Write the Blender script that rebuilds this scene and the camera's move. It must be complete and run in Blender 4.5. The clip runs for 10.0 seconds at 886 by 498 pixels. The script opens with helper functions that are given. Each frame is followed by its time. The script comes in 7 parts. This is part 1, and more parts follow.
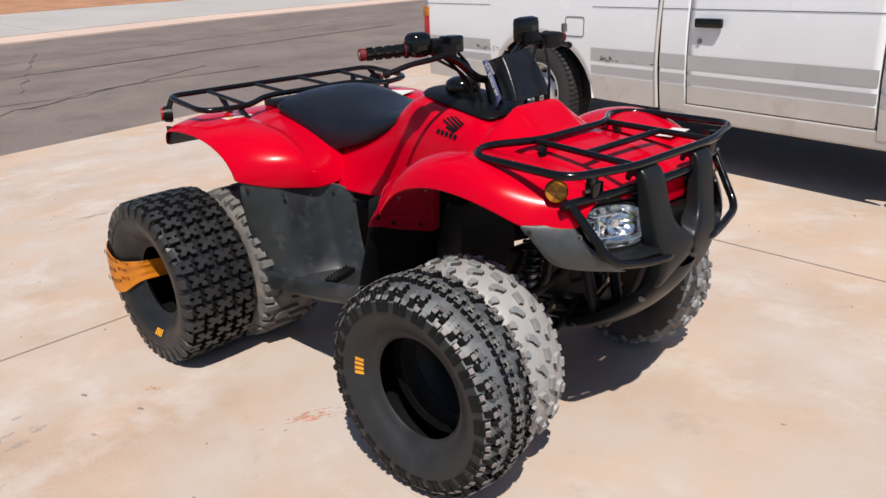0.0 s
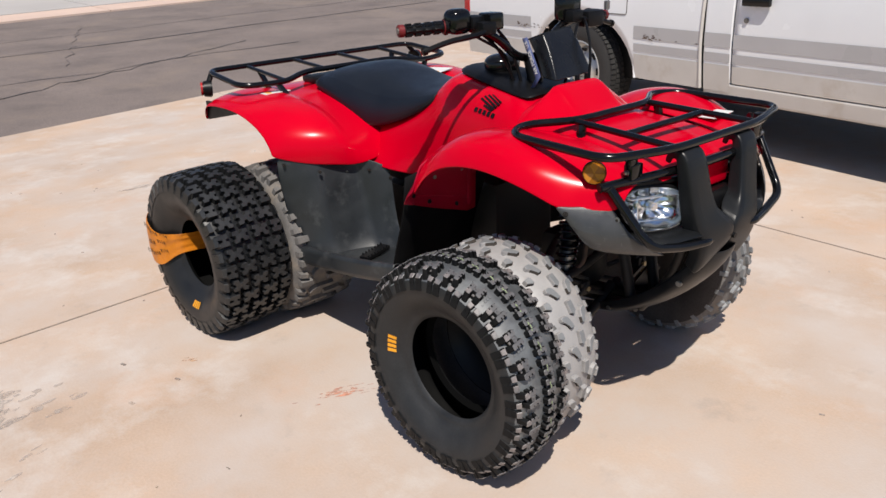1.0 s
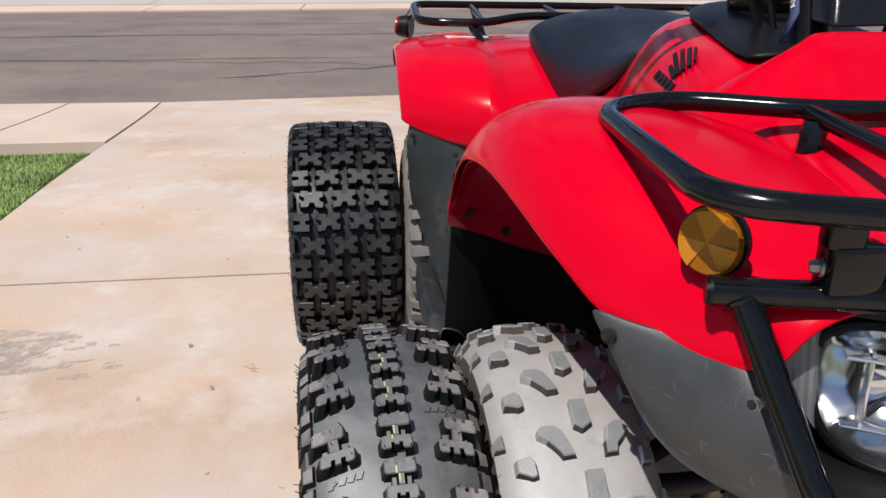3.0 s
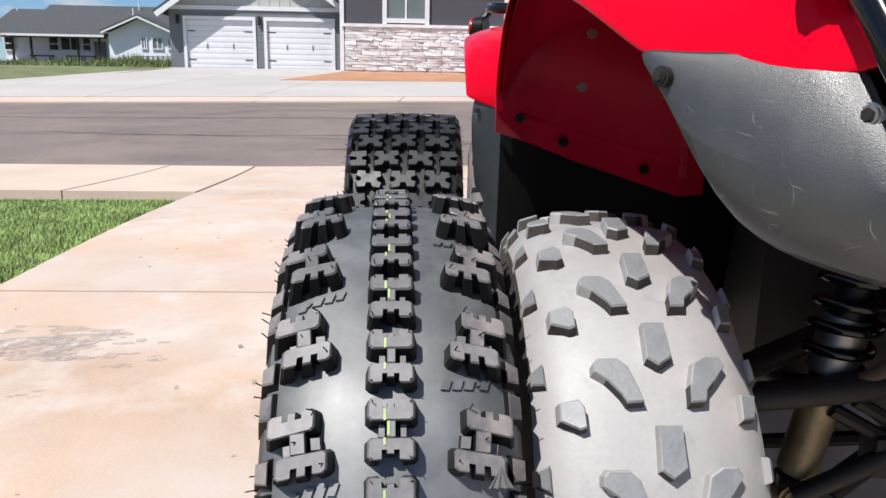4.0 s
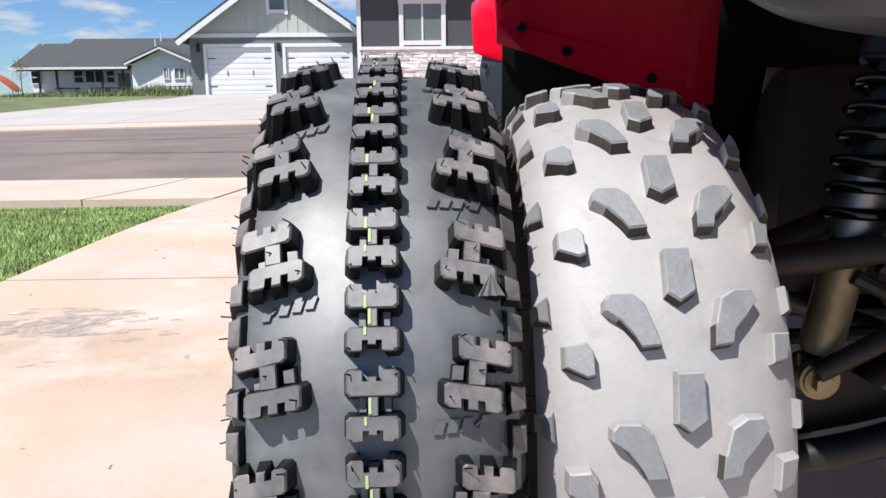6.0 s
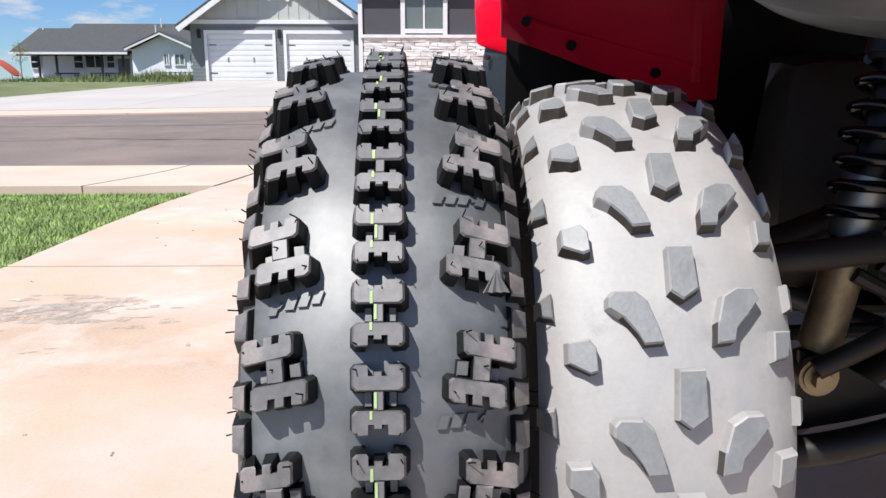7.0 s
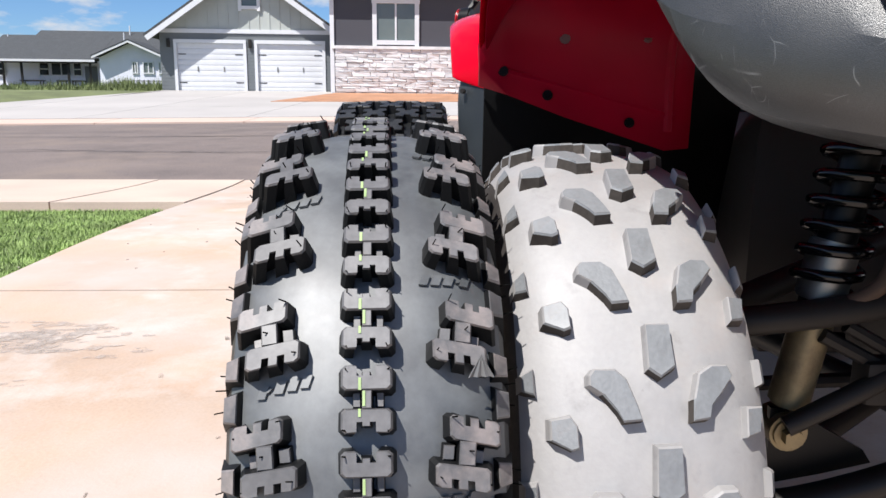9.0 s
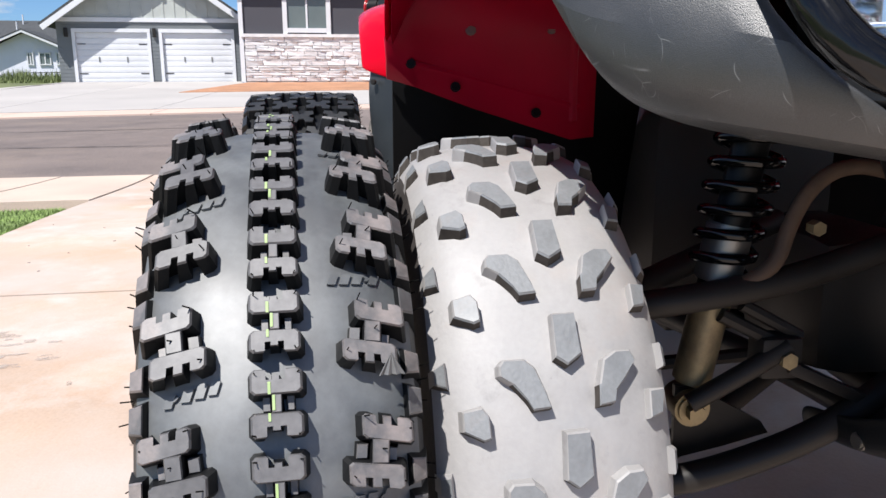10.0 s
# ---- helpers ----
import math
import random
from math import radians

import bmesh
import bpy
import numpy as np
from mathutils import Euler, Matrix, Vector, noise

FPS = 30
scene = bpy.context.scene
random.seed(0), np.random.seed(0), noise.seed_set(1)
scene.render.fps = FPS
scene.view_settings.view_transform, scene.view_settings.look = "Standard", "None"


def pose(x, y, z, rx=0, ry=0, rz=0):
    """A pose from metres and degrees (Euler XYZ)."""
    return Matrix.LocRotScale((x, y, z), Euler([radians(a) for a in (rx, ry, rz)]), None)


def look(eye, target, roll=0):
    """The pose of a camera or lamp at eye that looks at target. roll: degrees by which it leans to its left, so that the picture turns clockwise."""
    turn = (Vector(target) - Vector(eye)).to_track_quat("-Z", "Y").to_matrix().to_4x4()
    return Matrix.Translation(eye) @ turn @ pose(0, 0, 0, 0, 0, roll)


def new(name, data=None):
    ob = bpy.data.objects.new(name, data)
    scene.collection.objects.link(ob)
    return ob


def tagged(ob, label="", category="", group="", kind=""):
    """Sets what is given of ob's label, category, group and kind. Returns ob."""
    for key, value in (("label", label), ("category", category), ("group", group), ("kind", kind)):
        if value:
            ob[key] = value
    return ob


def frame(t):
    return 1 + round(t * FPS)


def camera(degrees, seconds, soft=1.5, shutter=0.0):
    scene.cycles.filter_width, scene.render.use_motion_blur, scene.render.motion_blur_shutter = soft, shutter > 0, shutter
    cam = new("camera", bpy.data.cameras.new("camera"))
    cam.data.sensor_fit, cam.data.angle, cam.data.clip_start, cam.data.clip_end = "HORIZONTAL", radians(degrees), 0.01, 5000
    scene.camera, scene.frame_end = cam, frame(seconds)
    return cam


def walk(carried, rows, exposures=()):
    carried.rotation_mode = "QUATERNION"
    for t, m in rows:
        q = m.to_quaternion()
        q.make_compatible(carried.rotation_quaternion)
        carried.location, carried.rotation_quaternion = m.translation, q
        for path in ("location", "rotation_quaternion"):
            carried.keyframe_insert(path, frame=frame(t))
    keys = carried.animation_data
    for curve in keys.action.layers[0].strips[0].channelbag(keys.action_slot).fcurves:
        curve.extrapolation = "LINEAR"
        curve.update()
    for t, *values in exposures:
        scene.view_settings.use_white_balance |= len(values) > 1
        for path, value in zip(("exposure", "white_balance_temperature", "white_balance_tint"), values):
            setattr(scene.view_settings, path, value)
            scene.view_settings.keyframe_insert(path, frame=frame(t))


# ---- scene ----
cam = camera(59.6, 10.0)
EXPOSURES = [(0.0, -0.06, 6760, 10), (3.2, 0.02, 6660, 10), (4.4, 0.42, 6420, 10), (10.0, 0.46, 6420, 10)]
PATH = [
    (0, (1.838, -1.622, 1.232), (0.443, -0.367, 0.54), -2.8),
    (0.5, (1.838, -1.618, 1.235), (0.432, -0.385, 0.525), -2.9),
    (1, (1.832, -1.615, 1.231), (0.39, -0.443, 0.491), -2.6),
    (1.5, (1.814, -1.511, 1.212), (0.288, -0.473, 0.441), -2.0),
    (2, (1.736, -1.218, 1.184), (0.088, -0.401, 0.397), -0.7),
    (2.5, (1.411, -0.766, 1.085), (-0.391, -0.349, 0.323), 0.4),
    (3, (1.28, -0.563, 0.925), (-0.591, -0.39, 0.238), 1.0),
    (3.2, (1.253, -0.536, 0.823), (-0.636, -0.444, 0.174), 0.9),
    (4.3, (1.215, -0.484, 0.643), (-0.743, -0.568, 0.244), 0.7),
    (4.5, (1.217, -0.476, 0.627), (-0.745, -0.561, 0.252), 0.1),
    (5, (1.22, -0.472, 0.57), (-0.747, -0.564, 0.221), -0.3),
    (5.5, (1.217, -0.469, 0.543), (-0.748, -0.576, 0.186), -0.5),
    (6, (1.213, -0.472, 0.527), (-0.745, -0.592, 0.14), -0.6),
    (7.5, (1.217, -0.476, 0.54), (-0.735, -0.592, 0.121), 0.1),
    (8, (1.215, -0.478, 0.55), (-0.74, -0.578, 0.144), 0.3),
    (8.5, (1.214, -0.482, 0.554), (-0.745, -0.559, 0.157), 0.5),
    (9, (1.219, -0.484, 0.576), (-0.743, -0.528, 0.187), 0.5),
    (9.5, (1.22, -0.479, 0.587), (-0.74, -0.45, 0.193), 0.2),
    (10, (1.22, -0.476, 0.582), (-0.729, -0.315, 0.163), -0.3),
]
walk(cam, [(t, look(eye, target, roll)) for t, eye, target, roll in PATH], EXPOSURES)

# ---- light ----
SUN_DIR = Vector((0.53, -0.41, 1.0)).normalized()
world = bpy.data.worlds.new("sky")
scene.world = world
world.use_nodes = True
wn = world.node_tree
wn.nodes.clear()
sky = wn.nodes.new("ShaderNodeTexSky")
sky.sky_type = "NISHITA"
sky.sun_disc = False
sky.sun_elevation = math.asin(SUN_DIR.z)
sky.sun_rotation = math.atan2(SUN_DIR.x, SUN_DIR.y)
sky.altitude = 900
sky.air_density = 1.0
sky.dust_density = 0.12
sky.ozone_density = 3.0
# soft cumulus over the blue
coord = wn.nodes.new("ShaderNodeTexCoord")
smap = wn.nodes.new("ShaderNodeMapping")
smap.inputs["Scale"].default_value = (5.0, 5.0, 17.0)
cl = wn.nodes.new("ShaderNodeTexNoise")
cl.inputs["Scale"].default_value = 1.5
cl.inputs["Detail"].default_value = 7.0
cl.inputs["Roughness"].default_value = 0.58
cr = wn.nodes.new("ShaderNodeValToRGB")
cr.color_ramp.elements[0].position = 0.50
cr.color_ramp.elements[0].color = (0, 0, 0, 1)
cr.color_ramp.elements[1].position = 0.63
cr.color_ramp.elements[1].color = (1, 1, 1, 1)
cmix = wn.nodes.new("ShaderNodeMix")
cmix.data_type = "RGBA"
cmix.inputs["B"].default_value = (9.5, 9.6, 9.9, 1)
bg = wn.nodes.new("ShaderNodeBackground")
bg.inputs["Strength"].default_value = 0.058
wo = wn.nodes.new("ShaderNodeOutputWorld")
wn.links.new(coord.outputs["Generated"], smap.inputs["Vector"])
wn.links.new(smap.outputs["Vector"], cl.inputs["Vector"])
wn.links.new(cl.outputs["Fac"], cr.inputs["Fac"])
wn.links.new(cr.outputs["Color"], cmix.inputs["Factor"])
deep = wn.nodes.new("ShaderNodeMix")
deep.data_type = "RGBA"
deep.blend_type = "MULTIPLY"
deep.inputs["Factor"].default_value = 1.0
deep.inputs["B"].default_value = (0.86, 1.13, 1.50, 1)
wn.links.new(sky.outputs["Color"], deep.inputs["A"])
wn.links.new(deep.outputs["Result"], cmix.inputs["A"])
wn.links.new(cmix.outputs["Result"], bg.inputs["Color"])
wn.links.new(bg.outputs["Background"], wo.inputs["Surface"])
sun = new("sun", bpy.data.lights.new("sun", "SUN"))
sun.data.energy = 5.0
sun.data.angle = radians(0.53)
sun.data.color = (1.0, 0.962, 0.915)
sun.matrix_world = look(SUN_DIR * 40, (0, 0, 0))

# ---- materials ----


def material(name, color, rough=0.5, metal=0.0, vary=0.12, scale=8.0, fine=90.0, bump=0.1, spec=0.5, coat=0.0,
             dirt=None, dirt_at=0.62, rand=0.0, grain=0.0, dist=0.003):
    """A surface with variation at two scales: broad blotches and fine grain, both real-world sized."""
    m = bpy.data.materials.new(name)
    m.use_nodes = True
    nt = m.node_tree
    b = nt.nodes["Principled BSDF"]
    L = nt.links.new
    co = nt.nodes.new("ShaderNodeTexCoord")
    n1 = nt.nodes.new("ShaderNodeTexNoise")
    n1.inputs["Scale"].default_value = scale
    n1.inputs["Detail"].default_value = 6
    n2 = nt.nodes.new("ShaderNodeTexNoise")
    n2.inputs["Scale"].default_value = fine
    n2.inputs["Detail"].default_value = 3
    L(co.outputs["Object"], n1.inputs["Vector"])
    L(co.outputs["Object"], n2.inputs["Vector"])
    mr = nt.nodes.new("ShaderNodeMapRange")
    mr.inputs["From Min"].default_value, mr.inputs["From Max"].default_value = 0.3, 0.7
    mr.inputs["To Min"].default_value, mr.inputs["To Max"].default_value = 1 - vary, 1 + vary
    L(n1.outputs["Fac"], mr.inputs["Value"])
    mg = nt.nodes.new("ShaderNodeMapRange")
    mg.inputs["From Min"].default_value, mg.inputs["From Max"].default_value = 0.3, 0.7
    mg.inputs["To Min"].default_value, mg.inputs["To Max"].default_value = 1 - grain, 1 + grain
    L(n2.outputs["Fac"], mg.inputs["Value"])
    mul = nt.nodes.new("ShaderNodeMath")
    mul.operation = "MULTIPLY"
    L(mr.outputs["Result"], mul.inputs[0])
    L(mg.outputs["Result"], mul.inputs[1])
    last = mul.outputs["Value"]
    if rand:
        oi = nt.nodes.new("ShaderNodeObjectInfo")
        ro = nt.nodes.new("ShaderNodeMapRange")
        ro.inputs["To Min"].default_value, ro.inputs["To Max"].default_value = 1 - rand, 1 + rand
        L(oi.outputs["Random"], ro.inputs["Value"])
        m2 = nt.nodes.new("ShaderNodeMath")
        m2.operation = "MULTIPLY"
        L(last, m2.inputs[0])
        L(ro.outputs["Result"], m2.inputs[1])
        last = m2.outputs["Value"]
    tint = nt.nodes.new("ShaderNodeVectorMath")
    tint.operation = "SCALE"
    tint.inputs[0].default_value = color[:3]
    L(last, tint.inputs["Scale"])
    out = tint.outputs["Vector"]
    if dirt:
        n3 = nt.nodes.new("ShaderNodeTexNoise")
        n3.inputs["Scale"].default_value = scale * 0.7
        n3.inputs["Detail"].default_value = 9
        n3.inputs["Roughness"].default_value = 0.65
        L(co.outputs["Object"], n3.inputs["Vector"])
        rp = nt.nodes.new("ShaderNodeValToRGB")
        rp.color_ramp.elements[0].position = dirt_at - 0.12
        rp.color_ramp.elements[1].position = dirt_at + 0.1
        L(n3.outputs["Fac"], rp.inputs["Fac"])
        mx = nt.nodes.new("ShaderNodeMix")
        mx.data_type = "RGBA"
        L(rp.outputs["Color"], mx.inputs["Factor"])
        L(out, mx.inputs["A"])
        mx.inputs["B"].default_value = (*dirt, 1)
        out = mx.outputs["Result"]
    L(out, b.inputs["Base Color"])
    rr = nt.nodes.new("ShaderNodeMapRange")
    rr.inputs["From Min"].default_value, rr.inputs["From Max"].default_value = 0.3, 0.7
    rr.inputs["To Min"].default_value, rr.inputs["To Max"].default_value = max(rough - 0.08, 0.02), min(rough + 0.1, 1)
    L(n1.outputs["Fac"], rr.inputs["Value"])
    L(rr.outputs["Result"], b.inputs["Roughness"])
    b.inputs["Metallic"].default_value = metal
    b.inputs["Specular IOR Level"].default_value = spec
    b.inputs["Coat Weight"].default_value = coat
    b.inputs["Coat Roughness"].default_value = 0.08
    if bump:
        bp = nt.nodes.new("ShaderNodeBump")
        bp.inputs["Strength"].default_value = bump
        bp.inputs["Distance"].default_value = dist
        L(n2.outputs["Fac"], bp.inputs["Height"])
        L(bp.outputs["Normal"], b.inputs["Normal"])
    return m


RED = material("red_plastic", (0.56, 0.0, 0.014), 0.16, vary=0.04, scale=5, fine=300, bump=0.012, spec=0.13)
WING = material("smoky_lens", (0.13, 0.13, 0.138), 0.14, vary=0.1, scale=20, fine=300, bump=0.02, spec=1.0)
# Darker copy of the body red, holding the wheel arch's shade.
SHADED_RED = material("shaded_red_plastic", (0.34, 0.001, 0.021), 0.42, vary=0.15, scale=9, fine=300, bump=0.03, spec=0.15)
GREY = material("grey_plastic", (0.020, 0.0228, 0.0255), 0.40, vary=0.2, scale=14, fine=420, bump=0.03, grain=0.12, spec=0.5,
                dirt=(0.075, 0.078, 0.08), dirt_at=0.68)
HORN = material("dark_plastic", (0.011, 0.012, 0.0135), 0.36, vary=0.15, scale=12, fine=400, bump=0.05, grain=0.1, spec=0.24)
BLACK = material("black_plastic", (0.004, 0.004, 0.0045), 0.42, vary=0.2, scale=10, fine=300, bump=0.06, spec=0.25)
INNER = material("inner_black_plastic", (0.0035, 0.0035, 0.004), 0.7, vary=0.2, scale=10, fine=300, bump=0.05, spec=0.12)
TUBE = material("black_enamel", (0.004, 0.004, 0.0045), 0.11, vary=0.1, scale=20, fine=200, bump=0.015, spec=0.4)
VINYL = material("seat_vinyl", (0.008, 0.011, 0.017), 0.38, vary=0.12, scale=10, fine=650, bump=0.15, grain=0.1, spec=0.3)
# Base lifted above the sidewall's: the tread's sheen is put into the colour.
SHEEN_RUBBER = material("sheen_toned_rubber", (0.052, 0.056, 0.059), 0.55, vary=0.18, scale=16, fine=160, bump=0.03, grain=0.10, spec=1.0)
# Block flanks near black: their shade is put into the colour.
BLOCK_SHADE = material("shaded_block_side", (0.0075, 0.0078, 0.0085), 0.55, vary=0.2, scale=16, fine=160, bump=0.04, grain=0.12, spec=0.18)
TORN_GLINT = material("glint_torn_rubber", (0.16, 0.16, 0.16), 0.4, vary=0.2, scale=60, bump=0.1)
# Dark flank on the lugs' shadow side: shade held in the colour.
LUG_SHADE = material("shaded_lug_side", (0.060, 0.052, 0.046), 0.8, vary=0.2, scale=24, fine=200, bump=0.1, grain=0.15, spec=0.2)
SIDEWALL = material("sidewall_rubber", (0.020, 0.021, 0.0225), 0.5, vary=0.2, scale=16, fine=160, bump=0.05, grain=0.12, spec=0.4)
# Block tops paler than flanks to paint the light on them, besides dust.
LIT_TOP = material("lit_dusty_tread_top", (0.092, 0.089, 0.091), 0.57, vary=0.25, scale=24, fine=200, bump=0.06, grain=0.2, rand=0.2, spec=0.9,
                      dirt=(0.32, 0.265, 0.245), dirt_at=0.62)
# Tyre's inside near black: its shade is put into the colour.
LINER = material("shaded_liner", (0.003, 0.003, 0.003), 0.75, vary=0.2, bump=0.05, spec=0.1)
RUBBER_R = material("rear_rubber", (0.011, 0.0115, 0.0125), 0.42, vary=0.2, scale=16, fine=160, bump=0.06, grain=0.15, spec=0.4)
# Rear block tops lightened over the flanks in place of light.
REAR_LIT_TOP = material("rear_lit_tread_top", (0.017, 0.0178, 0.019), 0.44, vary=0.25, scale=24, fine=200, bump=0.06, grain=0.2, rand=0.15, spec=0.6)
OLD = material("dusty_rubber", (0.290, 0.280, 0.275), 0.62, vary=0.06, scale=9, fine=260, bump=0.08, grain=0.04,
               dirt=(0.29, 0.258, 0.24), dirt_at=0.70, spec=1.0)
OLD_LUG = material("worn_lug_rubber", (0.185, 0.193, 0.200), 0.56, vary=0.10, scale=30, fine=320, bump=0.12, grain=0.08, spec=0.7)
# Darker copy of the old rubber, toned for wheels standing in shade.
OLD_SHADED = material("shaded_brown_grey_rubber", (0.15, 0.142, 0.135), 0.85, vary=0.16, scale=14, fine=260, bump=0.2, grain=0.15,
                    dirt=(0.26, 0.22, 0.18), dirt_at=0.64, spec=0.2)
REFLECT = material("lamp_silvering", (0.80, 0.82, 0.84), 0.14, metal=1.0, vary=0.04, scale=30, bump=0.02)
# Sidewalls darkened to hold the shade they stand in.
OLD_SIDE_SHADED = material("shaded_old_sidewall", (0.060, 0.053, 0.050), 0.8, vary=0.2, scale=14, fine=200, bump=0.1, grain=0.15, spec=0.25)
STEEL = material("dull_steel", (0.30, 0.29, 0.27), 0.42, metal=0.9, vary=0.2, scale=20, fine=200, bump=0.1)
CHROME = material("chrome", (0.75, 0.75, 0.76), 0.12, metal=1.0, vary=0.05, scale=20, fine=200, bump=0.02)
BRASS = material("dusty_yellow_steel", (0.34, 0.27, 0.15), 0.5, metal=0.5, vary=0.3, scale=18, fine=200, bump=0.15,
                 dirt=(0.12, 0.09, 0.06), dirt_at=0.6)
RUSTY = material("rusty_bracket", (0.10, 0.062, 0.04), 0.75, vary=0.3, scale=24, fine=160, bump=0.25)
AMBER = material("amber_lens", (0.46, 0.165, 0.008), 0.16, vary=0.08, scale=60, fine=500, bump=0.15, coat=0.5)
AMBER_SHADED = material("shaded_amber_prism", (0.30, 0.095, 0.004), 0.14, vary=0.08, scale=60, fine=500, bump=0.15, coat=0.5)
REDLENS = material("red_lens", (0.40, 0.012, 0.012), 0.2, vary=0.1, scale=60, fine=500, bump=0.15, coat=0.5)
WHITE_MARK = material("white_mark", (0.75, 0.75, 0.73), 0.6, vary=0.05, bump=0.02)
ORANGE_MARK = material("orange_mark", (0.85, 0.36, 0.02), 0.6, vary=0.06, scale=50, bump=0.05)
SHIELD = material("shield_plastic", (0.008, 0.0085, 0.0095), 0.27, vary=0.15, scale=12, fine=500, bump=0.12, grain=0.1, spec=0.5)
YELLOW_MARK = material("green_yellow_line", (0.34, 0.46, 0.20), 0.6, vary=0.2, scale=60, bump=0.05)
ORANGE_WRAP = material("orange_film", (0.60, 0.19, 0.012), 0.36, vary=0.15, scale=22, fine=60, bump=0.5, dist=0.006)
BLUE_STRAP = material("blue_strap", (0.07, 0.09, 0.21), 0.75, vary=0.1, scale=50, fine=800, bump=0.3)
CONCRETE = material("concrete", (0.52, 0.388, 0.295), 0.85, vary=0.12, scale=1.5, fine=130, bump=0.22, grain=0.05,
                    dirt=(0.53, 0.458, 0.408), dirt_at=0.52, rand=0.02, spec=0.25)
WALK = material("pale_concrete", (0.57, 0.46, 0.38), 0.85, vary=0.08, scale=1.6, fine=120, bump=0.2, grain=0.05, rand=0.03, spec=0.25)
KERB = material("pink_kerb", (0.60, 0.455, 0.38), 0.85, vary=0.06, scale=0.5, fine=60, bump=0.1, rand=0.03, spec=0.25)
FAR_CONC = material("far_concrete", (0.44, 0.415, 0.395), 0.85, vary=0.06, scale=0.5, fine=60, bump=0.1, rand=0.03, spec=0.25)
STAIN = material("dark_stain", (0.47, 0.405, 0.355), 0.8, vary=0.25, scale=14, fine=120, bump=0.15)
RUST_STAIN = material("rust_stain", (0.60, 0.36, 0.20), 0.85, vary=0.15, scale=14, bump=0.1)
PINK_STAIN = material("pink_chalk", (0.66, 0.30, 0.20), 0.85, vary=0.15, scale=14, bump=0.1)
ASPHALT = material("asphalt", (0.195, 0.160, 0.145), 0.85, vary=0.12, scale=0.9, fine=85, bump=0.5, grain=0.22, spec=0.25,
                   dirt=(0.25, 0.20, 0.165), dirt_at=0.64)
TAR = material("crack_sealer", (0.085, 0.075, 0.07), 0.6, vary=0.2, scale=12, bump=0.1)
SOIL = material("red_soil", (0.42, 0.215, 0.12), 0.95, vary=0.2, scale=1.2, fine=30, bump=0.5, grain=0.2, dist=0.02)
FIELD = material("dry_field", (0.20, 0.19, 0.10), 0.95, vary=0.3, scale=0.4, fine=12, bump=0.6, grain=0.3, dist=0.05)
GRASS = material("lawn_blade", (0.25, 0.345, 0.11), 0.6, vary=0.4, scale=9, fine=60, bump=0.0, grain=0.2, spec=0.3)
LAWN_SOIL = material("lawn_soil", (0.095, 0.135, 0.045), 0.95, vary=0.3, scale=10, fine=80, bump=0.4)
WEED = material("tall_weeds", (0.15, 0.185, 0.07), 0.8, vary=0.35, scale=2, fine=20, bump=0.0, grain=0.25)
PAINT = material("white_car_paint", (0.82, 0.835, 0.85), 0.22, vary=0.03, scale=2, fine=60, bump=0.01, coat=0.4)
PAINT_GREY = material("grey_stripe_paint", (0.45, 0.445, 0.45), 0.3, vary=0.05, scale=3, fine=60, bump=0.02, coat=0.2)
# White toned down for the shade of faces towards the ground, plus dirt.
PAINT_SILL = material("shaded_sill_paint", (0.58, 0.555, 0.52), 0.4, vary=0.08, scale=4, fine=60, bump=0.03,
                      dirt=(0.42, 0.36, 0.29), dirt_at=0.66)
GLASS_DARK = material("dark_glass", (0.012, 0.014, 0.016), 0.05, vary=0.05, bump=0.0, coat=0.5)
CAR_TYRE = material("car_tyre", (0.030, 0.029, 0.028), 0.75, vary=0.15, scale=10, fine=120, bump=0.15)
SILVER = material("wheel_silver", (0.55, 0.54, 0.51), 0.35, metal=0.55, vary=0.15, scale=14, fine=100, bump=0.05)
SIDING_DARK = material("charcoal_siding", (0.060, 0.060, 0.072), 0.7, vary=0.06, scale=2, fine=30, bump=0.1)
SIDING_GREY = material("grey_siding", (0.155, 0.17, 0.18), 0.7, vary=0.06, scale=2, fine=30, bump=0.1)
BOARD_GREY = material("light_grey_board", (0.42, 0.445, 0.42), 0.7, vary=0.05, scale=2, fine=30, bump=0.1)
TRIM = material("white_trim", (0.66, 0.67, 0.69), 0.5, vary=0.03, scale=3, bump=0.03)
HOUSE_WHITE = material("white_siding", (0.72, 0.73, 0.82), 0.6, vary=0.03, scale=2, bump=0.05)
ROOF = material("dark_shingle", (0.062, 0.066, 0.070), 0.9, vary=0.18, scale=3, fine=14, bump=0.4, grain=0.2, dist=0.02)
STONE = material("pale_ledgestone", (0.72, 0.715, 0.72), 0.85, vary=0.12, scale=3, fine=18, bump=0.4, rand=0.14, dist=0.02)
PANE = material("window_pane", (0.13, 0.155, 0.15), 0.1, vary=0.1, scale=1, bump=0.0, coat=0.15)
DARK = material("dark_metal", (0.019, 0.0165, 0.0148), 0.5, vary=0.25, scale=9, bump=0.05, spec=0.3)
BARK = material("young_bark", (0.20, 0.15, 0.10), 0.9, vary=0.2, scale=20, bump=0.3)
# Darker copy of the pane, with the porch's shade put into its colour.
SHADED_PANE = material("shaded_pane", (0.010, 0.010, 0.011), 0.12, vary=0.2, scale=3, bump=0.0, spec=0.2)
TENT = material("red_canvas", (0.48, 0.10, 0.05), 0.8, vary=0.15, scale=3, bump=0.2)
FAR_GRASS = material("far_grass", (0.135, 0.155, 0.065), 0.9, vary=0.3, scale=1.0, fine=20, bump=0.4, grain=0.3, dist=0.03)
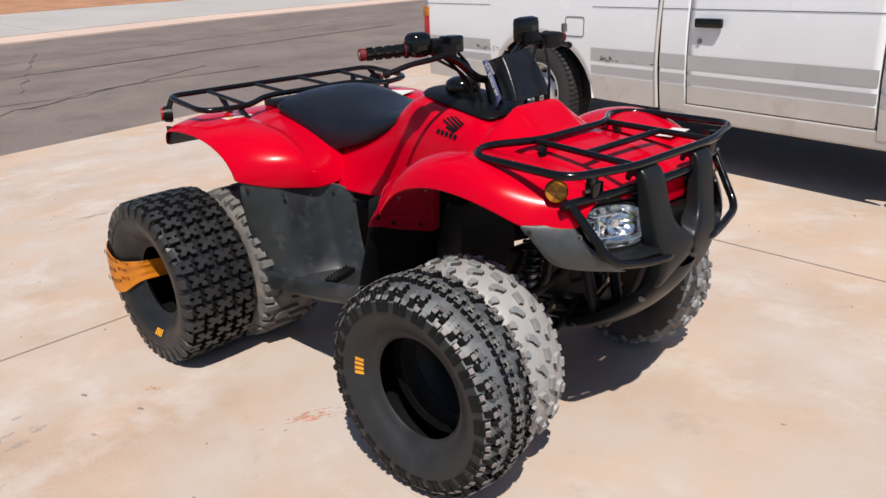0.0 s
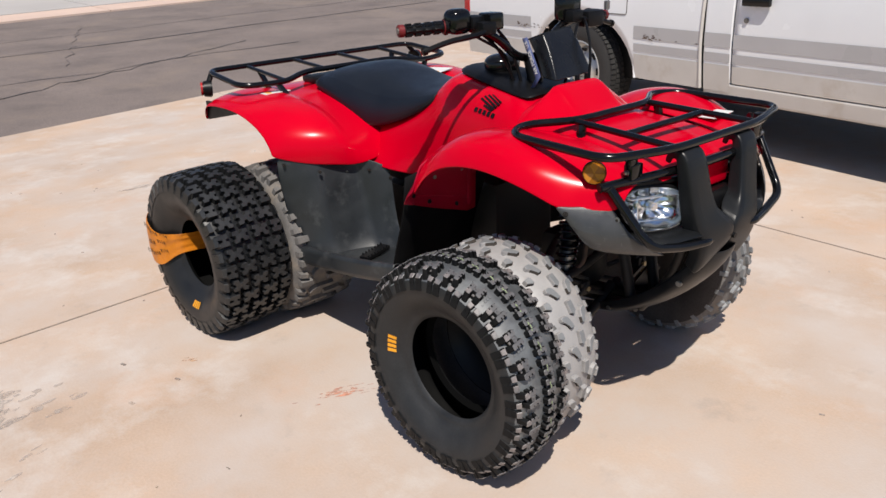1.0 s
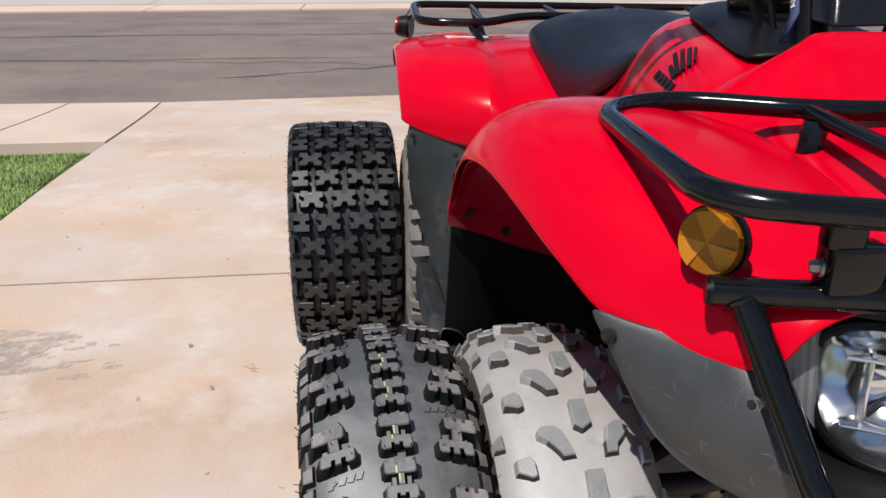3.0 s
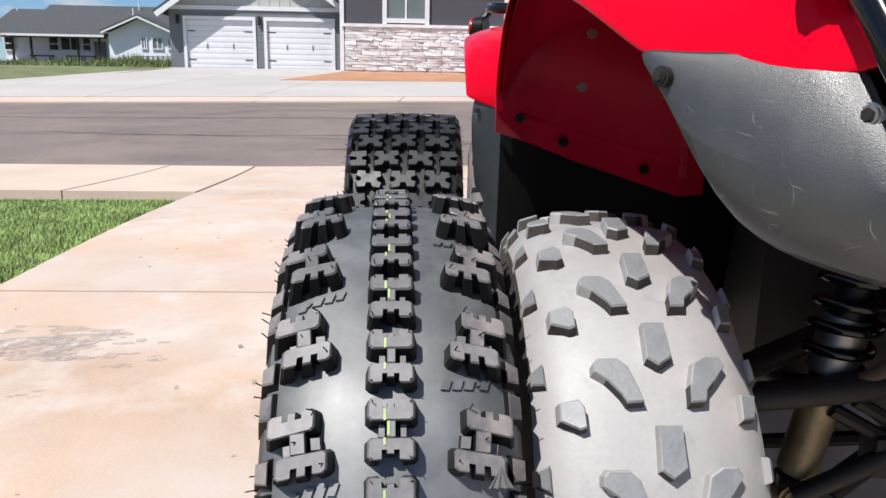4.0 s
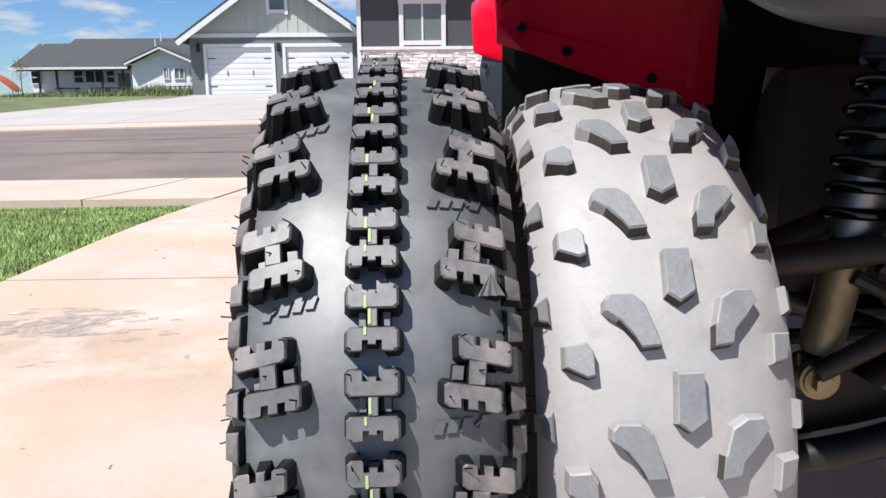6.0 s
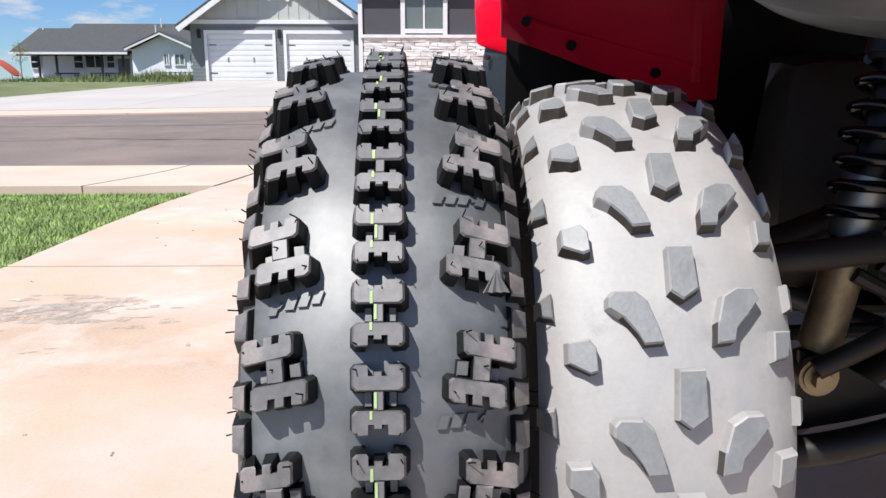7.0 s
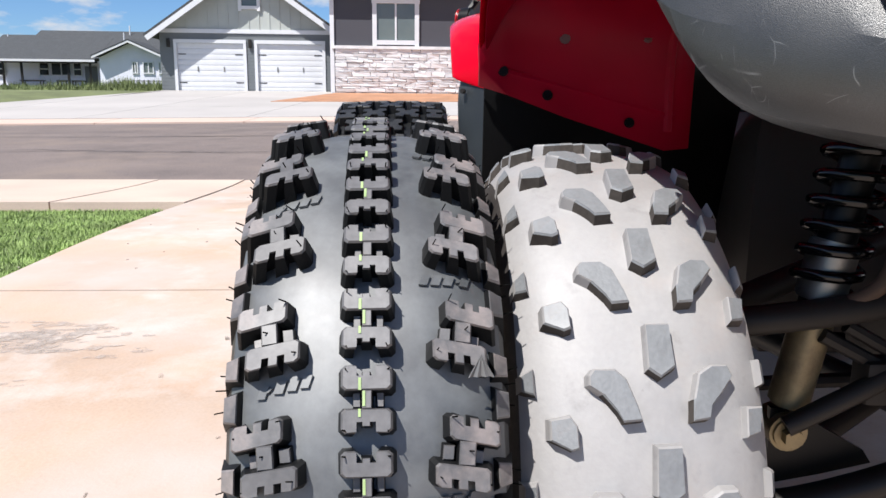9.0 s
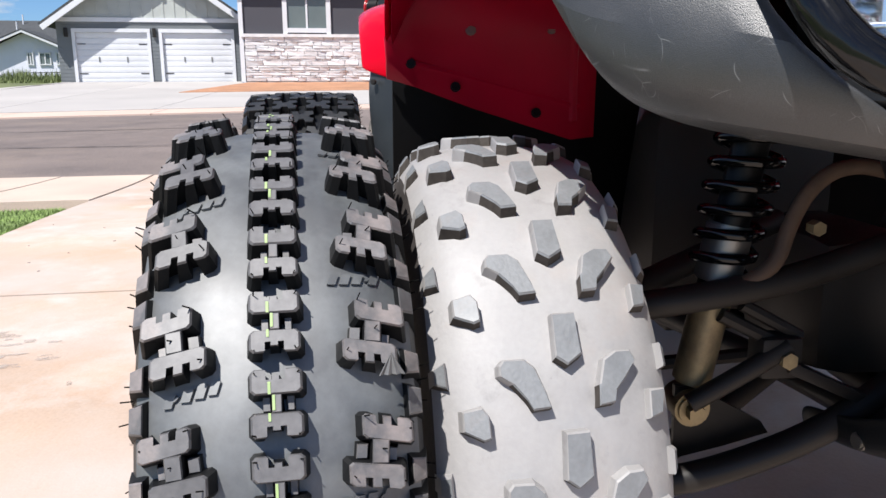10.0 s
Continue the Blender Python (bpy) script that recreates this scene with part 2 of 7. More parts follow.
LEAF = material("yellow_leaf", (0.22, 0.20, 0.05), 0.7, vary=0.3, scale=6, bump=0.0)



def worn_edges(m, scale, lo, hi):
    """Lets a stain thin out in ragged patches instead of ending at a hard line."""
    nt = m.node_tree
    co = nt.nodes.new("ShaderNodeTexCoord")
    n = nt.nodes.new("ShaderNodeTexNoise")
    n.inputs["Scale"].default_value = scale
    n.inputs["Detail"].default_value = 8
    n.inputs["Roughness"].default_value = 0.7
    rp = nt.nodes.new("ShaderNodeMapRange")
    rp.inputs["From Min"].default_value, rp.inputs["From Max"].default_value = lo, hi
    nt.links.new(co.outputs["Object"], n.inputs["Vector"])
    nt.links.new(n.outputs["Fac"], rp.inputs["Value"])
    nt.links.new(rp.outputs["Result"], nt.nodes["Principled BSDF"].inputs["Alpha"])


for stain in (STAIN, RUST_STAIN, PINK_STAIN):
    worn_edges(stain, 14, 0.40, 0.66)


def scuffs(m, scale, color):
    """Thin pale scratches, broken up by a second noise."""
    nt = m.node_tree
    b = nt.nodes["Principled BSDF"]
    L = nt.links.new
    co = nt.nodes.new("ShaderNodeTexCoord")
    wob = nt.nodes.new("ShaderNodeTexNoise")
    wob.inputs["Scale"].default_value = scale * 0.6
    add = nt.nodes.new("ShaderNodeVectorMath")
    add.operation = "MULTIPLY_ADD"
    add.inputs[1].default_value = (0.25, 0.25, 0.25)
    L(co.outputs["Object"], wob.inputs["Vector"])
    L(wob.outputs["Color"], add.inputs[0])
    L(co.outputs["Object"], add.inputs[2])
    vor = nt.nodes.new("ShaderNodeTexVoronoi")
    vor.feature = "DISTANCE_TO_EDGE"
    vor.inputs["Scale"].default_value = scale
    L(add.outputs["Vector"], vor.inputs["Vector"])
    line = nt.nodes.new("ShaderNodeMapRange")
    line.inputs["From Min"].default_value, line.inputs["From Max"].default_value = 0.004, 0.014
    line.inputs["To Min"].default_value, line.inputs["To Max"].default_value = 1.0, 0.0
    L(vor.outputs["Distance"], line.inputs["Value"])
    gate = nt.nodes.new("ShaderNodeTexNoise")
    gate.inputs["Scale"].default_value = scale * 2.5
    gr = nt.nodes.new("ShaderNodeMapRange")
    gr.inputs["From Min"].default_value, gr.inputs["From Max"].default_value = 0.56, 0.66
    L(co.outputs["Object"], gate.inputs["Vector"])
    L(gate.outputs["Fac"], gr.inputs["Value"])
    mul = nt.nodes.new("ShaderNodeMath")
    mul.operation = "MULTIPLY"
    L(line.outputs["Result"], mul.inputs[0])
    L(gr.outputs["Result"], mul.inputs[1])
    mx = nt.nodes.new("ShaderNodeMix")
    mx.data_type = "RGBA"
    old = b.inputs["Base Color"].links[0].from_socket
    L(mul.outputs["Value"], mx.inputs["Factor"])
    L(old, mx.inputs["A"])
    mx.inputs["B"].default_value = (*color, 1)
    L(mx.outputs["Result"], b.inputs["Base Color"])


FLARE = material("scuffed_flare", (0.026, 0.027, 0.0285), 0.36, vary=0.25, scale=14, fine=1800, bump=0.16, grain=0.35, spec=0.75,
                 dirt=(0.05, 0.05, 0.052), dirt_at=0.68)


for one, ior in ((OLD, 1.62), (OLD_LUG, 1.6), (SHEEN_RUBBER, 1.68), (LIT_TOP, 1.6), (FLARE, 1.55)):
    one.node_tree.nodes["Principled BSDF"].inputs["IOR"].default_value = ior


def blotches(m, scale, color, lo, hi, most, shift):
    """Patches of another tint, for weathering and for sheen, strongest where the noise is high."""
    nt = m.node_tree
    b = nt.nodes["Principled BSDF"]
    L = nt.links.new
    co = nt.nodes.new("ShaderNodeTexCoord")
    mp = nt.nodes.new("ShaderNodeMapping")
    mp.inputs["Location"].default_value = (shift, shift * 1.7, shift * 0.3)
    n = nt.nodes.new("ShaderNodeTexNoise")
    n.inputs["Scale"].default_value = scale
    n.inputs["Detail"].default_value = 8
    n.inputs["Roughness"].default_value = 0.68
    rp = nt.nodes.new("ShaderNodeMapRange")
    rp.inputs["From Min"].default_value, rp.inputs["From Max"].default_value, rp.inputs["To Max"].default_value = lo, hi, most
    mx = nt.nodes.new("ShaderNodeMix")
    mx.data_type = "RGBA"
    old = b.inputs["Base Color"].links[0].from_socket
    L(co.outputs["Object"], mp.inputs["Vector"])
    L(mp.outputs["Vector"], n.inputs["Vector"])
    L(n.outputs["Fac"], rp.inputs["Value"])
    L(rp.outputs["Result"], mx.inputs["Factor"])
    L(old, mx.inputs["A"])
    mx.inputs["B"].default_value = (*color, 1)
    L(mx.outputs["Result"], b.inputs["Base Color"])


blotches(CONCRETE, 2.6, (0.60, 0.555, 0.515), 0.52, 0.70, 0.75, 3.0)
blotches(CONCRETE, 1.9, (0.56, 0.355, 0.235), 0.54, 0.74, 0.60, 9.0)
blotches(CONCRETE, 5.5, (0.33, 0.285, 0.255), 0.60, 0.76, 0.45, 17.0)
blotches(CONCRETE, 70, (0.26, 0.21, 0.18), 0.70, 0.78, 0.5, 5.0)
blotches(ASPHALT, 1.4, (0.115, 0.098, 0.092), 0.50, 0.70, 0.6, 4.0)
blotches(ASPHALT, 45, (0.30, 0.26, 0.235), 0.66, 0.76, 0.7, 8.0)
blotches(OLD, 7, (0.36, 0.348, 0.34), 0.46, 0.66, 0.7, 12.0)
blotches(OLD, 34, (0.14, 0.132, 0.126), 0.60, 0.74, 0.45, 21.0)
blotches(OLD, 16, (0.34, 0.285, 0.255), 0.55, 0.76, 0.6, 6.0)
blotches(OLD, 120, (0.14, 0.13, 0.125), 0.68, 0.76, 0.6, 1.0)
blotches(OLD_LUG, 40, (0.22, 0.20, 0.19), 0.58, 0.72, 0.5, 1.0)
# Pale blue-grey patches paint the tread band's sheen.
blotches(SHEEN_RUBBER, 22, (0.13, 0.137, 0.14), 0.54, 0.72, 0.5, 2.0)
blotches(SHEEN_RUBBER, 7, (0.17, 0.184, 0.188), 0.46, 0.66, 0.75, 14.0)
scuffs(FLARE, 11, (0.16, 0.162, 0.165))
scuffs(FLARE, 26, (0.12, 0.122, 0.125))
blotches(FLARE, 18, (0.040, 0.040, 0.041), 0.54, 0.74, 0.6, 7.0)
glass = bpy.data.materials.new("clear_lens")
glass.use_nodes = True
gb = glass.node_tree.nodes["Principled BSDF"]
gb.inputs["Base Color"].default_value = (0.95, 0.97, 1.0, 1)
gb.inputs["Roughness"].default_value = 0.03
gb.inputs["Transmission Weight"].default_value = 1.0
gb.inputs["IOR"].default_value = 1.1

# ---- building helpers ----


def empty(name, loc=(0, 0, 0), rz=0.0):
    e = new(name)
    e.empty_display_size = 0.1
    e.matrix_world = pose(*loc, 0, 0, rz)
    return e


def part(name, bm, mat, parent=None, label="", smooth=True, auto=38, solid=0.0, sub=0, offset=0.0):
    """Links a bmesh, given in world axes, as one mesh object under a thing or a part."""
    me = bpy.data.meshes.new(name)
    bmesh.ops.recalc_face_normals(bm, faces=bm.faces)
    if smooth:
        for f in bm.faces:
            f.smooth = True
        for e in bm.edges:
            if len(e.link_faces) == 2 and e.calc_face_angle(0) > radians(auto):
                e.smooth = False
    bm.to_mesh(me)
    bm.free()
    for one in (mat if isinstance(mat, (list, tuple)) else [mat]):
        me.materials.append(one)
    ob = new(name, me)
    if parent is not None:
        ob.parent = parent
        ob.matrix_parent_inverse = world_of(parent).inverted()
    if label:
        ob["label"] = label
    if solid:
        md = ob.modifiers.new("thick", "SOLIDIFY")
        md.thickness, md.offset = solid, offset
    if sub:
        md = ob.modifiers.new("round", "SUBSURF")
        md.levels = md.render_levels = sub
    return ob


def world_of(ob):
    m = ob.matrix_basis.copy()
    if ob.parent is not None:
        m = world_of(ob.parent) @ ob.matrix_parent_inverse @ m
    return m


def place(bm, m):
    bmesh.ops.transform(bm, matrix=m, verts=bm.verts)
    return bm


def add_box(bm, c, size, bevel=0.0, m=None, seg=2):
    """A box with rounded edges, joined into bm."""
    b2 = bmesh.new()
    bmesh.ops.create_cube(b2, size=1)
    bmesh.ops.scale(b2, vec=size, verts=b2.verts)
    if bevel:
        bmesh.ops.bevel(b2, geom=b2.edges[:], offset=bevel, segments=seg, affect="EDGES", profile=0.6)
    t = Matrix.Translation(c)
    bmesh.ops.transform(b2, matrix=t if m is None else m @ t, verts=b2.verts)
    merge(bm, b2)
    return bm


def merge(bm, b2):
    me = bpy.data.meshes.new("tmp")
    b2.to_mesh(me)
    b2.free()
    bm.from_mesh(me)
    bpy.data.meshes.remove(me)


def box(c, size, bevel=0.0, m=None):
    return add_box(bmesh.new(), c, size, bevel, m)


def frame_to(d):
    return Vector(d).normalized().to_track_quat("Z", "Y").to_matrix().to_4x4()


def add_cyl(bm, a, b, r0, r1=None, n=20, bevel=0.0):
    """A cylinder or cone from a to b, joined into bm."""
    a, b = Vector(a), Vector(b)
    b2 = bmesh.new()
    bmesh.ops.create_cone(b2, cap_ends=True, segments=n, radius1=r0, radius2=r0 if r1 is None else r1, depth=(b - a).length)
    if bevel:
        caps = [e for e in b2.edges if any(len(f.verts) > 4 for f in e.link_faces)]
        bmesh.ops.bevel(b2, geom=caps, offset=bevel, segments=2, affect="EDGES")
    bmesh.ops.transform(b2, matrix=Matrix.Translation((a + b) / 2) @ frame_to(b - a), verts=b2.verts)
    merge(bm, b2)
    return bm


def cyl(a, b, r0, r1=None, n=20, bevel=0.0):
    return add_cyl(bmesh.new(), a, b, r0, r1, n, bevel)


def fillet(pts, rad, closed=False, n=5):
    """Rounds the corners of a path."""
    pts = [Vector(p) for p in pts]
    out, k = [], len(pts)
    for i, p in enumerate(pts):
        if not closed and i in (0, k - 1):
            out.append(p)
            continue
        u, v = pts[i - 1] - p, pts[(i + 1) % k] - p
        d = min(rad, u.length * 0.49, v.length * 0.49)
        a, c = p + u.normalized() * d, p + v.normalized() * d
        for j in range(n + 1):
            t = j / n
            out.append(a * (1 - t) ** 2 + p * 2 * t * (1 - t) + c * t * t)
    return out


def add_tube(bm, pts, r, n=10, rad=0.05, closed=False, flat=1.0):
    """A round tube along a path with rounded bends."""
    path = fillet(pts, rad, closed) if len(pts) > 2 and rad > 0 else [Vector(p) for p in pts]
    rings, k = [], len(path)
    normal = None
    for i, p in enumerate(path):
        t = (path[(i + 1) % k] - path[i - 1]) if closed or 0 < i < k - 1 else (path[1] - path[0] if i == 0 else path[-1] - path[-2])
        t.normalize()
        if normal is None:
            normal = t.orthogonal().normalized()
        normal = (normal - t * normal.dot(t)).normalized()
        side = t.cross(normal)
        rings.append([bm.verts.new(p + (normal * math.cos(a) * flat + side * math.sin(a)) * r) for a in (2 * math.pi * j / n for j in range(n))])
    for i in range(k if closed else k - 1):
        a, b = rings[i], rings[(i + 1) % k]
        shift = 0
        if closed and i == k - 1:
            shift = min(range(n), key=lambda s: sum((a[j].co - b[(j + s) % n].co).length for j in range(n)))
        for j in range(n):
            bm.faces.new((a[j], a[(j + 1) % n], b[(j + 1 + shift) % n], b[(j + shift) % n]))
    if not closed:
        bm.faces.new(list(reversed(rings[0])))
        bm.faces.new(rings[-1])
    return bm


def tube(pts, r, n=10, rad=0.05, closed=False, flat=1.0):
    return add_tube(bmesh.new(), pts, r, n, rad, closed, flat)


def sheet(rows):
    """A surface through rows of points, each row with as many points as the next."""
    bm = bmesh.new()
    vs = [[bm.verts.new(p) for p in row] for row in rows]
    for a, b in zip(vs, vs[1:]):
        for j in range(len(a) - 1):
            bm.faces.new((a[j], a[j + 1], b[j + 1], b[j]))
    return bm


def creased(bm, width, columns, rows):
    """Marks folds along some columns and rows of a sheet, so that rounding leaves them sharp."""
    layer = bm.edges.layers.float.new("crease_edge")
    bm.verts.index_update()
    for e in bm.edges:
        (r0, c0), (r1, c1) = [divmod(v.index, width) for v in e.verts]
        if (c0 == c1 and c0 in columns and max(r0, r1) <= 3) or (r0 == r1 and r0 in rows):
            e[layer] = 0.75
    return bm


def mirror_half(stations):
    """Rows across a symmetric body from stations (x, [(y, z) from the middle outwards on the right side])."""
    rows = []
    for x, prof in stations:
        right = [(x, y, z) for y, z in prof]
        left = [(x, -y, z) for y, z in prof if y != 0]
        rows.append(list(reversed(left)) + right)
    return rows


def spin(profile, centre, n=96, axis="y", a0=0.0, a1=2 * math.pi):
    """A ring of revolution about the y axis from (y, radius) pairs."""
    bm = bmesh.new()
    whole = abs(a1 - a0 - 2 * math.pi) < 1e-6
    cols = []
    for i in range(n if whole else n + 1):
        a = a0 + (a1 - a0) * i / n
        cols.append([bm.verts.new((centre[0] + r * math.sin(a), centre[1] + y, centre[2] + r * math.cos(a))) for y, r in profile])
    for i in range(n):
        c, d = cols[i], cols[(i + 1) % len(cols)]
        for j in range(len(profile) - 1):
            bm.faces.new((c[j], c[j + 1], d[j + 1], d[j]))
    return bm


def flat_poly(pts, up, h):
    """A prism from an outline, pushed along up by h."""
    bm = bmesh.new()
    lo = [bm.verts.new(p) for p in pts]
    hi = [bm.verts.new(Vector(p) + Vector(up) * h) for p in pts]
    bm.faces.new(hi)
    bm.faces.new(list(reversed(lo)))
    for i in range(len(pts)):
        j = (i + 1) % len(pts)
        bm.faces.new((lo[i], lo[j], hi[j], hi[i]))
    return bm


def letters(text, size, m, mat, name, parent, depth=0.0008):
    """Raised lettering in the built-in font, turned into a mesh."""
    cu = bpy.data.curves.new("lettering", "FONT")
    cu.body, cu.size, cu.extrude, cu.align_x, cu.align_y = text, size, depth, "CENTER", "CENTER"
    ob = bpy.data.objects.new("lettering", cu)
    scene.collection.objects.link(ob)
    dg = bpy.context.evaluated_depsgraph_get()
    me = bpy.data.meshes.new_from_object(ob.evaluated_get(dg))
    bm = bmesh.new()
    bm.from_mesh(me)
    bpy.data.objects.remove(ob)
    place(bm, m)
    return part(name, bm, mat, parent, smooth=False)

# ---- ground, street and far side ----
SLOPE = 0.105


def along(s, y):
    """A place on the plan from the distance s past the near gutter and y."""
    return -4.84 - SLOPE * (y + 2.2) - s, y


def height(x, y):
    s = -(x + 4.84) - SLOPE * (y + 2.2)
    if s < -3.3:
        return 0.0
    if s < 0:
        t = (s + 3.3) / 3.3
        return -0.09 * t * t * (3 - 2 * t)
    side = 0.016 * (max(min(y, 8), -22) + 5) * min(s / 10.5, 1)
    if s < 10.5:
        return -0.09 + 0.085 * s / 10.5 + 0.05 * math.sin(math.pi * s / 10.5) + side
    rise = -0.005 + 0.041 * (min(s, 27) - 10.5) + side * max(0, 1 - (s - 10.5) / 14)
    return rise + 0.004 * max(0, min(s, 200) - 27)


def patch_bm(c4, up, thick, step=0.6, wobble=0.0):
    """A slab over four plan corners that follows the lie of the ground."""
    (ax, ay), (bx, by), (cx, cy), (dx, dy) = c4
    nu = max(1, min(60, int(math.hypot(bx - ax, by - ay) / step)))
    nv = max(1, min(60, int(math.hypot(dx - ax, dy - ay) / step)))
    bm = bmesh.new()
    top = []
    for i in range(nu + 1):
        u = i / nu
        row = []
        for j in range(nv + 1):
            v = j / nv
            x = (ax * (1 - u) + bx * u) * (1 - v) + (dx * (1 - u) + cx * u) * v
            y = (ay * (1 - u) + by * u) * (1 - v) + (dy * (1 - u) + cy * u) * v
            if wobble and (i in (0, nu) or j in (0, nv)):
                x += wobble * noise.noise((x * 3, y * 3, 1))
                y += wobble * noise.noise((x * 3, y * 3, 7))
            row.append(bm.verts.new((x, y, height(x, y) + up)))
        top.append(row)
    for i in range(nu):
        for j in range(nv):
            bm.faces.new((top[i][j], top[i + 1][j], top[i + 1][j + 1], top[i][j + 1]))
    if thick:
        edge = [top[i][0] for i in range(nu + 1)] + [top[nu][j] for j in range(1, nv + 1)]
        edge += [top[i][nv] for i in range(nu - 1, -1, -1)] + [top[0][j] for j in range(nv - 1, 0, -1)]
        low = [bm.verts.new(v.co + Vector((0, 0, -thick))) for v in edge]
        for i in range(len(edge)):
            k = (i + 1) % len(edge)
            bm.faces.new((edge[i], low[i], low[k], edge[k]))
    return bm


# one sheet to the horizon
gxs = [-1500, -700, -300, -140, -80, -55, -44, -36, -32, -28, -24, -20, -17, -15.3, -13, -10, -7.5, -5.2, -4.6, -4, -3.4, -2.6, -1.8, -1, 1, 4, 9, 20, 60, 300, 1500]
gys = [-1500, -500, -150, -70, -40, -26, -18, -12, -8, -5, -3, -1, 1, 3, 5, 8, 14, 24, 40, 80, 200, 600, 1500]
ground = part("ground", sheet([[(x, y, height(x, y) - 0.07) for y in gys] for x in gxs]), FIELD)
tagged(ground, "dry pale field and yard soil under the street", "ground", kind="structure")

road = part("road", patch_bm([along(0.03, -70), along(0.03, 60), along(10.4, 60), along(10.4, -70)], -0.012, 0.06, 0.9, 0.05), ASPHALT)
tagged(road, "worn grey-brown asphalt street with sealed cracks", "road", kind="structure")
rnd = random.Random(5)


def crack_line(s0, y0, s1, y1, w, n=26):
    bm = bmesh.new()
    prev = None
    for i in range(n + 1):
        t = i / n
        s = s0 + (s1 - s0) * t + rnd.uniform(-0.10, 0.10)
        y = y0 + (y1 - y0) * t + rnd.uniform(-0.05, 0.05)
        x, yy = along(s, y)
        z = height(x, yy) - 0.006
        ww = w * rnd.uniform(0.3, 1.1)
        pair = (bm.verts.new((x - ww, yy, z)), bm.verts.new((x + ww, yy, z)))
        if prev:
            bm.faces.new((prev[0], pair[0], pair[1], prev[1]))
        prev = pair
    return bm


for s0, y0, s1, y1, w in ((2.1, -14, 2.7, 4, 0.018), (4.6, -20, 5.0, 9, 0.03), (6.9, -18, 6.6, 8, 0.02), (1.2, -2, 3.3, 3.6, 0.02), (3.3, 1, 8.0, 2.6, 0.02), (2.9, -7, 1.9, 0, 0.015)):
    part("sealed_crack", crack_line(s0, y0, s1, y1, w), TAR, road, smooth=False)

# driveway: poured panels with open joints
driveway = empty("driveway", (0, 0, 0))
tagged(driveway, "pale sunlit concrete driveway in poured panels", "driveway", kind="structure")
J = 0.006
BOW = lambda y: 0.09 * max(0.0, min(y, 9.0) + 2.2)  # noqa: E731
XJ0 = lambda y: -1.100 - 0.0735 * y  # noqa: E731
YJ0 = lambda x: 1.50 - 0.03 * x  # noqa: E731
EDGE = lambda x: -1.925 + 0.092 * (x + 1)  # noqa: E731
XL = -1.100 + 0.0735 * 1.925
for c4 in (
    [(XL + J, EDGE(XL)), (3.2, EDGE(3.2)), (3.2, YJ0(3.2) - J), (XJ0(1.53) + J, YJ0(-1.25) - J)],
    [(3.21, EDGE(3.2)), (9.0, EDGE(9.0)), (9.0, YJ0(9) - J), (3.21, YJ0(3.2) - J)],
    [(XJ0(1.55) + J, YJ0(-1.25) + J), (3.2, YJ0(3.2) + J), (3.2, 6.5), (XJ0(6.5) + J, 6.5)],
    [(3.21, YJ0(3.2) + J), (9.0, YJ0(9) + J), (9.0, 6.5), (3.21, 6.5)],
    [along(-0.01, -2.18), (XL - J, EDGE(XL)), (XJ0(1.53) - J, YJ0(-1.25) - J), along(BOW(1.6) - 0.01, 1.6)],
    [along(BOW(1.608) - 0.01, 1.608), (XJ0(1.55) - J, YJ0(-1.25) + J), (XJ0(6.5) - J, 6.5), along(BOW(6.6) - 0.01, 6.6)],
):
    part("panel", patch_bm(c4, 0.0, 0.06, 0.35), CONCRETE, driveway, smooth=False)
bm = patch_bm([(XL - 0.02, -1.925), (XL + 0.02, -1.925), (XJ0(6.5) + 0.02, 6.5), (XJ0(6.5) - 0.02, 6.5)], -0.0035, 0, 0.5)
part("joint_filler", bm, TAR, driveway, "dark dirt in the open joint", smooth=False)
bm = patch_bm([(-1.3, YJ0(-1.3) - 0.02), (9.0, YJ0(9) - 0.02), (9.0, YJ0(9) + 0.02), (-1.3, YJ0(-1.3) + 0.02)], -0.004, 0, 0.5)
part("joint_filler", bm, TAR, driveway, "dark dirt in the open joint", smooth=False)

pavement = empty("pavement", (-4, -4, -0.1))
tagged(pavement, "pale concrete pavement panels beside the lawn", "pavement", kind="structure")
part("panel", patch_bm([along(-0.02, -2.19), along(-0.02, -2.83), along(-1.66, -2.83), along(-1.66, -2.085)], 0.004, 0.08, 0.4), WALK, pavement, smooth=False)
cuts = [-2.84, -4.3, -5.8, -7.3, -8.8, -10.3, -11.8, -13.3, -14.8, -16.3, -17.8]
for a, b in zip(cuts, cuts[1:]):
    part("panel", patch_bm([along(-0.02, a), along(-0.02, b), along(-1.66, b), along(-1.66, a)], 0.006, 0.08, 0.4), WALK, pavement, smooth=False)
cuts = [6.62, 8.1, 9.6, 11.1, 12.6, 14.1, 15.6, 17.1]
for a, b in zip(cuts, cuts[1:]):
    part("panel", patch_bm([along(0.78, a), along(0.78, b), along(-1.66, b), along(-1.66, a)], 0.006, 0.08, 0.4), WALK, pavement, smooth=False)

# stains on the concrete: thin films with ragged outlines


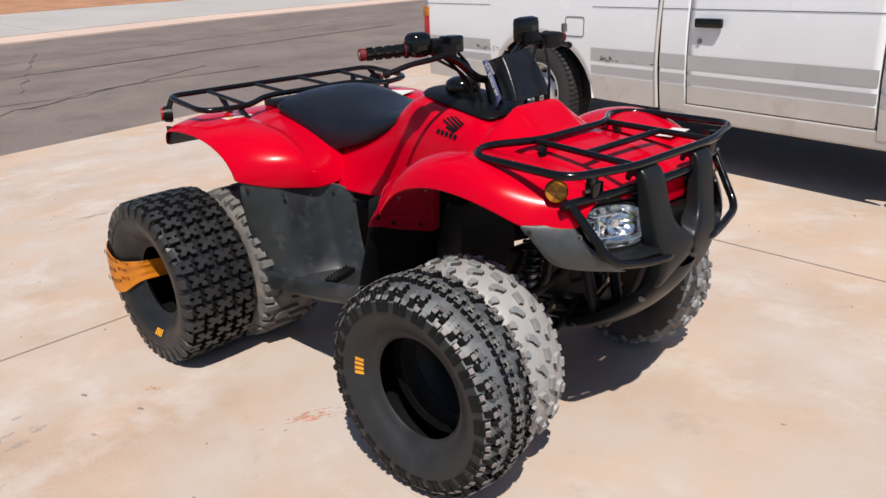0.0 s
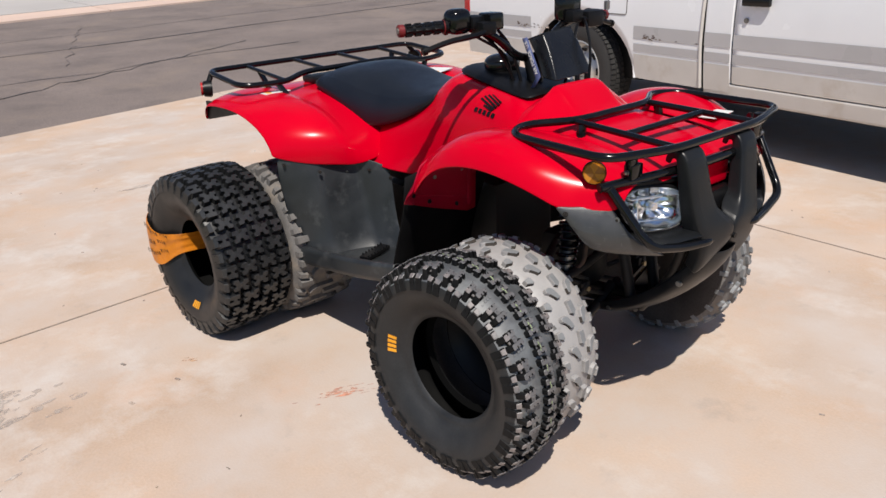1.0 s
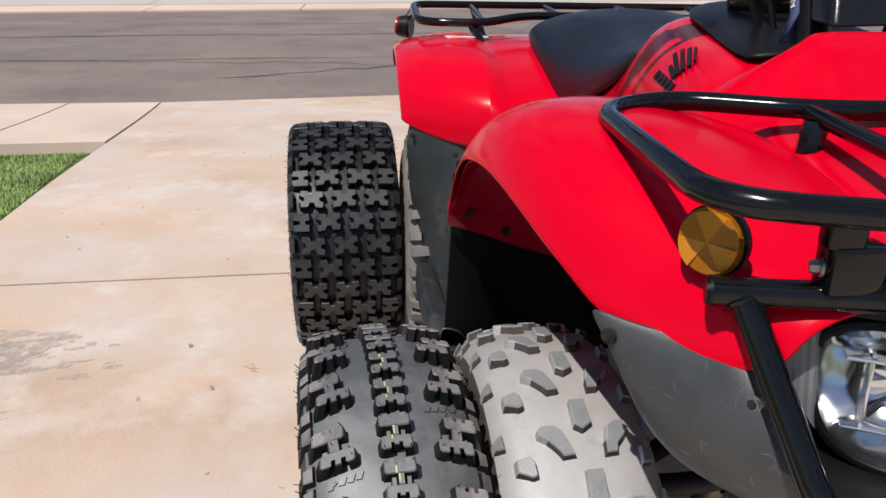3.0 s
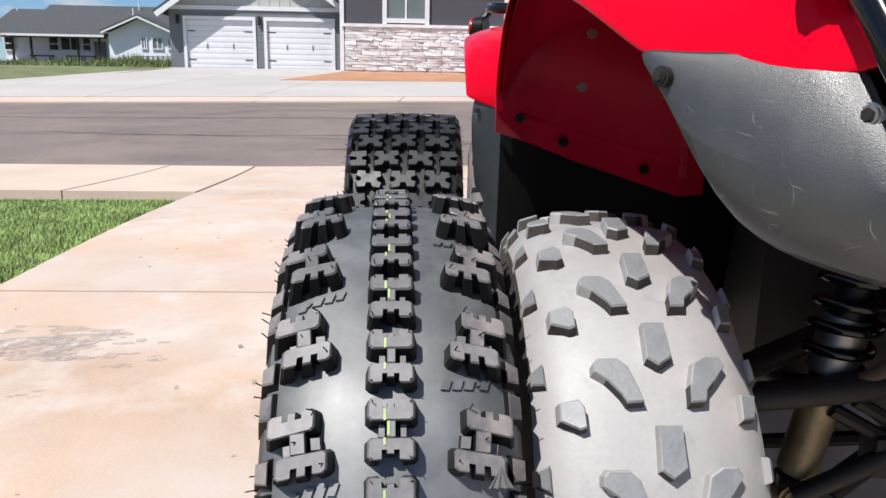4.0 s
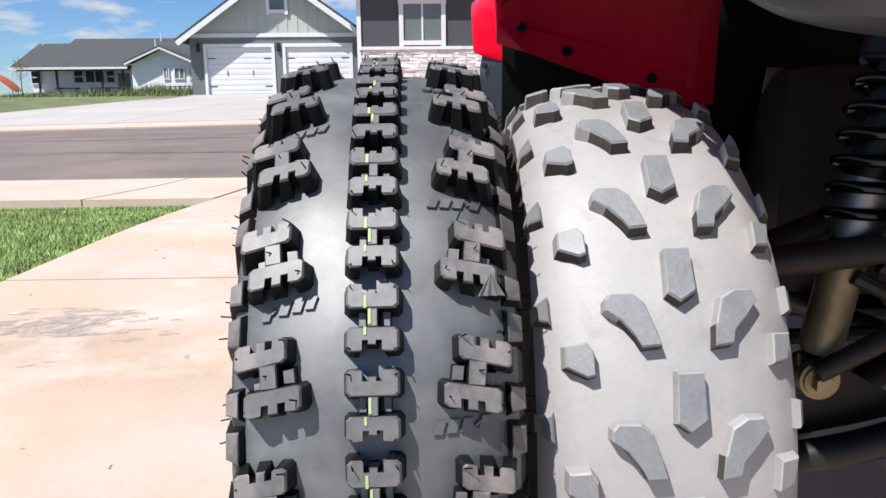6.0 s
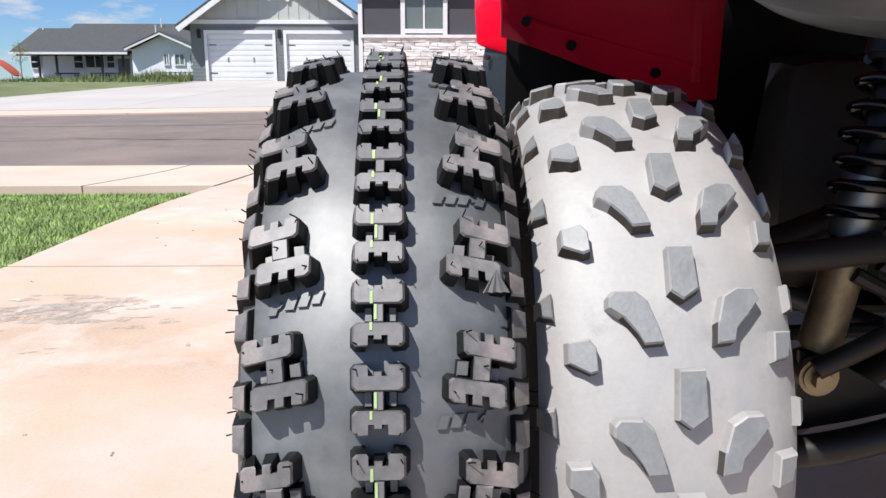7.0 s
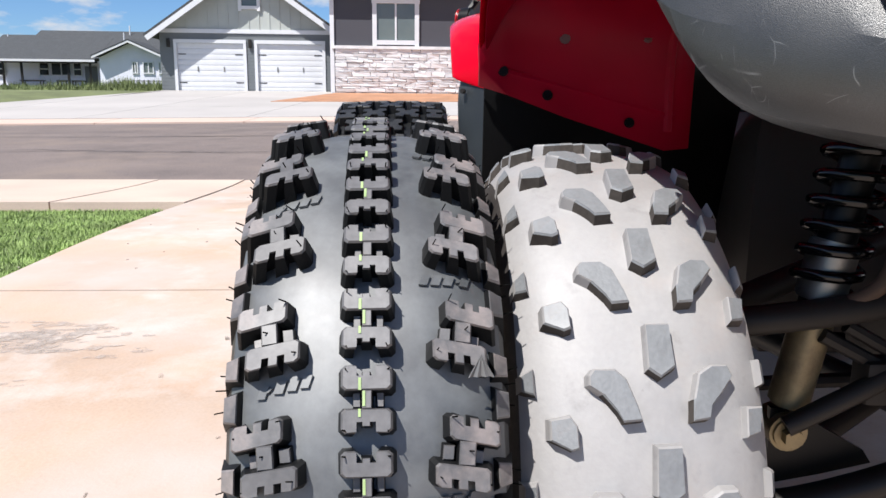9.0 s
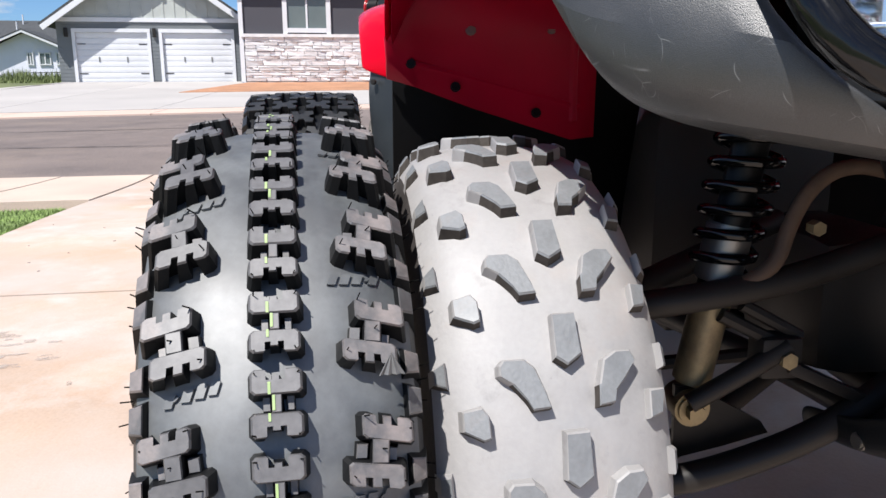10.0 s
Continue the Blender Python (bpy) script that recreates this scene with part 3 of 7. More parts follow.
def stain(name, x, y, rx, ry, turn, mat, seed, bits=40, spread=1.0):
    r = random.Random(seed)
    bm = bmesh.new()
    c, s = math.cos(radians(turn)), math.sin(radians(turn))
    for _ in range(bits):
        u, v = r.gauss(0, 0.42) * rx * spread, r.gauss(0, 0.42) * ry * spread
        k = max(0.15, 1 - abs(u) / rx * 0.7)
        a, b = rx * r.uniform(0.06, 0.22) * k, ry * r.uniform(0.06, 0.2) * k
        pts = []
        n = 11
        for i in range(n):
            t = 2 * math.pi * i / n
            w = r.uniform(0.55, 1.15)
            du, dv = u + a * math.cos(t) * w, v + b * math.sin(t) * w
            px, py = x + du * c - dv * s, y + du * s + dv * c
            pts.append(bm.verts.new((px, py, height(px, py) + 0.0012 + 0.00001 * _)))
        bm.faces.new(pts)
    return part(name, bm, mat, driveway, smooth=False)


stain("oil_stain", -0.50, -1.52, 0.42, 0.16, 100, STAIN, 3, 70)
stain("oil_stain", -0.13, -1.66, 0.30, 0.09, 105, STAIN, 4, 34)
stain("rust_stain", -0.42, -0.86, 0.12, 0.05, 60, RUST_STAIN, 6, 5, 0.4)
stain("chalk_mark", 0.09, -0.62, 0.16, 0.04, 68, PINK_STAIN, 7, 34)
stain("oil_stain", -2.6, -0.25, 0.28, 0.05, 85, STAIN, 9, 26)
stain("oil_stain", -2.5, 0.55, 0.3, 0.05, 85, STAIN, 10, 20)
# leaf crumbs and grit
bm = bmesh.new()
for i in range(150):
    x, y = rnd.uniform(-3.6, 2.6), rnd.uniform(-2.0, 2.4)
    if abs(y) < 0.8 and -1 < x < 1:
        continue
    add_box(bm, (0, 0, 0), (rnd.uniform(0.004, 0.015), rnd.uniform(0.003, 0.006), 0.003), 0, pose(x, y, height(x, y) + 0.0015, 0, 0, rnd.uniform(0, 180)))
for x, y in ((-0.543, -1.039), (-0.327, -0.946), (-0.289, -1.101)):
    add_box(bm, (0, 0, 0), (0.02, 0.008, 0.004), 0, pose(x, y, 0.002, 0, 0, 20))
grit = part("grit", bm, STAIN, None, smooth=False)
tagged(grit, "small dark crumbs and twigs on the concrete", "grit", kind="stuff")

# lawn beside the driveway
lawn = part("lawn", patch_bm([(-3.06, EDGE(-3.06) - 0.01), (6.0, EDGE(6.0) - 0.01), (6.0, -9.0), (-2.3, -9.0)], -0.035, 0.1, 0.5), LAWN_SOIL)
tagged(lawn, "dark soil of the mown lawn strip", "lawn", kind="structure")
rs = np.random.RandomState(11)
nb = 90000
bx = rs.uniform(-3.04, 0.8, nb)
by = -1.925 + 0.092 * (bx + 1) - 0.03 - np.abs(rs.uniform(0, 1, nb)) ** 1.4 * 3.6
bx = np.where(bx < -3.02 - 0.105 * (by + 2.1), -3.02 - 0.105 * (by + 2.1) + 0.05, bx)
hh, an, ln = rs.uniform(0.012, 0.026, nb), rs.uniform(0, 6.283, nb), rs.uniform(0.005, 0.028, nb)
dx, dy = np.cos(an), np.sin(an)
zz = np.array([height(float(x), float(y)) for x, y in zip(bx, by)]) - 0.035
w = 0.0024
v = np.empty((nb * 3, 3))
v[0::3] = np.c_[bx - dy * w, by + dx * w, zz]
v[1::3] = np.c_[bx + dy * w, by - dx * w, zz]
v[2::3] = np.c_[bx + dx * ln, by + dy * ln, zz + hh]
me = bpy.data.meshes.new("grass")
me.from_pydata(v.tolist(), [], [(3 * i, 3 * i + 1, 3 * i + 2) for i in range(nb)])
me.materials.append(GRASS)
tagged(new("grass", me), "short bright green mown grass", "grass", kind="stuff")

# far side: gutter strip, drive apron and soil
kerb = empty("kerb", (*along(10.8, -3), 0))
tagged(kerb, "pinkish concrete rolled kerb across the street", "kerb", kind="structure")
for i in range(16):
    a = -26 + i * 3.0
    part("kerb_stone", patch_bm([along(10.42, a), along(10.42, a + 2.98), along(11.7, a + 2.98), along(11.7, a)], 0.02, 0.1, 1.0), KERB, kerb, smooth=False)
far_drive = empty("far_driveway", (*along(18, -9), 0.3))
tagged(far_drive, "wide pale concrete driveway in front of the garage", "driveway", kind="structure")
for a, b in ((-27, -18), (-17.98, -12.6), (-12.58, -9.0), (-8.98, -5.3), (-5.28, 4.0), (4.02, 16.0)):
    for p, q in ((11.72, 16.0), (16.02, 21.5), (21.52, 26.85))[: 1 if a < -18 else (3 if a < -5.3 else 2)]:
        a2 = a if p < 16 else max(a, -14.5 + 0.22 * (p - 16))
        part("panel", patch_bm([along(p, a2), along(p, b), along(q, b), along(q, a2 if p < 16 else max(a, -14.5 + 0.22 * (q - 16)))], 0.03, 0.1, 1.2), FAR_CONC, far_drive, smooth=False)
far_lawn = part("far_lawn", patch_bm([along(16.02, -70), along(16.02, -14.52), along(27.5, -12.0), along(75, -12.0)], -0.01, 0.05, 1.6), FAR_GRASS)
tagged(far_lawn, "dry green grass of the far front yard", "lawn", kind="structure")
soil = part("bare_soil", patch_bm([along(18.6, -6.4), along(18.6, 16), along(26.8, 16), along(26.8, -5.28)], 0.045, 0.08, 1.2), SOIL)
tagged(soil, "bare reddish soil of an unplanted front yard", "soil", kind="structure")

# ---- buildings across the street ----
HN, HU = Vector((0.9945, 0.1045, 0)), Vector((-0.1045, 0.9945, 0))
HM = Matrix(((HN.x, HU.x, 0, 0), (HN.y, HU.y, 0, 0), (0, 0, 1, 0), (0, 0, 0, 1)))


def house_at(x, y, z):
    return Matrix.Translation((x, y, z)) @ HM


garage = empty("garage", (-30.66, -12.42, 0.62))
tagged(garage, "grey gabled double garage with white carriage doors", "garage")
GM = house_at(-30.66, -12.42, 0.62)
WID, EAVE, APEX = 6.9, 2.43, 4.80
lo = lambda pts: [(0.0, y, z) for y, z in pts]  # noqa: E731
# front wall with two real openings: piers, lintel
bm = bmesh.new()
for y0, y1, z0, z1 in ((-0.25, 0.32, 0, 2.08), (3.12, 3.52, 0, 2.08), (6.32, WID, 0, 2.08), (-0.25, WID, 2.08, EAVE)):
    add_box(bm, (-0.10, (y0 + y1) / 2, (z0 + z1) / 2), (0.2, y1 - y0, z1 - z0))
part("wall", place(bm, GM), SIDING_GREY, garage, "dark grey lap siding", smooth=False)
bm = bmesh.new()
for k in range(17):
    z = 0.14 * k + 0.06
    for y0, y1 in ((-0.25, 0.30), (3.15, 3.48), (6.35, WID)) if z < 2.1 else ((-0.25, WID),):
        part("siding_board", place(box((0.008, (y0 + y1) / 2, z), (0.02, y1 - y0, 0.125)), GM), SIDING_GREY, garage, smooth=False)
part("side_wall", place(bmesh.ops.create_cube(bm := bmesh.new(), size=1) and bm, GM @ Matrix.Translation((-4.2, -0.15, EAVE / 2)) @ Matrix.Diagonal((8.0, 0.2, EAVE, 1))), SIDING_GREY, garage, smooth=False)
part("side_wall", place(bmesh.ops.create_cube(bm := bmesh.new(), size=1) and bm, GM @ Matrix.Translation((-4.2, WID - 0.1, EAVE / 2)) @ Matrix.Diagonal((8.0, 0.2, EAVE, 1))), SIDING_GREY, garage, smooth=False)
mid = 3.30
part("gable", place(flat_poly([(-0.12, -0.25, EAVE), (-0.12, WID, EAVE), (-0.12, mid, APEX - 0.05)], (1, 0, 0), 0.12), GM), BOARD_GREY, garage, "light grey board and batten gable", smooth=False)
for k in range(-8, 9):
    y = mid + k * 0.41
    top = EAVE + (APEX - EAVE - 0.1) * (1 - abs(y - mid) / 3.6)
    if top > EAVE + 0.1:
        part("batten", place(box((0.012, y, (EAVE + top) / 2), (0.022, 0.05, top - EAVE)), GM), BOARD_GREY, garage, smooth=False)
part("frieze_board", place(box((0.03, WID / 2 - 0.12, EAVE), (0.07, WID + 0.2, 0.16)), GM), TRIM, garage, "white frieze board", smooth=False)
for side in (-1, 1):
    bm = bmesh.new()
    e0 = Vector((0, mid + side * 3.95, EAVE - 0.27))
    e1 = Vector((0, mid, APEX + 0.12))
    d = e1 - e0
    n = Vector((0, -d.z, d.y)) * (1 if side > 0 else -1)
    n.normalize()
    if n.z < 0:
        n = -n
    quad = [e0 + Vector((0.68, 0, 0)), e1 + Vector((0.68, 0, 0)), e1 + Vector((-8.5, 0, 0)), e0 + Vector((-8.5, 0, 0))]
    part("roof", place(flat_poly(quad, n, 0.09), GM), ROOF, garage, "dark grey shingle roof", smooth=False)
    quad = [e0 + Vector((0.63, 0, 0)) - n * 0.2, e1 + Vector((0.63, 0, 0)) - n * 0.2, e1 + Vector((0.63, 0, 0)) - n * 0.003, e0 + Vector((0.63, 0, 0)) - n * 0.003]
    part("barge_board", place(flat_poly(quad, (1, 0, 0), 0.06), GM), TRIM, garage, "white barge board", smooth=False)


def panel_door(name, parent, y0, y1, h, m):
    dr = part(name, place(box((-0.09, (y0 + y1) / 2, h / 2), (0.06, y1 - y0, h)), m), TRIM, parent, "white panelled garage door")
    for r in range(9):
        part("door_panel", place(box((-0.054, (y0 + y1) / 2, (r + 0.5) * h / 9), (0.03, y1 - y0 - 0.02, h / 9 - 0.014), 0.006), m), TRIM, dr)
    for yy in (y0 + 0.12, y1 - 0.12):
        for z in (0.40, 1.52):
            part("strap_hinge", place(box((-0.03, yy + (0.08 if yy < (y0 + y1) / 2 else -0.08), z), (0.012, 0.30, 0.035)), m), DARK, dr, smooth=False)
    for yy in ((y0 + y1) / 2 - 0.52, (y0 + y1) / 2 + 0.52):
        part("pull_handle", place(box((-0.025, yy, 0.94), (0.02, 0.05, 0.19)), m), STEEL, dr, smooth=False)
    for c, sz in (((0.02, y0 - 0.05, h / 2 + 0.05), (0.09, 0.12, h + 0.1)), ((0.02, y1 + 0.05, h / 2 + 0.05), (0.09, 0.12, h + 0.1)), ((0.023, (y0 + y1) / 2, h + 0.07), (0.09, y1 - y0 + 0.22, 0.14))):
        part("door_casing", place(box(c, sz), m), TRIM, dr, smooth=False)
    return dr


panel_door("garage_door", garage, 0.40, 3.06, 1.96, GM)
panel_door("garage_door", garage, 3.60, 6.24, 1.96, GM)
for y in (0.10, 3.33):
    part("wall_lamp", place(box((0.09, y, 1.95), (0.10, 0.13, 0.34), 0.02), GM), DARK, garage, "black wall lantern")


def window(parent, m, y0, y1, z0, z1, x=0.0, casing=0.13, horizontal=False, pane=PANE):
    wd = part("window", place(box((x - 0.03, (y0 + y1) / 2, (z0 + z1) / 2), (0.05, y1 - y0, z1 - z0)), m), pane, parent, "reflecting window pane", smooth=False)
    for c, s in (((x + 0.03, y0, (z0 + z1) / 2), (0.08, casing, z1 - z0 + 2 * casing)), ((x + 0.03, y1, (z0 + z1) / 2), (0.08, casing, z1 - z0 + 2 * casing)),
                 ((x + 0.034, (y0 + y1) / 2, z0), (0.09, y1 - y0 - casing, casing)), ((x + 0.036, (y0 + y1) / 2, z1), (0.10, y1 - y0 + casing * 1.3, casing * 1.2))):
        part("window_frame", place(box(c, s), m), TRIM, wd, smooth=False)
    if horizontal:
        part("window_bar", place(box((x + 0.01, (y0 + y1) / 2, (z0 + z1) / 2), (0.05, y1 - y0, 0.07)), m), TRIM, wd, smooth=False)
    else:
        part("window_bar", place(box((x + 0.01, (y0 + y1) / 2, (z0 + z1) / 2), (0.05, 0.07, z1 - z0)), m), TRIM, wd, smooth=False)
    return wd


window(garage, GM, 2.98, 3.72, 3.36, 4.40, 0.03, horizontal=True)

# charcoal house next to the garage
dark_house = empty("house", (-30.0, -5.65, 0.62))
tagged(dark_house, "charcoal board house with pale ledgestone base", "house")
DM = house_at(-29.98, -5.66, 0.55)
HH = 4.02
for nm, c, s, mt, lb in (("wall", (-4.0, 5.2, HH / 2), (8.0, 10.4, HH), SIDING_DARK, "charcoal siding"), ("corner_board", (0.03, 0.06, HH / 2), (0.10, 0.16, HH), TRIM, "white corner board"),
                         ("stone_cap", (0.07, 5.2, 1.86), (0.20, 10.3, 0.12), STONE, "pale stone ledge"), ("footing", (0.03, 5.2, 0.06), (0.10, 10.4, 0.14), FAR_CONC, "concrete footing")):
    part(nm, place(box(c, s), DM), mt, dark_house, lb, smooth=False)
part("fascia", place(box((0.50, 5.0, HH + 0.10), (0.06, 11.9, 0.24)), DM), TRIM, dark_house, "white fascia", smooth=False)
part("soffit", place(box((0.2, 5.0, HH + 0.02), (0.6, 11.8, 0.05)), DM), TRIM, dark_house, "white soffit", smooth=False)
part("roof", place(flat_poly([(0.62, -1.0, HH + 0.2), (0.62, 11.1, HH + 0.2), (-4.2, 10.8, HH + 2.6), (-4.2, -0.7, HH + 2.6)], (0.45, 0, 0.9), 0.1), DM), ROOF, dark_house, "dark shingle roof", smooth=False)
window(dark_house, DM, 1.72, 3.38, 2.06, 3.64, 0.03, casing=0.17)
window(dark_house, DM, 6.5, 8.2, 2.06, 3.64, 0.03, casing=0.17)
# ledgestone courses: near ones single, the far stretch joined
rq = random.Random(17)
unit = []
for k in range(6):
    bm = box((0, 0, 0), (0.12, 1, 1), 0.0)
    for vtx in bm.verts:
        vtx.co += Vector((rq.uniform(-0.03, 0.03) if vtx.co.x > 0 else 0, 0.04 * rq.uniform(-1, 1), 0.10 * rq.uniform(-1, 1)))
    me = bpy.data.meshes.new("stone")
    bm.to_mesh(me)
    bm.free()
    me.materials.append(STONE)
    unit.append(me)
far_bm = bmesh.new()
zc = 0.14
while zc < 1.78:
    h = rq.choice((0.08, 0.11, 0.14, 0.17))
    a = 0.17 + rq.uniform(-0.02, 0.02)
    while a < 10.3:
        ln = min(rq.uniform(0.22, 0.75), 10.32 - a)
        mm = DM @ Matrix.Translation((0.03 + rq.uniform(-0.02, 0.04), a + ln / 2, zc + h / 2)) @ Matrix.Diagonal((1, ln - 0.015, h - 0.012, 1))
        if a < 5.6:
            o = new("stone", rq.choice(unit))
            o.parent = dark_house
            o.matrix_parent_inverse = world_of(dark_house).inverted()
            o.matrix_basis = mm
        else:
            add_box(far_bm, (0, 0, 0), (0.12, 1, 1), 0, mm)
        a += ln
    zc += h
tagged(part("stone_courses", far_bm, STONE, dark_house, smooth=False), kind="stuff")

# white house beyond
white_house = empty("house", (-56, -29, 0.7))
tagged(white_house, "low white ranch house with dark roof and porch", "house")
WM = house_at(-55.5, -27.2, 0.72)
for nm, c, sz, mt in (("wall", (-4.5, -3.4, 1.06), (6.0, 8.0, 2.12), HOUSE_WHITE), ("wing", (-1.0, 3.7, 1.15), (6.0, 5.0, 2.3), HOUSE_WHITE), ("porch_floor", (-0.3, -3.5, 0.02), (2.6, 8.6, 0.08), FAR_CONC)):
    part(nm, place(box(c, sz), WM), mt, white_house, smooth=False)
UP = (0.37, 0, 0.93)
part("roof", place(flat_poly([(1.15, -7.68, 2.06), (1.15, 0.6, 2.10), (-3.9, 0.6, 4.08), (-3.9, -7.68, 4.04)], UP, 0.08), WM), ROOF, white_house, "dark grey shingle roof", smooth=False)
part("roof", place(flat_poly([(-2.6, -5.25, 3.545), (-2.6, 8.4, 3.545), (-4.7, 8.4, 4.46), (-4.7, -5.25, 4.46)], UP, 0.07), WM), ROOF, white_house, "dark grey shingle roof", smooth=False)
part("roof", place(flat_poly([(0.95, 0.64, 2.20), (0.95, 8.4, 2.20), (-2.6, 8.4, 3.615), (-2.6, 0.64, 3.615)], UP, 0.07), WM), ROOF, white_house, "dark grey shingle roof", smooth=False)
part("rear_roof", place(flat_poly([(-3.9, -7.68, 4.04), (-3.9, 0.6, 4.08), (-8.5, 0.6, 2.1), (-8.5, -7.68, 2.1)], (-0.37, 0, 0.93), 0.08), WM), ROOF, white_house, smooth=False)
part("end_wall", place(flat_poly([(1.0, -7.3, 2.06), (-8.0, -7.3, 2.06), (-3.9, -7.3, 3.95)], (0, 0.12, 0), 1.0), WM), HOUSE_WHITE, white_house, smooth=False)
part("fascia", place(box((1.19, -3.55, 2.06), (0.06, 8.3, 0.16)), WM), TRIM, white_house, "white fascia", smooth=False)
part("porch_beam", place(box((0.75, -3.4, 1.96), (0.14, 8.0, 0.14)), WM), DARK, white_house, smooth=False)
part("gable", place(flat_poly([(2.0, 1.2, 2.25), (2.0, 5.62, 2.25), (2.0, 3.41, 3.30)], (0.03, 0, 0), 1.0), WM), HOUSE_WHITE, white_house, smooth=False)
for s in (-1, 1):
    part("barge_board", place(flat_poly([(2.62, 3.41, 3.42), (2.62, 3.41 + s * 2.5, 2.32), (2.62, 3.41 + s * 2.5, 2.17), (2.62, 3.41, 3.27)], (1, 0, 0), 0.08), WM), TRIM, white_house, smooth=False)
    part("roof", place(flat_poly([(2.72, 3.41, 3.44), (2.72, 3.41 + s * 2.55, 2.32), (-4, 3.41 + s * 2.55, 2.32), (-4, 3.41, 3.44)], (0, 0, 1), 0.06), WM), ROOF, white_house, smooth=False)
for y in (-5.85, -4.6, -1.4, 0.12):
    part("porch_post", place(box((0.75, y, 0.95), (0.13, 0.13, 1.9)), WM), DARK, white_house, smooth=False)
for y0, y1, z0, z1 in ((-7.4, -6.7, 1.05, 1.98), (-4.26, -3.58, 1.08, 1.98), (-3.42, -2.02, 1.10, 1.98), (-1.84, -1.26, 1.08, 1.98)):
    window(white_house, WM, y0, y1, z0, z1, -1.42, casing=0.06, horizontal=y1 - y0 < 1, pane=SHADED_PANE)
part("porch_door", place(box((-1.49, -0.62, 0.90), (0.06, 0.88, 1.72)), WM), SIDING_GREY, white_house, "grey porch door", smooth=False)
for y0, y1 in ((3.44, 3.78), (4.18, 4.86), (5.24, 5.52)):
    window(white_house, WM, y0, y1, 1.22, 1.98, 2.03, casing=0.07)
for x, y, z0, z1 in ((-2.0, 1.75, 3.2, 4.25), (-4.0, 1.6, 4.2, 4.9), (-3.5, -7.2, 3.8, 4.12)):
    part("vent_pipe", place(cyl((x, y, z0), (x, y, z1), 0.05, n=8), WM), TRIM, white_house)
for i, (y, w) in enumerate(((-4.1, 1.5), (-2.0, 0.7), (-0.9, 0.8))):
    tb = empty("porch_table", tuple(WM @ Vector((0.5, y, 0.06))))
    tagged(tb, "dark garden table with chairs on the porch", "table", "porch furniture")
    part("tabletop", place(box((0.3, y, 0.66), (0.7, w, 0.10), 0.01), WM), DARK, tb)
    for a, b in ((-0.25, -0.42), (0.25, -0.42), (-0.25, 0.42), (0.25, 0.42)):
        part("leg", place(cyl((0.3 + a, y + b * w, 0.06), (0.3 + a, y + b * w, 0.65), 0.05, n=6), WM), DARK, tb)
# red canopy and a young staked tree beside the porch
tent = empty("canopy_tent", tuple(WM @ Vector((3.0, -8.0, 0))))
tagged(tent, "sagging orange-red canopy tent on the far lawn", "tent")
for s in (-1, 1):
    part("cover", place(sheet([[(2.2, -8.0, 1.75), (2.2, -8.0 + s * 0.9, 1.25), (2.2, -8.0 + s * 1.7, 0.45)], [(3.0, -8.0, 1.55), (3.0, -8.0 + s * 0.9, 1.15), (3.0, -8.0 + s * 1.7, 0.35)], [(3.8, -8.0, 1.72), (3.8, -8.0 + s * 0.9, 1.2), (3.8, -8.0 + s * 1.7, 0.4)]]), WM), TENT, tent, solid=0.02, sub=1)
    for x in (2.3, 3.7):
        part("pole", place(cyl((x, -8.0 + s * 1.6, -0.1), (x, -8.0 + s * 1.6, 0.5), 0.03, n=6), WM), DARK, tent)
tree = empty("tree", tuple(WM @ Vector((5.0, -5.15, -0.2))))
tagged(tree, "slim young staked tree with yellowing leaves", "tree")
rt = random.Random(31)
limbs = bmesh.new()
add_cyl(limbs, (5.0, -5.15, -0.25), (5.0, -5.10, 2.1), 0.05, 0.02, 8)
tips = []
for k in range(9):
    z = 1.1 + 0.12 * k
    a = k * 2.4
    tip = Vector((5.0 + 0.38 * math.cos(a), -5.12 + 0.34 * math.sin(a), z + 0.4))
    add_cyl(limbs, (5.0, -5.12, z), tip, 0.02, 0.006, 5)
    tips.append(tip)
part("trunk", place(limbs, WM), BARK, tree)
lv = bmesh.new()
for k in range(240):
    p = rt.choice(tips) + Vector((rt.gauss(0, 0.12), rt.gauss(0, 0.12), rt.gauss(0, 0.16)))
    u, w = Vector((rt.uniform(-1, 1), rt.uniform(-1, 1), rt.uniform(-1, 1))).normalized() * 0.05, Vector((rt.uniform(-1, 1), rt.uniform(-1, 1), rt.uniform(-1, 1))).normalized() * 0.04
    lv.faces.new([lv.verts.new(p - u), lv.verts.new(p + w), lv.verts.new(p + u), lv.verts.new(p - w)])
part("crown", place(lv, WM), LEAF, tree, smooth=False)
for s in (-1, 1):
    part("stake", place(cyl((5.0, -5.15 + s * 0.45, -0.25), (5.0, -5.13 + s * 0.03, 0.75), 0.02, n=6), WM), TRIM, tree)
fence = empty("fence", tuple(WM @ Vector((4.0, 3.0, 0))))
tagged(fence, "low dark wire fence behind tall weeds", "fence")
for i in range(9):
    part("post", place(box((4.0, 3.4 + i * 0.33, 0.36), (0.06, 0.06, 0.72)), WM), DARK, fence, smooth=False)
for z in (0.35, 0.66):
    part("rail", place(box((4.0, 4.8, z), (0.04, 2.9, 0.05)), WM), DARK, fence, smooth=False)

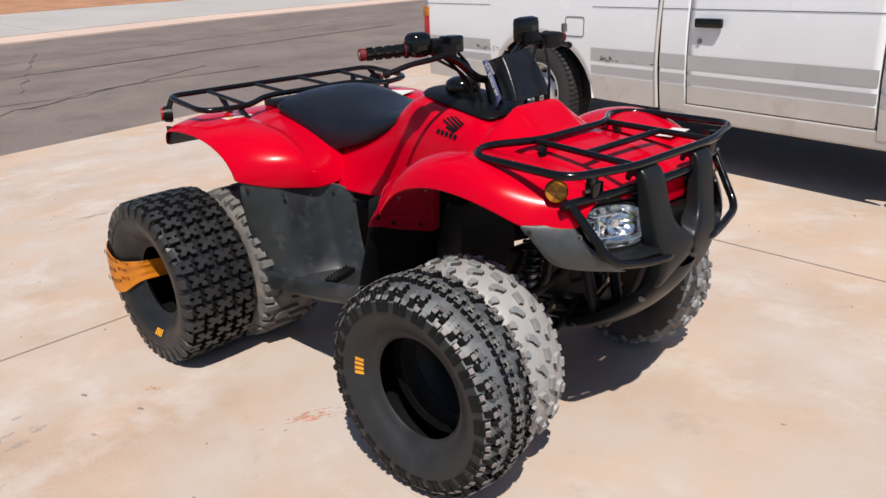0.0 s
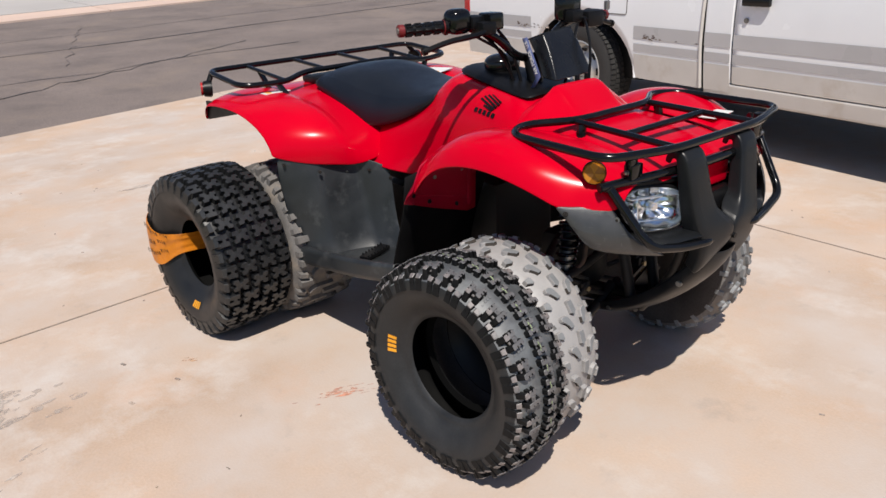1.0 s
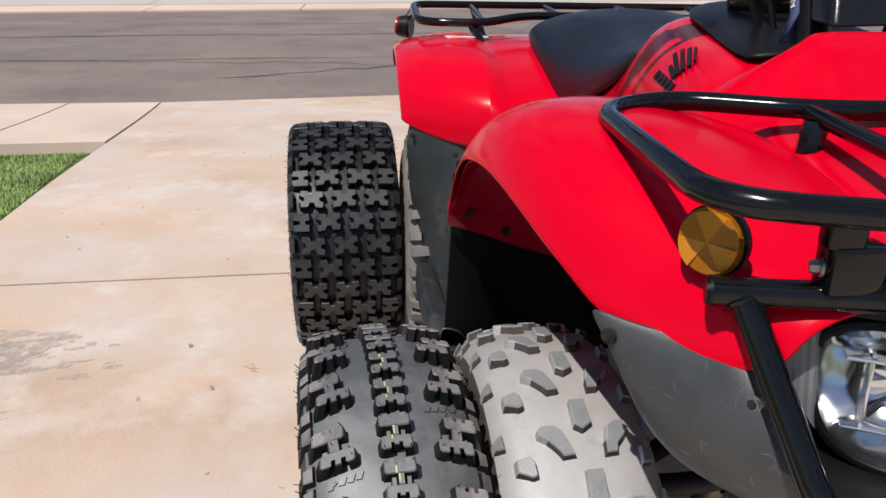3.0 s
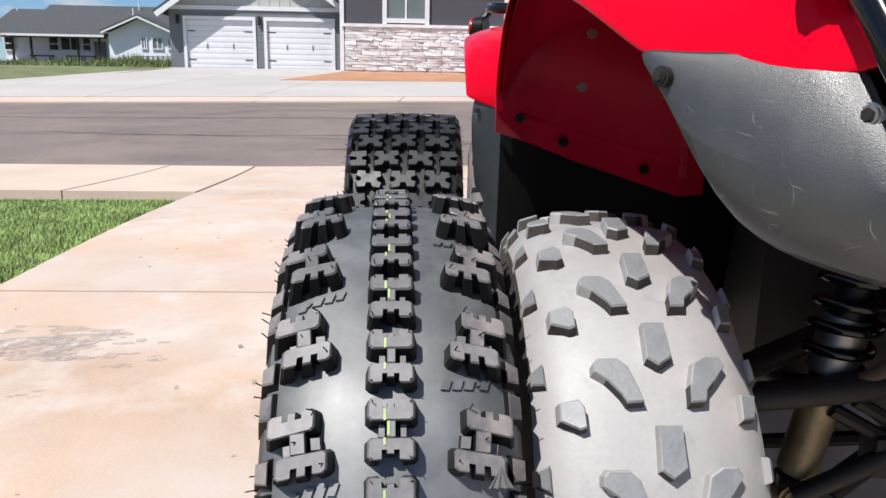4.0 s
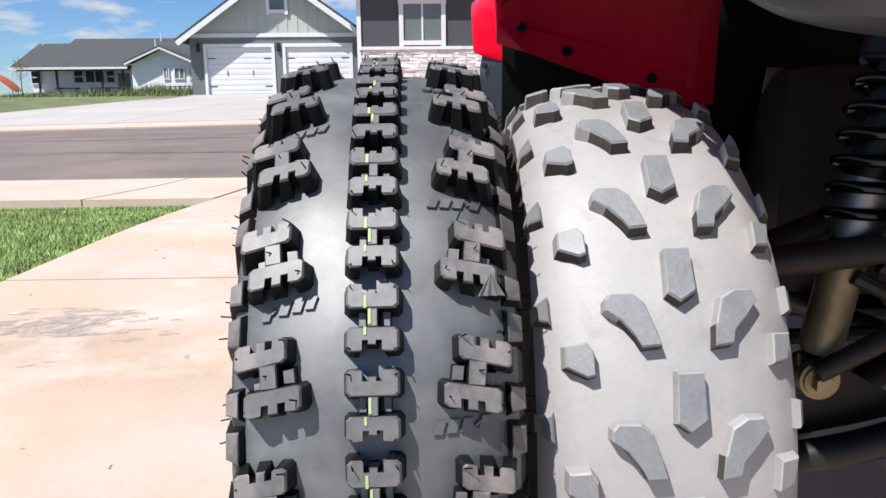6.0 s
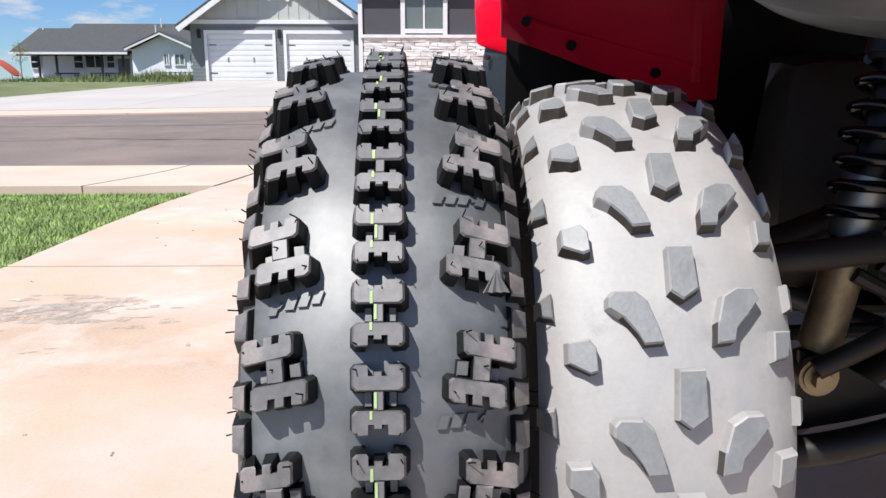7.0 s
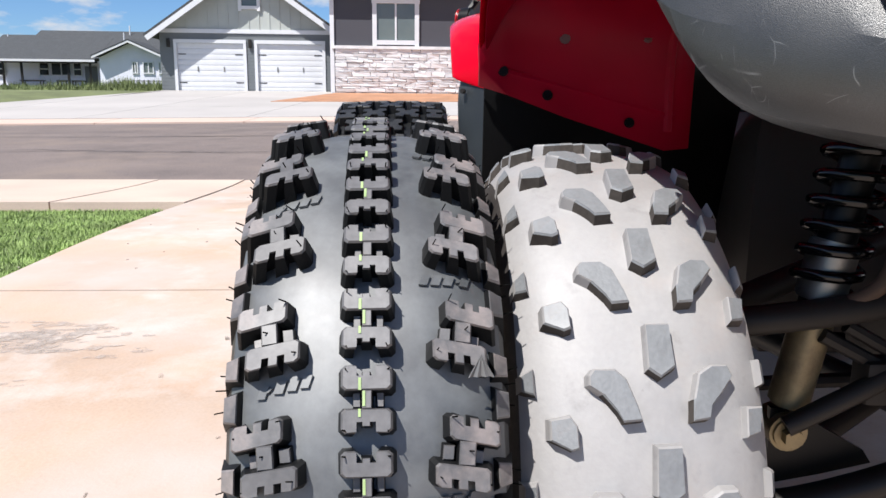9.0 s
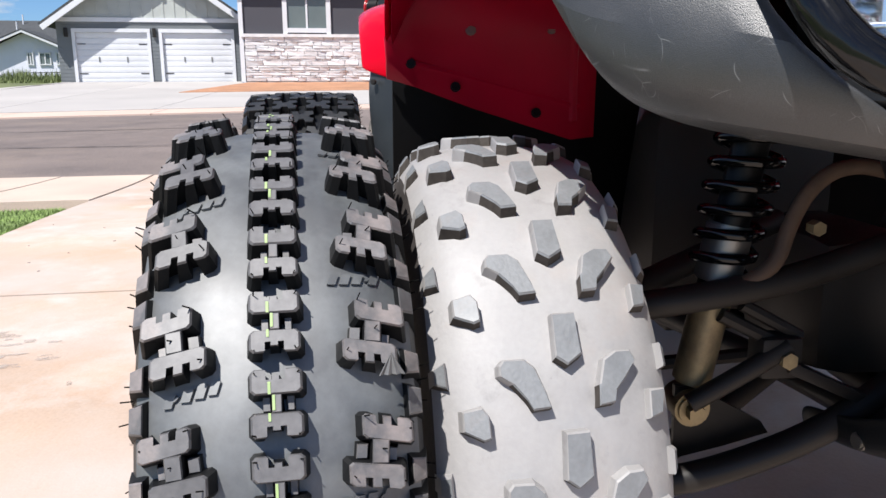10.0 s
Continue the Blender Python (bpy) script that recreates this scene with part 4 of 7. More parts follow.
# tall weeds in front of the white house
rs = np.random.RandomState(23)
nb = 40000
u = rs.uniform(0, 1, nb) ** 0.8
wy, wx = -31.5 + 18.6 * u, -38.5 + rs.uniform(-4.5, 2.5, nb) - 1.8 * u
near = rs.uniform(0, 1, nb) < 0.45
wx = np.where(near, wx + rs.uniform(0, 6.5, nb) * (1 - 0.6 * u), wx)
clump = 0.55 + 0.45 * np.sin(wy * 1.7 + 1.3 * np.sin(wx * 0.9)) * np.sin(wy * 0.63 + wx * 0.8)
hh = rs.uniform(0.10, 0.75, nb) ** 1.3 * (0.36 + 1.55 * u ** 1.6) * clump * np.where(near, 0.45, 1.0) + 0.05
an, ln = rs.uniform(0, 6.283, nb), rs.uniform(0.04, 0.30, nb)
dx, dy = np.cos(an), np.sin(an)
zz = np.array([height(float(x), float(y)) for x, y in zip(wx, wy)]) - 0.08
v = np.empty((nb * 3, 3))
v[0::3] = np.c_[wx - dy * 0.035, wy + dx * 0.035, zz]
v[1::3] = np.c_[wx + dy * 0.035, wy - dx * 0.035, zz]
v[2::3] = np.c_[wx + dx * ln, wy + dy * ln, zz + hh]
me = bpy.data.meshes.new("weeds")
me.from_pydata(v.tolist(), [], [(3 * i, 3 * i + 1, 3 * i + 2) for i in range(nb)])
me.materials.append(WEED)
tagged(new("weeds", me), "tall olive-green weeds along the far lot", "weeds", kind="stuff")

# ---- tyres ----


def profile_radius(pairs, y):
    a = min(abs(y), max(p[0] for p in pairs))
    for (y0, r0), (y1, r1) in zip(pairs, pairs[1:]):
        if a <= y1:
            return r0 + (r1 - r0) * (a - y0) / (y1 - y0)
    return pairs[-1][1]


def carcass(pairs, thick=0.018):
    """The hollow tyre body: the outer half profile (y, r) from crown to bead, mirrored, and an inner skin."""
    right = list(pairs)
    outer = [(-y, r) for y, r in reversed(right)] + right[1:]
    inner = []
    for i, (y, r) in enumerate(right):
        (ya, ra), (yb, rb) = right[max(i - 1, 0)], right[min(i + 1, len(right) - 1)]
        ty, tr = yb - ya, rb - ra
        ln = math.hypot(ty, tr)
        inner.append((max(y + tr / ln * thick, 0.0) if i else 0.0, r - ty / ln * thick if i else r - thick))
    skin = [(-y, r) for y, r in reversed(inner)] + inner[1:]
    return spin(outer, (0, 0, 0), 120), spin([outer[0], *skin[1:-1], outer[-1]], (0, 0, 0), 120)


def add_knob(bm, outline, pairs, lift, taper=0.0048, sink=0.006, dusty=False, level=0.8):
    """A tread block: outline of (degrees, y), raised over the crown, wider at its foot, its top edge eased."""
    ca, cy = sum(a for a, _ in outline) / len(outline), sum(y for _, y in outline) / len(outline)

    rc = profile_radius(pairs, cy)
    slope = (profile_radius(pairs, abs(cy) + 0.006) - profile_radius(pairs, max(abs(cy) - 0.006, 0))) / 0.012 * (1 if cy >= 0 else -1)
    cr = math.radians(ca)
    out_d, tan_d = Vector((math.sin(cr), 0, math.cos(cr))), Vector((math.cos(cr), 0, -math.sin(cr)))
    ax_d = (Vector((0, 1, 0)) + out_d * slope * level).normalized()

    def ring(grow, up):
        out = []
        for a, y in outline:
            da, dy = math.radians(a - ca) * rc, y - cy
            k = 1 + grow / max(0.008, math.hypot(da, dy))
            if up is None:
                a2, y2 = ca + (a - ca) * k, cy + dy * k
                r = profile_radius(pairs, y2) - sink
                out.append(bm.verts.new((r * math.sin(math.radians(a2)), y2, r * math.cos(math.radians(a2)))))
            else:
                out.append(bm.verts.new(out_d * (rc + up) + tan_d * da * k + ax_d * dy * k + Vector((0, cy, 0))))
        return out

    rings = [ring(taper, None), ring(0.0, lift - 0.0016), ring(-0.0013, lift)]
    n = len(outline)
    for lo_r, hi_r in zip(rings, rings[1:]):
        for i in range(n):
            j = (i + 1) % n
            f = bm.faces.new((lo_r[i], lo_r[j], hi_r[j], hi_r[i]))
            # With dusty set, only the later, sunless flanks take the shade-dark material.
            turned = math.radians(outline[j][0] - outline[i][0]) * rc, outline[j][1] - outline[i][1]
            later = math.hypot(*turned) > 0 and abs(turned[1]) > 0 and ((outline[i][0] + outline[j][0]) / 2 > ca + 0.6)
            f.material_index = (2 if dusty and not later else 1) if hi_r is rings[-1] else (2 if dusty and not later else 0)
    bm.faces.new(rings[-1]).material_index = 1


def tread(parent, name, outlines, pitch, count, pairs, lift, mat, m, phase=0.0, skip=None, label="", taper=0.0048):
    """One object a block, alike blocks on one mesh, turned round the wheel's axle."""
    for outline in outlines:
        bm = bmesh.new()
        for one in outline if isinstance(outline[0], list) else [outline]:
            add_knob(bm, one, pairs, lift, taper, dusty=isinstance(mat, tuple) and len(mat) > 2)
        bmesh.ops.recalc_face_normals(bm, faces=bm.faces)
        me = bpy.data.meshes.new(name)
        bm.to_mesh(me)
        bm.free()
        for one in mat if isinstance(mat, tuple) else (mat, mat):
            me.materials.append(one)
        for i in range(count):
            if skip and skip(i):
                continue
            ob = new(name, me)
            ob.parent = parent
            ob.matrix_parent_inverse = world_of(parent).inverted()
            ob.matrix_basis = m @ Matrix.Rotation(radians(i * pitch + phase), 4, "Y")
            if label:
                ob["label"] = label


def hairs(bm, spots, pairs, lift, seed, most=0.010):
    """Thin moulding whiskers."""
    r = random.Random(seed)
    for a, y in spots:
        base = profile_radius(pairs, y) + lift
        p = Vector((base * math.sin(math.radians(a)), y, base * math.cos(math.radians(a))))
        d = Vector((p.x + r.uniform(-0.06, 0.06), (y * 3) + r.uniform(-0.1, 0.1), p.z + r.uniform(-0.06, 0.06))).normalized()
        add_cyl(bm, p - d * 0.002, p + d * r.uniform(0.4, 1.0) * most, 0.00045, n=4)


def arc_mark(text_w, r0, r1, deg, y, pieces, m):
    """Slanted moulded bars in an arc on the sidewall."""
    bm = bmesh.new()
    for k in range(pieces):
        a = deg + (k - (pieces - 1) / 2) * text_w / pieces
        w = text_w / pieces * 0.36
        for lo_r, hi_r, sh in ((r0, r1, 1.5),):
            pts = [(a - w, lo_r), (a + w, lo_r), (a + w + sh, hi_r), (a - w + sh, hi_r)]
            vs = [bm.verts.new((r * math.sin(math.radians(t)), y(r), r * math.cos(math.radians(t)))) for t, r in pts]
            bm.faces.new(vs)
    return place(bm, m)


# new front tyre: smooth crown with a notched middle rib and paired shoulder blocks
NF = [(0, 0.2635), (0.03, 0.2625), (0.052, 0.258), (0.070, 0.250), (0.081, 0.238), (0.086, 0.222), (0.081, 0.200), (0.070, 0.178), (0.056, 0.160), (0.048, 0.150), (0.046, 0.144), (0.044, 0.138), (0.036, 0.131)]
NFM = Matrix.Translation((0.577, -0.5568, 0.2795)) @ pose(0, 0, 0, 0.3, 0, 5.5)
front_tyre = empty("tyre", (0.577, -0.556, 0.0))
tagged(front_tyre, "new black knobby front tyre standing beside the wheel", "tyre", "new tyres")
shell, liner = carcass(NF, 0.016)
shell.free()
half = [(-y, r) for y, r in reversed(NF[:5])] + NF[1:5]
part("tread_band", place(spin(half, (0, 0, 0), 180), NFM), SHEEN_RUBBER, front_tyre, "smooth new rubber, paled for its sheen")
for sgn in (-1, 1):
    part("sidewall", place(spin([(sgn * y, r) for y, r in NF[4:]], (0, 0, 0), 120), NFM), SIDEWALL, front_tyre, "matt black sidewall")
part("liner", place(liner, NFM), LINER, front_tyre, "inner liner, blackened for the shade inside the tyre")


def eased(pts, a_cut, y_cut):
    """Cuts the outer corners of a block outline so that they read as rounded."""
    lo_a, hi_a = min(p[0] for p in pts), max(p[0] for p in pts)
    lo_y, hi_y = min(p[1] for p in pts), max(p[1] for p in pts)
    out = []
    for k, (a, y) in enumerate(pts):
        if y in (lo_y, hi_y) and a in (lo_a, hi_a):
            pa, na = pts[k - 1], pts[(k + 1) % len(pts)]
            for q in (pa, na):
                dy, da = q[1] - y, q[0] - a
                out.append((a + math.copysign(a_cut, da), y) if abs(da) > abs(dy) * 60 else (a, y + math.copysign(y_cut, dy)))
        else:
            out.append((a, y))
    return out


def rib_block(a0, a1, flip):
    """A block of the middle rib: two square notches with a short tongue between them, at its later edge or, flipped, its earlier one."""
    w, legs, tongue = 0.0142, (0.0066, 0.0060), (0.0026, 0.0020)
    pts = [(a0, -w), (a0, w), (a1, w), (a1, legs[1]), (a1 - 1.35, legs[1]), (a1 - 1.35, tongue[1]), (a1 - 0.8, tongue[1]), (a1 - 0.8, -tongue[0]),
           (a1 - 1.35, -tongue[0]), (a1 - 1.35, -legs[0]), (a1, -legs[0]), (a1, -w)]
    pts = eased(pts, 0.45, 0.0022)
    return [(a0 + a1 - a, y) for a, y in reversed(pts)] if flip else pts


def lobed_block(a0, a1, y0, y1, lean, early):
    """A leaning shoulder block with two square notches in its earlier or its later edge."""
    w = y1 - y0
    plain, cut = (a1, a0) if early else (a0, a1)
    d = 1.15 if early else -1.25
    pts = [(plain, y0), (plain, y1), (cut, y1)]
    for q0, q1 in ((0.73, 0.58), (0.40, 0.24)):
        pts += [(cut, y0 + w * q0), (cut + d, y0 + w * q0), (cut + d, y0 + w * q1), (cut, y0 + w * q1)]
    pts = eased(pts + [(cut, y0)], 0.4, 0.0022)
    return [(a + lean * (y - y0), y) for a, y in pts]


def tread_piece(parent, name, knobs, pitch, count, pairs, mat, m, phase=0.0, taper=0.0048):
    """One object a group of blocks that were moulded together; knobs are pairs of an outline and its lift."""
    bm = bmesh.new()
    for outline, lift in knobs:
        add_knob(bm, outline, pairs, lift, taper, level=0.45)
    bmesh.ops.recalc_face_normals(bm, faces=bm.faces)
    me = bpy.data.meshes.new(name)
    bm.to_mesh(me)
    bm.free()
    for one in mat:
        me.materials.append(one)
    for i in range(count):
        ob = new(name, me)
        ob.parent = parent
        ob.matrix_parent_inverse = world_of(parent).inverted()
        ob.matrix_basis = m @ Matrix.Rotation(radians(i * pitch + phase), 4, "Y")


PITCH, GP = 9.6, 14.4
rib = [(rib_block(4.8, 7.65, False), 0.0150), (rib_block(9.45, 12.5, True), 0.0150), ([(12.3, -0.0026), (12.3, 0.0028), (14.6, 0.0028), (14.6, -0.0026)], 0.0148)]
rib += [([(12.4, y), (12.4, y + 0.0042), (14.3, y + 0.0042), (14.3, y)], 0.0075) for y in (-0.0078, 0.0052)]
tread_piece(front_tyre, "rib_block", rib, PITCH, 37, NF, (BLOCK_SHADE, LIT_TOP), NFM, -18 * PITCH, 0.0032)
for sgn in (-1, 1):
    sh = 0.15 if sgn > 0 else 0.0
    group = [(lobed_block(5.35, 8.45, 0.0455, 0.0750, 42, True), 0.0160), (lobed_block(10.7, 13.6, 0.0370, 0.0685, 36, False), 0.0165)]
    group += [([(8.5, 0.0512), (8.7, 0.0608), (11.7, 0.0596), (11.5, 0.0500)], 0.0158)]
    ties = [([(9.0, 0.0425), (9.1, 0.0490), (10.9, 0.0480), (10.8, 0.0415)], 0.0080), ([(9.7, 0.0605), (9.9, 0.0660), (11.6, 0.0650), (11.4, 0.0595)], 0.0080)]
    group, ties = [[([(a + sh, sgn * y) for a, y in o], lift) for o, lift in one] for one in (group, ties)]
    for one in ties:
        tread_piece(front_tyre, "tie_bar", [one], GP, 25, NF, (BLOCK_SHADE, LIT_TOP), NFM)
    tread_piece(front_tyre, "shoulder_block", group, GP, 25, NF, (BLOCK_SHADE, LIT_TOP), NFM)
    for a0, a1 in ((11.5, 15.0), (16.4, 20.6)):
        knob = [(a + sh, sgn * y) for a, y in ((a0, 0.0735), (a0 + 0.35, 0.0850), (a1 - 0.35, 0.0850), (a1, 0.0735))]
        tread_piece(front_tyre, "edge_block", [(knob, 0.0105)], GP, 25, NF, (BLOCK_SHADE, LIT_TOP), NFM)
bm = bmesh.new()
hairs(bm, [(13.2 + i * GP + d, s * 0.0855) for i in range(25) for s in (-1, 1) for d in (0.0, 2.1, 5.2)], NF, 0.010, 5, 0.008)
hairs(bm, [(5.4 + i * PITCH + d, s * 0.0115) for i in range(-18, 19) for s in (-1, 1) for d in (1.9, 4.7)], NF, 0.0152, 6, 0.005)
hairs(bm, [(i * GP + a, s * y) for i in range(25) for s in (-1, 1) for a, y in ((6.0, 0.048), (7.9, 0.071), (12.6, 0.040), (13.9, 0.066), (9.9, 0.0565))], NF, 0.0162, 7, 0.005)
tagged(part("moulding_hairs", place(bm, NFM), LINER, front_tyre), kind="stuff")
bm = bmesh.new()
for i in range(-18, 19):
    for a0, a1, y0, y1 in ((11.0, 12.4, -0.0046, -0.0030), (12.5, 14.2, -0.0023, -0.0008), (14.5, 15.4, -0.0046, -0.0032)):
        r = 0.2635 + 0.0155
        if (i * 7 + int(a0)) % 5:
            ring = [(math.radians(t + i * PITCH - 9.6), y) for t, y in ((a0, y0), (a1, y0), (a1, y1), (a0, y1))]
            bm.faces.new([bm.verts.new((r * math.sin(t), y, r * math.cos(t))) for t, y in ring])
tagged(part("paint_line", place(bm, NFM), YELLOW_MARK, front_tyre, "thin green-yellow paint line", smooth=False), kind="stuff")
# a torn flap of rubber on one shoulder block, paled to paint its glint
ta, ty = math.radians(57.2), 0.0645
tp = Vector((0.2735 * math.sin(ta), ty, 0.2735 * math.cos(ta)))
to, tt = Vector((math.sin(ta), 0, math.cos(ta))), Vector((math.cos(ta), 0, -math.sin(ta)))
bm = bmesh.new()
tip = bm.verts.new(tp + to * 0.004 - tt * 0.003)
fan = [bm.verts.new(tp + Vector((0, k * 0.0024, 0)) + tt * (0.008 + 0.001 * (k % 2)) + to * (0.0015 * (k % 2) - 0.002)) for k in range(-3, 4)]
for u, v in zip(fan, fan[1:]):
    bm.faces.new((tip, u, v))
part("torn_flap", place(bm, NFM), TORN_GLINT, front_tyre, "torn flap of rubber, paled for its glint", smooth=False, solid=0.0008)
nfside = lambda r: -(float(np.interp(r, [p[1] for p in reversed(NF)], [p[0] for p in reversed(NF)])) + 0.0014)  # noqa: E731
part("sidewall_mark", arc_mark(17, 0.164, 0.182, -84, nfside, 4, NFM), ORANGE_MARK, front_tyre, "orange sidewall mark", smooth=False)
bm = bmesh.new()
for k in range(24):
    sgn = -1 if k % 2 else 1
    for j, wide in enumerate((0.0050, 0.0054, 0.0054, 0.0018, 0.0050)):
        aa = 16.1 + k * GP + 0.55 * (j - 2) * (0.5 if sgn < 0 else -0.2)
        y = sgn * (0.0345 + (0.0, 0.0074, 0.0150, 0.0213, 0.0250)[j])
        r = profile_radius(NF, y) + 0.0014
        half_a = 0.28 if wide < 0.002 else 0.78
        pts = [(aa - half_a, y + 0.0012 - wide / 2), (aa - half_a, y + 0.0012 + wide / 2), (aa + half_a, y - 0.0012 + wide / 2), (aa + half_a, y - 0.0012 - wide / 2)]
        bm.faces.new([bm.verts.new(((profile_radius(NF, yy) + 0.0014) * math.sin(math.radians(t)), yy, (profile_radius(NF, yy) + 0.0014) * math.cos(math.radians(t)))) for t, yy in pts])
tagged(part("moulded_mark", place(bm, NFM), SHEEN_RUBBER, front_tyre, smooth=False, solid=0.0015), kind="stuff")

# new rear tyre: wide, flat, rows of small cross blocks
NR = [(0, 0.264), (0.06, 0.263), (0.095, 0.260), (0.108, 0.252), (0.113, 0.236), (0.112, 0.215), (0.106, 0.190), (0.094, 0.165), (0.080, 0.145), (0.072, 0.134), (0.068, 0.124), (0.064, 0.117)]
NRM = Matrix.Translation((-0.600, -0.642, 0.280)) @ pose(0, 0, 0, 0.5, 0, 3.2) @ Matrix.Diagonal((1, 1.11, 1, 1))
rear_tyre = empty("tyre", (-0.600, -0.649, 0.0))
tagged(rear_tyre, "new wide black rear tyre with orange film", "tyre", "new tyres")
shell, liner = carcass(NR, 0.02)
part("carcass", place(shell, NRM), RUBBER_R, rear_tyre)
part("liner", place(liner, NRM), LINER, rear_tyre, "inner liner, blackened for the shade inside the tyre")


def cross_block(a, y, da, dy, lean):
    """A four-armed block: a small notch before and behind, a wide one on either side."""
    shape = ((-1.12, -0.90), (-1.12, -0.30), (-0.55, -0.20), (-0.55, 0.20), (-1.12, 0.34), (-1.05, 0.94), (-0.42, 1.0), (-0.20, 0.66), (0.22, 0.66), (0.46, 1.0),
             (1.12, 0.90), (1.05, 0.32), (0.50, 0.20), (0.50, -0.20), (1.05, -0.34), (1.12, -0.92), (0.46, -1.0), (0.22, -0.64), (-0.22, -0.64), (-0.44, -1.0))
    return [(a + p * da + lean * q * 0.5, y + q * dy) for p, q in shape]


ROWS = 17
STEP = 360 / ROWS
sets = []
for row in range(2):
    ys = (-0.0320, 0.0320) if row == 0 else (-0.0640, 0.0, 0.0640)
    a = row * STEP / 2 + 2.0
    for k, y in enumerate(ys):
        sets.append(cross_block(a, y, 3.8, 0.0240, 0.8 if (k + row) % 2 else -0.6))
    for sgn in (-1, 1):
        if row == 0:
            sets.append([(a + p, sgn * y) for p, y in ((-4.5, 0.0700), (-4.4, 0.0990), (-1.5, 0.1040), (-1.0, 0.0890), (0.9, 0.0890), (1.3, 0.1040), (4.3, 0.0990), (4.4, 0.0700), (1.4, 0.0690), (0.9, 0.0775), (-0.8, 0.0775), (-1.4, 0.0690))])
        sets.append([(a + p, sgn * y) for p, y in ((-3.8, 0.0985), (-3.4, 0.1128), (2.9, 0.1128), (3.3, 0.0985))])
tread(rear_tyre, "tread_block", sets, STEP, ROWS, NR, 0.0195, (RUBBER_R, REAR_LIT_TOP), NRM, taper=0.0034)
bm = bmesh.new()
hairs(bm, [(i * 4.5 + 1.5, s * 0.1125) for i in range(80) for s in (-1, 1)] + [(i * 9 + 2, y) for i in range(40) for y in (-0.09, -0.05, 0.02, 0.09)], NR, 0.012, 8, 0.007)
tagged(part("moulding_hairs", place(bm, NRM), RUBBER_R, rear_tyre), kind="stuff")
nrside = lambda r: -(float(np.interp(r, [p[1] for p in reversed(NR)], [p[0] for p in reversed(NR)])) + 0.0018)  # noqa: E731
part("sidewall_mark", arc_mark(15, 0.166, 0.188, 177, nrside, 4, NRM), ORANGE_MARK, rear_tyre, "orange sidewall mark", smooth=False)
# film wound round the tyre's section
bm = bmesh.new()
rings = []
loop = [(0.030, 0.112), (-0.050, 0.112), (-0.075, 0.118), (-0.094, 0.142), (-0.108, 0.17), (-0.117, 0.205), (-0.122, 0.235), (-0.120, 0.262), (-0.10, 0.283), (-0.05, 0.285)]
for k in range(9):
    a = -72 - 36 * k / 8
    w = 0.0025 * math.sin(k * 2.3)
    rings.append([bm.verts.new(((r + w) * math.sin(math.radians(a + 5 * math.sin(j))), y - abs(w), (r + w) * math.cos(math.radians(a + 5 * math.sin(j))))) for j, (y, r) in enumerate(loop)])
for a, b in zip(rings, rings[1:]):
    for j in range(len(a) - 1):
        bm.faces.new((a[j], a[j + 1], b[j + 1], b[j]))
wrap = part("film_band", place(bm, NRM), ORANGE_WRAP, rear_tyre, "bright orange printed plastic film", solid=0.0015, sub=1)
bm = bmesh.new()
for a0, rr in ((-76, 0.138), (-79, 0.186), (-77, 0.226), (-87, 0.150), (-90, 0.200), (-98, 0.142), (-101, 0.184), (-99, 0.228)):
    for j, (wide, gap) in enumerate(((0.0055, 0.0), (0.0070, 0.0095), (0.0070, 0.0200), (0.0050, 0.0305))):
        r0 = rr + gap
        pts = [(a0, r0), (a0, r0 + wide), (a0 + 3.6, r0 + wide + 0.004), (a0 + 3.6, r0 + 0.004)]
        if j in (1, 2):
            pts = [(a0, r0), (a0, r0 + wide * 0.45), (a0 + 3.6, r0 + wide + 0.004), (a0 + 3.6, r0 + wide * 0.5 + 0.004)]
        bm.faces.new([bm.verts.new((r * math.sin(math.radians(t)), -0.1245 + max(0, 0.215 - r) * 0.27, r * math.cos(math.radians(t)))) for t, r in pts])
part("print", place(bm, NRM), BLACK, wrap, "black printed bars", smooth=False)

# ---- white pickup ----
TM = pose(-1.93, 2.72, 0, 0, 0, -8.5)
truck = empty("pickup_truck", (-1.93, 2.72, 0), -8.5)
tagged(truck, "old white pickup with grey stripes and rust spots", "truck")


def side_panel(x0, x1, z0, z1, y=0.0, arch=None, steps=26):
    """A body side between two stations, with an arch cut from its lower edge; gently bowed in height."""
    xs = sorted({x0, x1, *[x0 + (x1 - x0) * i / steps for i in range(steps + 1)]})
    rows = []
    for x in xs:
        low = z0
        if arch:
            cx, rx, top = arch
            t = (x - cx) / rx
            if abs(t) < 1:
                low = max(z0, z0 + (top - z0) * math.sqrt(1 - t * t))
        col = []
        for k in range(9):
            z = low + (z1 - low) * k / 8
            bow = 0.035 * (1 - ((z - 0.72) / 0.42) ** 2)
            col.append((x, y - bow, z))
        rows.append(col)
    return sheet(rows)


bed = part("bed_side", place(side_panel(-1.32, 1.165, 0.345, 1.06, 0, (0.10, 0.53, 0.745), 50), TM), PAINT, truck, "white bed side", solid=0.02, offset=1)
cabp = part("cab_pillar", place(side_panel(1.20, 1.388, 0.345, 1.16), TM), PAINT, truck, "white cab corner", solid=0.02, offset=1)
tdoor = part("door", place(side_panel(1.405, 2.50, 0.40, 1.08), TM), PAINT, truck, "white door", solid=0.02, offset=1)
fend = part("front_wing", place(side_panel(2.515, 3.75, 0.345, 1.02, 0, (3.12, 0.45, 0.72), 30), TM), PAINT, truck, "white front wing", solid=0.02, offset=1)
